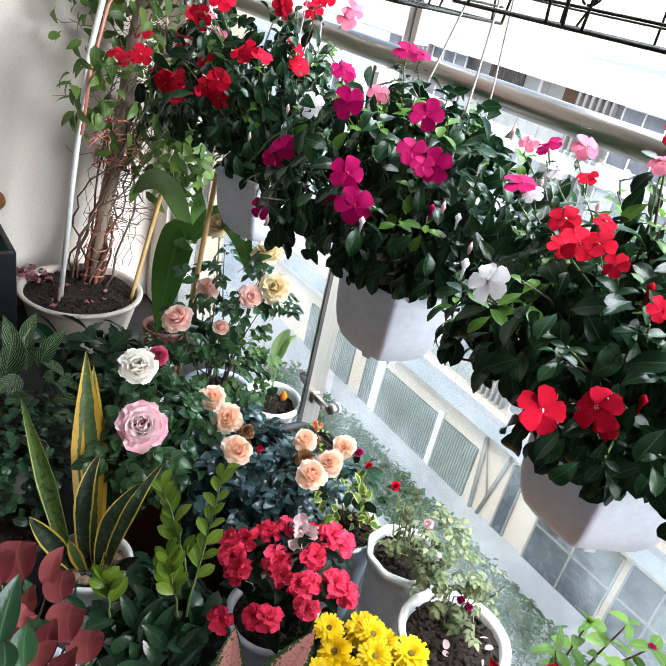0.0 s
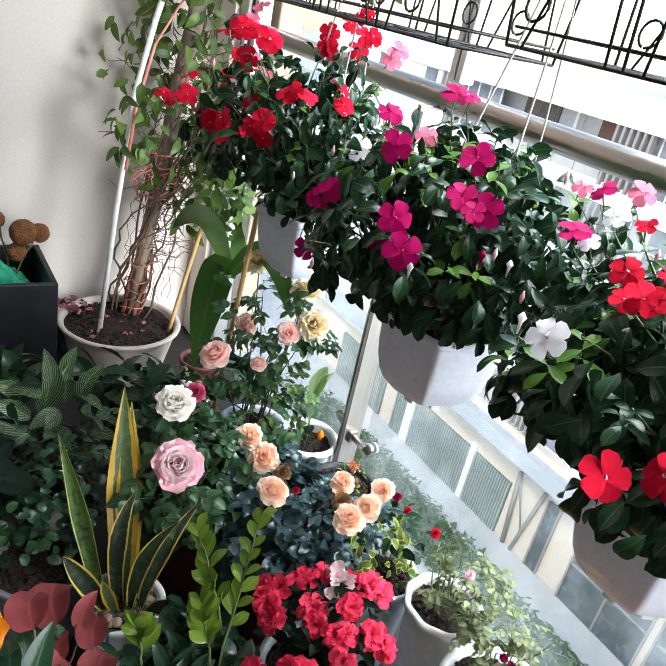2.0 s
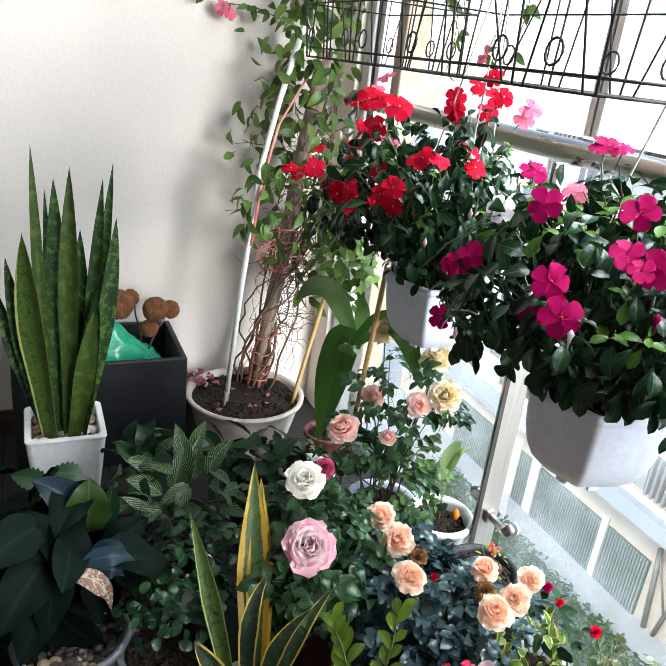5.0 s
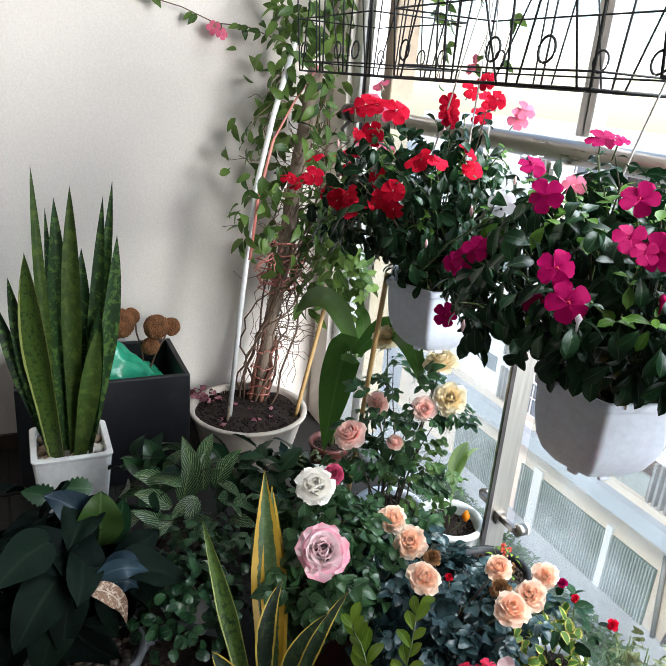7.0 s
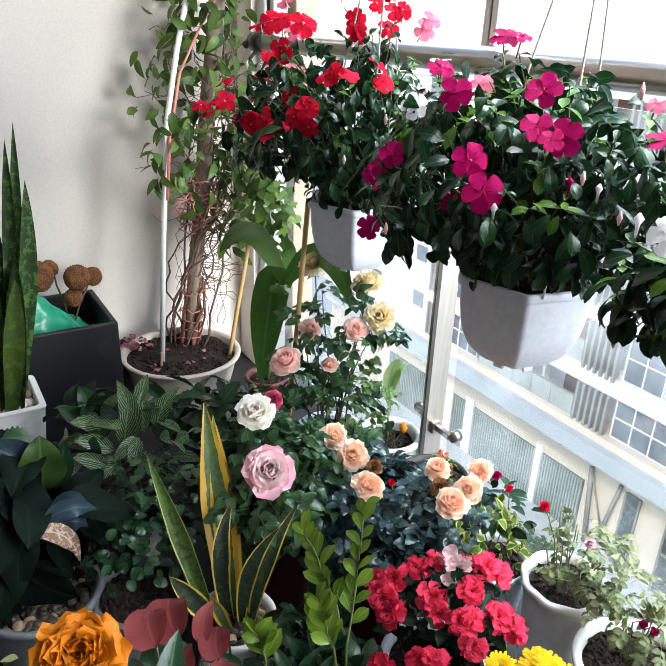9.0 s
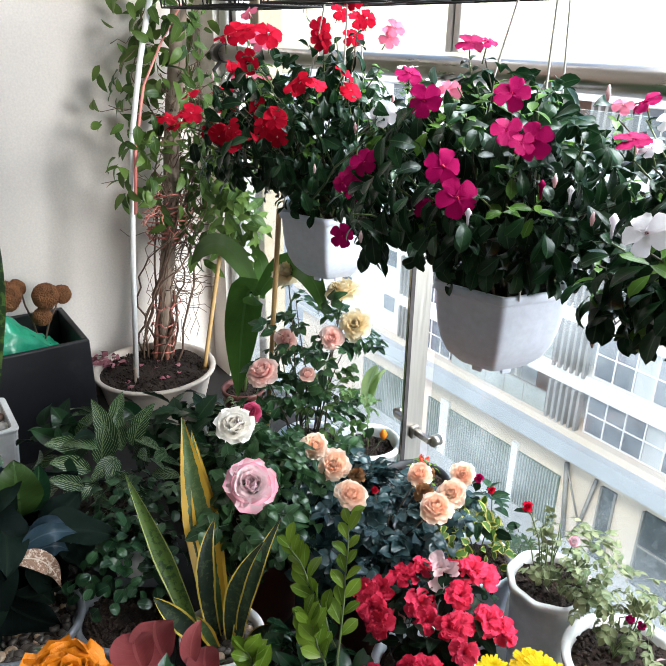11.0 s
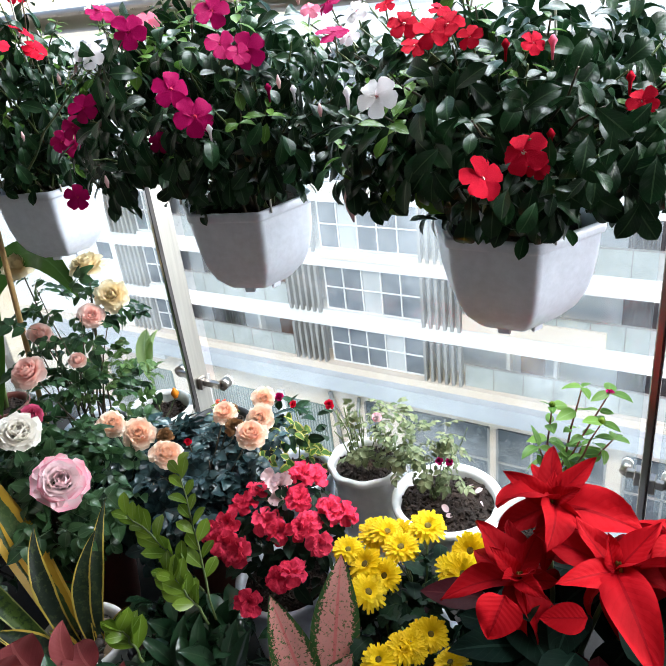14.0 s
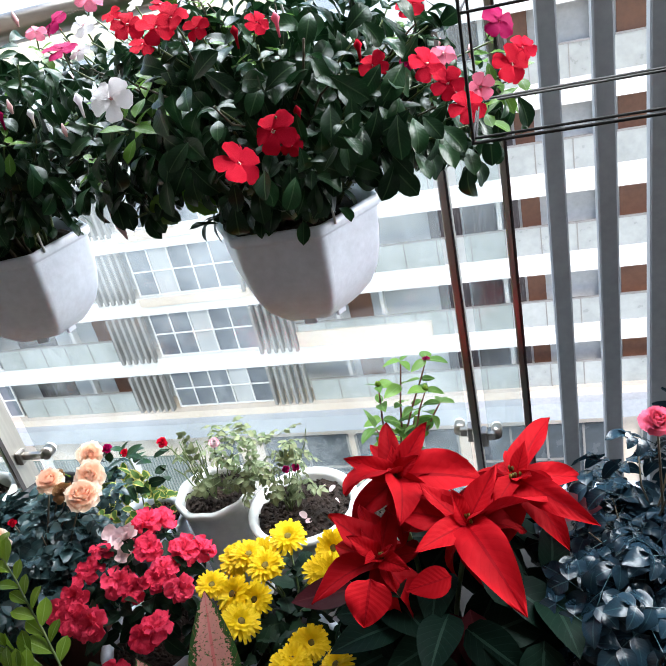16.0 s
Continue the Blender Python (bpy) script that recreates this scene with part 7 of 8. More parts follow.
def chrysanthemum():
    t = thing("chrysanthemum", (0.73, -0.40, FLOOR_Z), "yellow chrysanthemums with dark leaves in a plastic pot", "potted plant")
    round_pot(t, 0.08, 0.19, M_PLASTIC, 0.007, 0.74, label="white plastic pot", seed=15)
    rng = random.Random(18)
    pts = [(0.659, -0.318, 0.231), (0.693, -0.337, 0.225), (0.720, -0.283, 0.235), (0.615, -0.380, 0.228), (0.655, -0.393, 0.223), (0.691, -0.396, 0.216), (0.681, -0.437, 0.215), (0.791, -0.350, 0.229), (0.806, -0.308, 0.235), (0.810, -0.356, 0.231), (0.780, -0.519, 0.231), (0.793, -0.481, 0.227), (0.757, -0.550, 0.230), (0.851, -0.515, 0.234), (0.640, -0.322, 0.222), (0.793, -0.513, 0.229), (0.676, -0.306, 0.219), (0.821, -0.310, 0.227), (0.787, -0.509, 0.235), (0.808, -0.482, 0.233)]
    for i, p in enumerate(pts):
        nrm = (CAM_EYE - Vector(p)).normalized() * 0.55 + Vector((rng.gauss(0, 0.3), rng.gauss(0, 0.3) - 0.1, 0.7))
        b = bloom_parts(t, DAISY[i % 2], p, rng.uniform(0.052, 0.064) * (0.78 if i in (10, 11, 12, 13, 15, 18, 19) else 1.0), nrm, "yellow many-petalled bloom", rng, (0.73 + rng.uniform(-0.04, 0.04), -0.40 + rng.uniform(-0.04, 0.04), 0.07), M_STEM)
        v, f = tube_data([(0, 0, 0.0), (0, 0, 0.06), (0, 0, 0.085)], [0.11, 0.12, 0.05], 12)
        part("centre", mesh_from("centre", v, f, P_YCENTRE, [(0.5, 0.5)] * len(v)), None, b)
    bush(t, (0.74, -0.40, 0.13), (0.15, 0.13, 0.075), LEAF_MUM, 170, 67, (0.7, 1.1), -0.5, (0.6, 1.1), inner=60)


LEAF_MUM = leaf_set("leaf", L_DEEP, 3, L=0.048, W=0.03, shape="ovate", curl=0.7, fold=0.2, n=7, teeth=0.16)


def aglaonema():
    t = thing("aglaonema", (0.64, -0.53, FLOOR_Z), "pink-leaved plant with green-flecked edges in a white pot", "potted plant")
    round_pot(t, 0.07, 0.19, M_CERAMIC, 0.007, 0.74, label="white glazed pot", seed=16)
    rng = random.Random(6)
    up = (0.35, -0.75, 0.5)
    blade(t, (0.665, -0.545, 0.12), (0.634, -0.428, 0.272), 0.078, L_AGLA, up, "ovate", 0.25, fold=0.18, n=12, m=3, wave=0.01, label="pink leaf with a flecked green edge")
    blade(t, (0.64, -0.57, 0.10), (0.567, -0.538, 0.260), 0.07, L_AGLA, (0.45, -0.6, 0.5), "ovate", 0.35, fold=0.22, n=12, m=3, wave=0.012, label="pink leaf with a flecked green edge")
    blade(t, (0.66, -0.57, 0.09), (0.70, -0.53, 0.19), 0.06, L_AGLA, (0.2, -0.8, 0.6), "ovate", 0.4, fold=0.2, n=10, m=2)
    blade(t, (0.63, -0.56, 0.08), (0.57, -0.57, 0.16), 0.055, L_AGLA, (0.2, -0.6, 0.8), "ovate", 0.5, fold=0.2, n=10, m=2)
    bush(t, (0.63, -0.54, 0.10), (0.06, 0.05, 0.02), LEAF_DEEP, 10, 71, (0.5, 0.7), 0.0)


def poinsettia():
    t = thing("poinsettia", (0.985, -0.40, FLOOR_Z), "large red poinsettia with green lower leaves darkened for shade", "potted plant")
    round_pot(t, 0.085, 0.18, M_PLASTIC, 0.007, 0.74, label="white plastic pot", seed=17)
    rng = random.Random(4)
    base = t.matrix_basis.translation
    head_a = ((0.929, -0.300, 0.372), (((0.977, -0.242, 0.426), 0.34, 0.1), ((0.861, -0.315, 0.421), 0.36, 0.4), ((0.866, -0.368, 0.404), 0.55, 1.0), ((0.947, -0.395, 0.368), 0.5, 0.9), ((1.060, -0.303, 0.364), 0.50, 0.5), ((0.924, -0.269, 0.406), 0.4, 0.1), ((0.969, -0.304, 0.413), 0.45, 0.3), ((0.885, -0.250, 0.394), 0.4, 0.2)))
    head_b = ((1.031, -0.372, 0.345), (((0.970, -0.344, 0.396), 0.42, -0.2), ((1.076, -0.321, 0.404), 0.40, -0.1), ((1.140, -0.359, 0.379), 0.42, 0.3), ((1.106, -0.507, 0.326), 0.36, 0.9), ((0.971, -0.448, 0.372), 0.34, 0.4), ((0.918, -0.359, 0.363), 0.44, 0.3), ((1.051, -0.308, 0.360), 0.4, 0.0), ((1.110, -0.349, 0.309), 0.45, 0.5), ((1.018, -0.374, 0.411), 0.38, -0.3)))
    head_c = ((0.91, -0.41, 0.32), (((0.846, -0.392, 0.385), 0.5, 0.2), ((0.926, -0.354, 0.366), 0.45, -0.1), ((0.903, -0.455, 0.357), 0.34, 0.3), ((0.878, -0.427, 0.380), 0.36, 0.2), ((0.942, -0.440, 0.374), 0.3, -0.2), ((0.878, -0.346, 0.360), 0.5, 0.1), ((0.959, -0.444, 0.336), 0.4, 0.5)))
    head_d = ((1.10, -0.30, 0.365), (((1.117, -0.276, 0.410), 0.40, 0.1), ((1.200, -0.403, 0.371), 0.26, 0.4), ((1.123, -0.330, 0.390), 0.5, 0.0), ((1.074, -0.257, 0.356), 0.4, 0.2), ((1.166, -0.300, 0.333), 0.35, 0.5), ((1.069, -0.360, 0.359), 0.4, 0.6)))
    for hi, (p, bracts) in enumerate((head_a, head_b, head_c, head_d)):
        p = Vector(p)
        nrm = ((CAM_EYE - p).normalized() * 0.45 + Vector((0, 0, 0.9))).normalized()
        q = nrm.to_track_quat("Z", "Y").to_matrix()
        part("stem", tubes_mesh("stem", [(bend((rng.uniform(-0.03, 0.03), rng.uniform(-0.03, 0.03), 0.16), p - base, 5, 0, 0.004, rng), 0.004)], M_STEM, 7), None, t)
        for i, (tip, ratio, curl) in enumerate(bracts):
            d = Vector(tip) - p
            v, f, u = leaf_data(d.length * (1 + 0.05 * curl * curl), d.length * ratio * 1.12, "ovate", curl * 1.4, 0.45, 0.09, n=12, m=3, seed=i + hi * 10, start=curl * 0.7)
            part("bract", mesh_from("bract", v, f, L_POIN, u), None, t, "pointed red bract", aim(p - base, d, nrm + Vector((rng.gauss(0, 0.15), rng.gauss(0, 0.15), 0)), 1.0, rng.uniform(-0.45, 0.45)))
        for i in range(7):
            a = 6.283 * (i + rng.uniform(-0.3, 0.3)) / 7
            L = rng.uniform(0.06, 0.125)
            v, f, u = leaf_data(L, L * rng.uniform(0.34, 0.46), "ovate", rng.uniform(0.2, 1.2), 0.5, 0.09, n=10, m=3, seed=i + hi * 17)
            part("bract", mesh_from("bract", v, f, L_POIN, u), None, t, "pointed red bract", aim(p - base - nrm * 0.006, q @ Vector((math.cos(a), math.sin(a), rng.uniform(-0.45, 0.6))), nrm, 1.0, rng.uniform(-0.6, 0.6)))
        for i in range(6):
            o = q @ Vector((rng.uniform(-0.008, 0.008), rng.uniform(-0.008, 0.008), 0.008))
            part("cyathium", tubes_mesh("cyathium", [([Vector((0, 0, -0.004)), Vector((0, 0, 0.003)), Vector((0, 0, 0.007))], [0.0015, 0.0026, 0.0015])], P_YCENTRE, 7), None, t, "tiny yellow-brown flower", Matrix.Translation(p - base + o))
    a = Vector((0.913, -0.474, 0.351))
    b = Vector((0.910, -0.529, 0.330))
    v, f, u = leaf_data((b - a).length, 0.060, "ovate", 0.7, 0.3, 0.06, n=12, m=3)
    part("bract", mesh_from("bract", v, f, L_POIN, u), None, t, "rounded red bract", aim(a - base, b - a, (0.25, -0.7, 0.65)))
    a = Vector((1.012, -0.444, 0.325))
    b = Vector((0.960, -0.477, 0.333))
    v, f, u = leaf_data((b - a).length, 0.04, "ovate", 0.4, 0.1, 0.02, n=10, m=3)
    part("bract", mesh_from("bract", v, f, L_POIN, u), None, t, "pointed red bract", aim(a - base, b - a, (0.25, -0.7, 0.65)))
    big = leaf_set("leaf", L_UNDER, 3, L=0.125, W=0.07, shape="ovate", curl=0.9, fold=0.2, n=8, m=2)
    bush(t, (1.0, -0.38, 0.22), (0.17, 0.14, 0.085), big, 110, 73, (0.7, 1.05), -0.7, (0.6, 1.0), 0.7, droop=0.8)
    pur = leaf_set("leaf", L_POINDK, 2, L=0.10, W=0.05, shape="ovate", curl=0.6, fold=0.2, n=8, m=2)
    for p, d in (((0.87, -0.42, 0.27), (-0.9, -0.2, 0.05)), ((1.03, -0.45, 0.27), (0.1, -0.5, -0.7)), ((1.12, -0.33, 0.33), (0.9, 0.2, -0.05)), ((1.0, -0.44, 0.25), (0.3, -0.5, -0.8))):
        part("leaf", pur[0], None, t, "purple-green leaf", aim(Vector(p) - base, d, (0, -0.3, 1)))


def yellow_snake():
    t = thing("variegated_snake_plant", (0.245, -0.665, FLOOR_Z), "yellow-edged snake plant in a white pot with pebbles", "potted plant")
    round_pot(t, 0.07, 0.245, M_CERAMIC, 0.006, 0.78, label="white glazed pot", seed=18, soil=0.03)
    pebbles(t, 0.058, 0.226, [M_PEBBLE3, M_PEBBLE3, M_PEBBLE3, M_PEBBLE], 70, 6, 0.010)
    b = (0.235, -0.675, 0.115)
    up = (0.6, -0.7, 0.3)
    blade(t, (0.215, -0.66, 0.13), (-0.017, -0.61, 0.446), 0.066, L_SANSY, None, "sabre", -0.1, fold=0.3, n=16, m=3, wave=0.01, label="broad green leaf with wide yellow edges")
    blade(t, (0.21, -0.65, 0.13), (-0.005, -0.598, 0.415), 0.058, L_SANSY, None, "sabre", -0.1, fold=0.3, n=14, m=3, roll=0.35)
    blade(t, (0.225, -0.70, 0.12), (0.03, -0.744, 0.392), 0.038, L_SANSPALE, None, "sabre", -0.25, fold=0.4, n=14, m=2, roll=-0.3)
    arc_leaf(t, (0.225, -0.67, 0.12), (0.187, -0.684, 0.266), (0.156, -0.626, 0.324), 0.037, L_SANSD, wave=0.05)
    arc_leaf(t, (0.25, -0.65, 0.12), (0.230, -0.653, 0.235), (0.241, -0.571, 0.306), 0.033, L_SANSD, wave=0.05)
    arc_leaf(t, (0.26, -0.645, 0.12), (0.232, -0.607, 0.238), (0.219, -0.523, 0.325), 0.031, L_SANSD, wave=0.08)
    arc_leaf(t, (0.262, -0.645, 0.12), (0.216, -0.612, 0.236), (0.220, -0.547, 0.295), 0.020, L_SANSY, wave=0.1)
    arc_leaf(t, (0.225, -0.69, 0.12), (0.208, -0.740, 0.197), (0.169, -0.759, 0.216), 0.034, L_SANSD, wave=0.05)
    blade(t, (0.24, -0.69, 0.12), (0.21, -0.77, 0.255), 0.036, L_SANSD, None, "sword", 0.2, fold=0.5, n=12)
    blade(t, (0.255, -0.68, 0.12), (0.245, -0.71, 0.21), 0.024, L_SANSY, None, "sword", 0.0, fold=0.5, n=10)
    blade(t, (0.27, -0.63, 0.12), (0.31, -0.60, 0.185), 0.026, L_SANSD, None, "sword", 0.3, fold=0.5, n=10)


def left_bed():
    # dark large-leaved plant
    t = thing("dark_leaf_plant", (0.02, -0.955, FLOOR_Z), "dark large-leaved plant in a shade-grey pot filled with pebbles", "potted plant")
    round_pot(t, 0.10, 0.25, M_SHADEDPOT, 0.008, 0.74, label="whitish plastic pot coloured grey for the shade", seed=19, soil=0.03)
    pebbles(t, 0.088, 0.225, [M_PEBBLE3, M_PEBBLE3, M_PEBBLE3, M_PEBBLE3, M_PEBBLE], 120, 8, 0.011)
    bigd = leaf_set("leaf", L_SHADED, 3, L=0.135, W=0.078, shape="ovate", curl=1.4, fold=0.28, wave=0.09, n=10, m=3)
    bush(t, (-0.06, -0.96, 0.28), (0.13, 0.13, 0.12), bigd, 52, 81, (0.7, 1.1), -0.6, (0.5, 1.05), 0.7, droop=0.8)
    rng = random.Random(22)
    base = t.matrix_basis.translation
    arc_leaf(t, (-0.060, -0.916, 0.319), (-0.040, -0.946, 0.419), (-0.060, -1.010, 0.435), 0.072, L_SLATE, shape="ovate", wave=0.1, label="slate-dark broad leaf")
    arc_leaf(t, (-0.050, -0.917, 0.316), (-0.020, -0.918, 0.402), (-0.040, -0.912, 0.439), 0.085, L_OLIVE, shape="ovate", wave=0.06, label="glossy olive-green broad leaf")
    arc_leaf(t, (-0.060, -0.912, 0.318), (-0.050, -0.874, 0.356), (-0.050, -0.873, 0.410), 0.055, L_MID, shape="ovate", label="mid-green leaf")
    for a, b in (((-0.160, -0.984, 0.361), (-0.160, -1.047, 0.387)), ((-0.160, -0.917, 0.369), (-0.160, -0.983, 0.385))):
        v, f, u = leaf_data((Vector(b) - Vector(a)).length, 0.042, "ovate", 0.3, 0.2, n=15, m=2, teeth=0.14)
        part("leaf", mesh_from("leaf", v, f, L_MID, u), None, t, "scalloped green leaf", aim(Vector(a) - base, Vector(b) - Vector(a), (0.7, -0.3, 0.6)))
    for a, m_, b in (((0.050, -0.931, 0.322), (0.070, -0.892, 0.361), (0.050, -0.844, 0.313)), ((0.050, -0.924, 0.301), (0.070, -0.885, 0.331), (0.060, -0.865, 0.290)), ((0.040, -0.919, 0.322), (0.050, -0.887, 0.363), (0.040, -0.860, 0.332))):
        arc_leaf(t, a, m_, b, 0.036, L_SLATE, shape="ovate", wave=0.14, label="slate-blue wrinkled leaf")
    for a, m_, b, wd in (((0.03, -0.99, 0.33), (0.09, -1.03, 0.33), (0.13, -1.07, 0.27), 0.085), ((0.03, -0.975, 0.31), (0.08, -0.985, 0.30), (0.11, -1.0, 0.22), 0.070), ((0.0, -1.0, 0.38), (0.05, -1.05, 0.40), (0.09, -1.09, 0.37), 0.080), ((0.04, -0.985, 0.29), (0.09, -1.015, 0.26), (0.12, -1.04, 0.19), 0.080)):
        arc_leaf(t, a, m_, b, wd, L_SHADED, shape="ovate", wave=0.05, hollow=0.3, label="dark broad leaf, deepened for shade, with a pale midrib", n=12)
    arc_leaf(t, (0.060, -0.953, 0.309), (0.090, -0.898, 0.330), (0.070, -0.888, 0.226), 0.034, L_DRY, shape="ovate", wave=0.16, label="dried brown leaf with white veins")
    # striped leaves
    t = thing("striped_plant", (-0.30, -0.70, FLOOR_Z), "bushy plant with white-striped green leaves", "potted plant")
    round_pot(t, 0.085, 0.22, M_BLACKPOT, 0.007, 0.74, label="black plastic pot", seed=20)
    bush(t, (-0.33, -0.69, 0.21), (0.15, 0.14, 0.11), LEAF_STRIPE, 34, 85, (0.7, 1.0), -0.3, (0.5, 1.0), 0.6, droop=0.3)
    for a, m_, b, wd in (((-0.289, -0.690, 0.222), (-0.291, -0.682, 0.305), (-0.348, -0.700, 0.355), 0.048), ((-0.281, -0.663, 0.238), (-0.295, -0.663, 0.299), (-0.321, -0.645, 0.330), 0.034), ((-0.278, -0.637, 0.245), (-0.277, -0.623, 0.306), (-0.281, -0.573, 0.339), 0.040), ((-0.294, -0.734, 0.252), (-0.304, -0.778, 0.294), (-0.310, -0.819, 0.293), 0.042), ((-0.255, -0.742, 0.226), (-0.266, -0.787, 0.269), (-0.271, -0.822, 0.267), 0.040), ((-0.225, -0.766, 0.212), (-0.231, -0.805, 0.248), (-0.236, -0.835, 0.248), 0.038), ((-0.262, -0.716, 0.227), (-0.265, -0.708, 0.291), (-0.289, -0.689, 0.319), 0.044)):
        arc_leaf(t, a, m_, b, wd, L_STRIPE, shape="ovate", wave=0.02, hollow=0.35, label="white-striped leaf")
    for a, m_, b, wd in (((-0.350, -0.756, 0.259), (-0.359, -0.761, 0.313), (-0.388, -0.780, 0.339), 0.052), ((-0.350, -0.763, 0.257), (-0.347, -0.799, 0.282), (-0.376, -0.833, 0.303), 0.046), ((-0.348, -0.599, 0.256), (-0.353, -0.605, 0.302), (-0.377, -0.639, 0.308), 0.046)):
        arc_leaf(t, a, m_, b, wd, L_MID, shape="ovate", wave=0.02, hollow=0.35, label="plain blue-green leaf")
    bush(t, (-0.36, -0.75, 0.24), (0.10, 0.10, 0.06), LEAF_DEEP + LEAF_MIDS, 26, 86, (0.7, 1.0), -0.2)
    # toothed plant by the bowl
    t = thing("fern_like_plant", (-0.42, -0.46, FLOOR_Z), "low plant with toothed dark green leaves", "potted plant")
    round_pot(t, 0.075, 0.20, M_BLACKPOT, 0.006, 0.74, label="black plastic pot", seed=24)
    tl = leaf_set("leaf", L_MID, 3, L=0.09, W=0.045, shape="ovate", curl=0.8, fold=0.25, n=9, teeth=0.14)
    bush(t, (-0.42, -0.46, 0.15), (0.15, 0.13, 0.09), tl, 70, 87, (0.7, 1.05), -0.4, (0.5, 1.05), inner=20)
    t = thing("jade_plant", (-0.46, -0.30, FLOOR_Z), "small round-leaved succulent in a white pot", "potted plant")
    round_pot(t, 0.075, 0.20, M_CERAMIC, 0.007, 0.74, label="white glazed pot", seed=25)
    bush(t, (-0.46, -0.30, 0.12), (0.07, 0.07, 0.05), LEAF_TINY, 60, 88, (0.8, 1.2), -0.1)
    # round-leaved plant
    t = thing("mint_plant", (0.085, -0.785, FLOOR_Z), "dense round-leaved green plant in a shade-grey pot", "potted plant")
    round_pot(t, 0.09, 0.23, M_SHADEDPOT, 0.008, 0.74, label="whitish plastic pot coloured grey for the shade", seed=21)
    bush(t, (0.03, -0.77, 0.20), (0.13, 0.115, 0.095), LEAF_ROUND, 150, 89, (0.6, 0.95), -0.2, (0.5, 1.05), inner=90, up_mix=1.0)
    bush(t, (-0.08, -0.72, 0.23), (0.10, 0.09, 0.08), LEAF_ROUND, 90, 90, (0.55, 0.85), -0.4, (0.5, 1.05), up_mix=1.0)
    t = thing("small_pot", (-0.03, -0.725, FLOOR_Z), "small white pot half hidden in the leaves", "pot")
    round_pot(t, 0.045, 0.31, M_CERAMIC, 0.005, 0.8, label="small white pot", seed=26, soil=0.012)
    # low dark green filling plants between the pots
    t = thing("glossy_shrub", (0.35, -0.56, FLOOR_Z), "glossy dark green shrub with lance-shaped leaves", "potted plant")
    round_pot(t, 0.08, 0.2, M_BLACKPOT, 0.006, 0.74, label="black plastic pot", seed=27)
    bush(t, (0.42, -0.59, 0.13), (0.11, 0.10, 0.07), LEAF_LANCE, 95, 91, (0.7, 1.25), -0.5, (0.5, 1.05), inner=40)
    base = t.matrix_basis.translation
    rng = random.Random(31)
    for a, b in (((0.493, -0.587, 0.223), (0.398, -0.502, 0.428)), ((0.466, -0.574, 0.260), (0.364, -0.594, 0.395)), ((0.492, -0.603, 0.230), (0.441, -0.610, 0.319)), ((0.454, -0.702, 0.236), (0.438, -0.712, 0.310))):
        line = bend(Vector(a) - base, Vector(b) - base, 9, -0.015, 0.002, rng)
        part("shoot", tubes_mesh("shoot", [(line, [0.0022 - 0.00012 * k for k in range(10)])], M_STEM, 6), None, t, "bright green shoot")
        ax = (line[-1] - line[0]).normalized()
        sd = ax.cross(Vector((0.5, -0.7, 0.4))).normalized()
        nn = sd.cross(ax)
        for k in range(15):
            q = 2.2 + 6.8 * k / 14
            p = line[int(min(q, 8))].lerp(line[int(min(q, 8)) + 1], min(1.0, q - int(min(q, 8))))
            sg = -1 if k % 2 else 1
            dr = sd * sg + nn * rng.gauss(0, 0.45)
            part("leaf", LEAF_BRIGHT[rng.randrange(3)], None, t, m=aim(p, dr * rng.uniform(0.3, 0.7) + ax * rng.uniform(0.7, 1.1), nn * 0.8 - dr * 0.4 + Vector((rng.gauss(0, 0.4), rng.gauss(0, 0.4), 0.2)), (1.3 - 0.025 * k) * rng.uniform(0.8, 1.15)))
    # dark upright lance leaves round the foot of the shoots
    for k in range(22):
        a1 = rng.uniform(0, 6.28)
        p = Vector((0.47 + rng.uniform(-0.03, 0.05), -0.61 + rng.uniform(-0.05, 0.05), 0.13 + rng.uniform(-0.02, 0.05)))
        tip = p + Vector((math.cos(a1) * rng.uniform(0.02, 0.06), math.sin(a1) * rng.uniform(0.02, 0.06), rng.uniform(0.03, 0.085)))
        arc_leaf(t, p, (p + tip) / 2 + Vector((0, 0, 0.014)), tip, rng.uniform(0.022, 0.03), L_GLOSS, shape="lance", hollow=0.35, label="dark glossy lance leaf", n=8)
    # salmon leaves and the orange bloom
    t = thing("salmon_leaf_plant", (0.47, -0.84, FLOOR_Z), "plant with broad salmon leaves, reddened and darkened for shade", "potted plant")
    round_pot(t, 0.08, 0.26, M_PLASTIC, 0.007, 0.74, label="white plastic pot", seed=28)
    base = t.matrix_basis.translation
    foot = Vector((0.47, -0.84, 0.14)) - base
    for a, b, wd in (((0.421, -0.822, 0.338), (0.365, -0.815, 0.362), 0.068), ((0.416, -0.852, 0.337), (0.365, -0.845, 0.357), 0.062), ((0.437, -0.793, 0.330), (0.403, -0.762, 0.367), 0.030), ((0.464, -0.780, 0.323), (0.422, -0.765, 0.335), 0.046), ((0.469, -0.826, 0.323), (0.430, -0.818, 0.330), 0.050), ((0.523, -0.782, 0.304), (0.468, -0.765, 0.311), 0.058), ((0.545, -0.819, 0.305), (0.491, -0.795, 0.324), 0.040), ((0.488, -0.839, 0.318), (0.460, -0.828, 0.330), 0.046), ((0.553, -0.832, 0.309), (0.500, -0.813, 0.314), 0.056), ((0.547, -0.763, 0.279), (0.503, -0.748, 0.288), 0.054), ((0.534, -0.864, 0.318), (0.487, -0.859, 0.328), 0.06), ((0.574, -0.808, 0.300), (0.537, -0.787, 0.305), 0.06)):
        a, b = Vector(a), Vector(b)
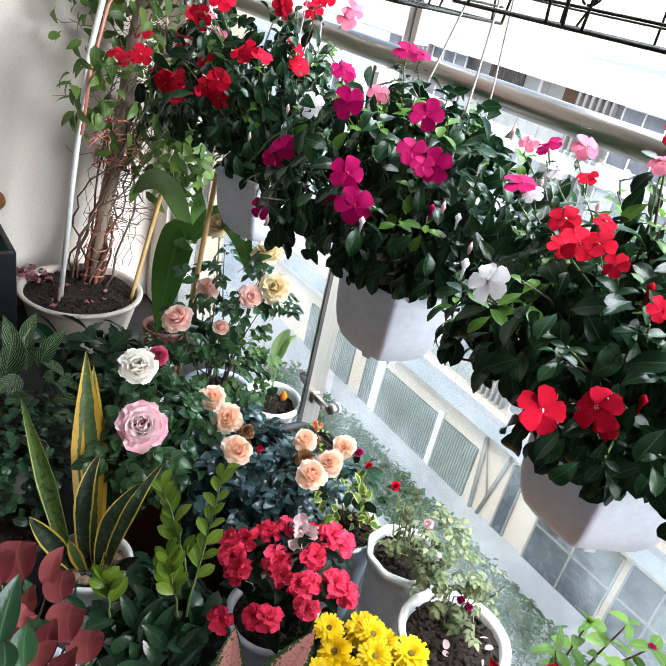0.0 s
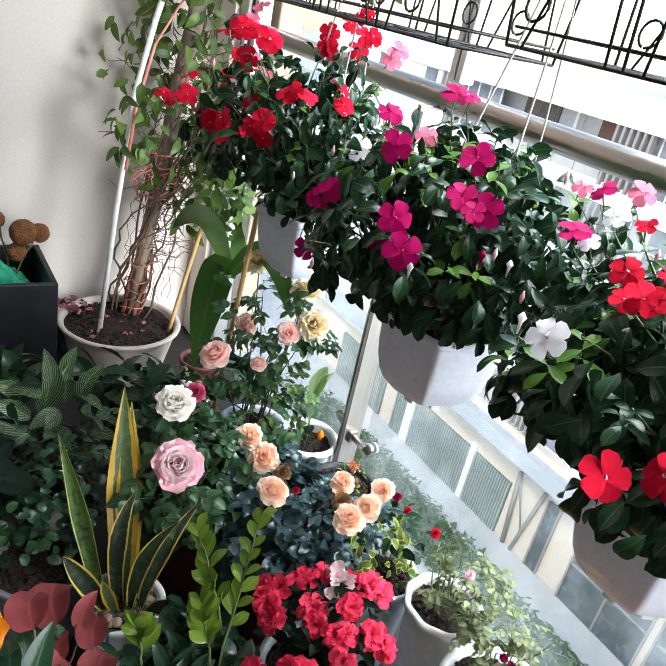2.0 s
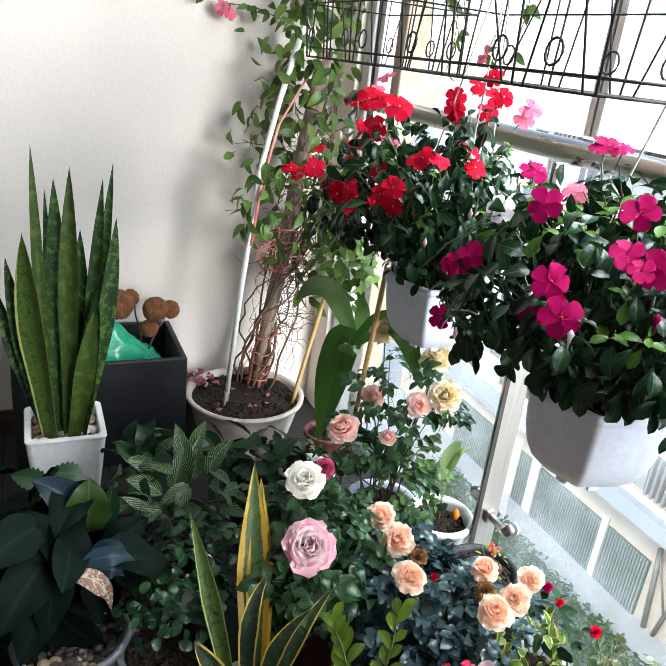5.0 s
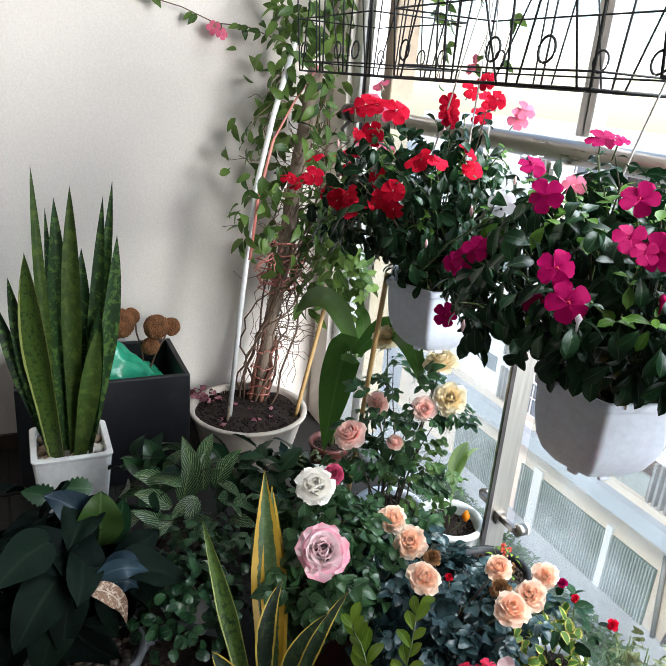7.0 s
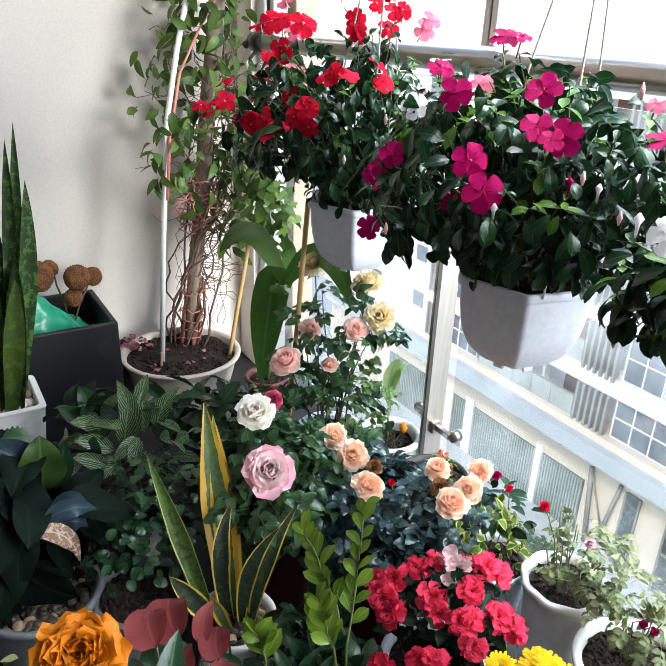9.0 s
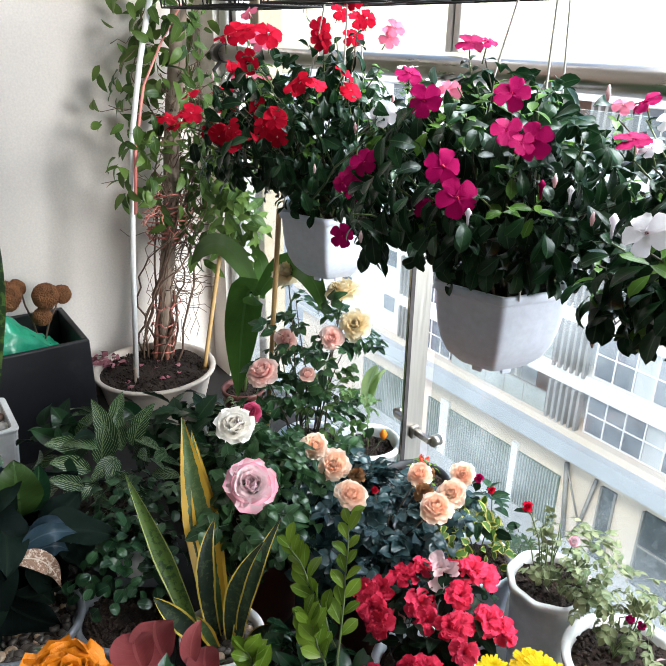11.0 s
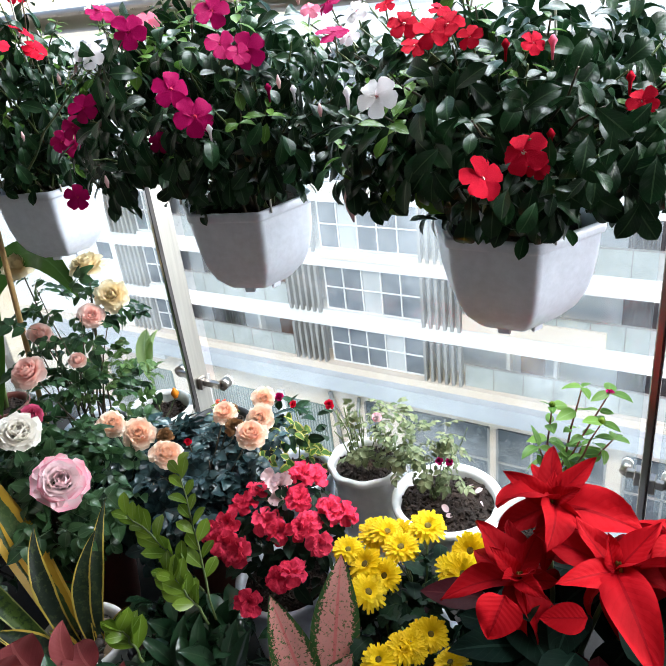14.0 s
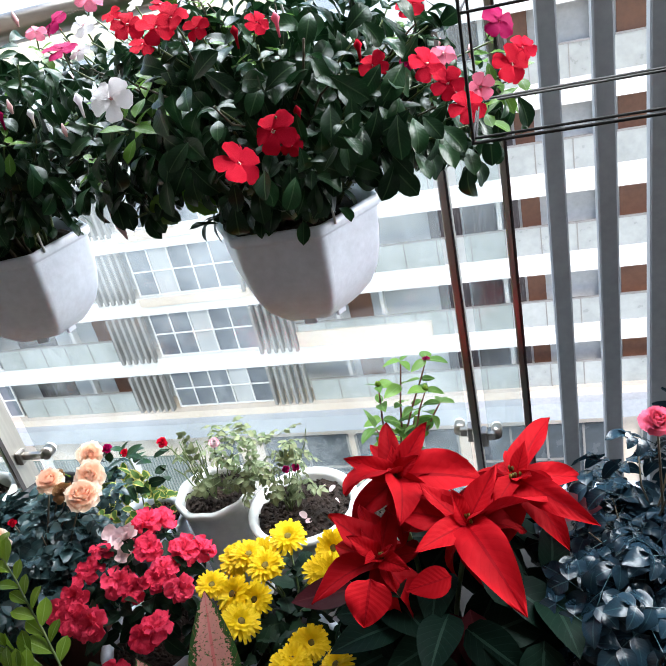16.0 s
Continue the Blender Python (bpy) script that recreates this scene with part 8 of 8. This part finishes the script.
        mid = (a + b) / 2 + Vector((rng.uniform(-0.01, 0.01), -0.012, 0.01))
        arc_leaf(t, a, mid, b, wd, L_SALMON, (0.6 + rng.gauss(0, 0.25), -0.5 + rng.gauss(0, 0.25), 0.6), "round" if wd > 0.042 else "ovate", 0.03, 0.35, "rounded salmon leaf in a shade-darkened red", 14)
        part("stem", tubes_mesh("stem", [(bend(foot + Vector((rng.uniform(-0.03, 0.03), rng.uniform(-0.03, 0.03), 0)), a - base, 5, 0, 0.003, rng), 0.0018)], M_DARKSTEM, 5), None, t)
    bush(t, (0.47, -0.84, 0.24), (0.12, 0.11, 0.08), LEAF_MIDS, 60, 93, (0.9, 1.3), -0.3)
    for a, m_, b, wd in (((0.579, -0.886, 0.419), (0.548, -0.873, 0.446), (0.510, -0.847, 0.456), 0.034), ((0.607, -0.863, 0.402), (0.584, -0.861, 0.419), (0.558, -0.848, 0.416), 0.034), ((0.615, -0.887, 0.418), (0.601, -0.881, 0.429), (0.575, -0.880, 0.423), 0.03)):
        arc_leaf(t, a, m_, b, wd, L_MID, shape="ovate", label="upright green leaf")
    t = thing("orange_rose", (0.44, -0.97, FLOOR_Z), "plant with one large frilled orange bloom", "potted plant")
    round_pot(t, 0.08, 0.26, M_PLASTIC, 0.007, 0.74, label="white plastic pot", seed=29)
    bloom_parts(t, ROSE_ORANGE[0], (0.390, -0.948, 0.346), 0.118, (0.5, -0.1, 0.8), "frilled orange bloom", rng, (0.44, -0.97, 0.15), M_STEM, thick=0.003)
    bush(t, (0.42, -0.98, 0.27), (0.13, 0.11, 0.09), LEAF_MIDS + LEAF_TINY, 70, 95, (0.8, 1.3), -0.3)
    t = thing("shade_plant", (-0.10, -1.12, FLOOR_Z), "leafy plant whose leaf colour carries the shade of the bed", "potted plant")
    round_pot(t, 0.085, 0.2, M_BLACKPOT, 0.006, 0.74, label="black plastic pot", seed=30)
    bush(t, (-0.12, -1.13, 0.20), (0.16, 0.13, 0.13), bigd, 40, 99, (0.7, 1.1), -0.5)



def outside_vine():
    t = thing("flowering_creeper", (-0.80, 0.26, FLOOR_Z), "thin creeper with pink blooms hanging outside the window", "creeper")
    rng = random.Random(44)
    base = t.matrix_basis.translation
    ends = []
    for i in range(9):
        a = Vector((-0.95 + 0.09 * i, 0.22 + rng.uniform(-0.03, 0.05), CEIL_Z))
        b = Vector((-0.98 + 0.09 * i + rng.uniform(-0.05, 0.05), 0.22 + rng.uniform(-0.03, 0.05), rng.uniform(1.12, 1.5) + 0.03 * i))
        line = bend(a - base, b - base, 12, 0.0, 0.03, rng)
        part("vine_stem", tubes_mesh("vine_stem", [(line, 0.0016)], M_BARK, 5), None, t)
        ends.append(line)
        for k in range(12):
            p = line[rng.randrange(5, 13)]
            part("leaf", LEAF_VINE[rng.randrange(4)], None, t, m=aim(p, (rng.gauss(0, 1), rng.gauss(0, 0.5), rng.uniform(-1.2, 0.2)), (rng.gauss(0, 0.5), -1, 0.5), rng.uniform(0.6, 1.15)))
    for i, k in ((1, 9), (3, 12), (5, 10), (4, 8), (6, 12)):
        for j in range(3):
            put_flower(t, base + ends[i][k] + Vector((rng.uniform(-0.02, 0.02), -0.01, rng.uniform(-0.025, 0.025))), 0.034, "p", (rng.uniform(-0.2, 0.8), -0.9, rng.uniform(-0.2, 0.5)), rng)


black_planter()
outside_vine()
snake_plant()
bowl_with_vine()
strap_plant()
roses()
glass_side_pots()
azalea()
chrysanthemum()
aglaonema()
poinsettia()
yellow_snake()
left_bed()
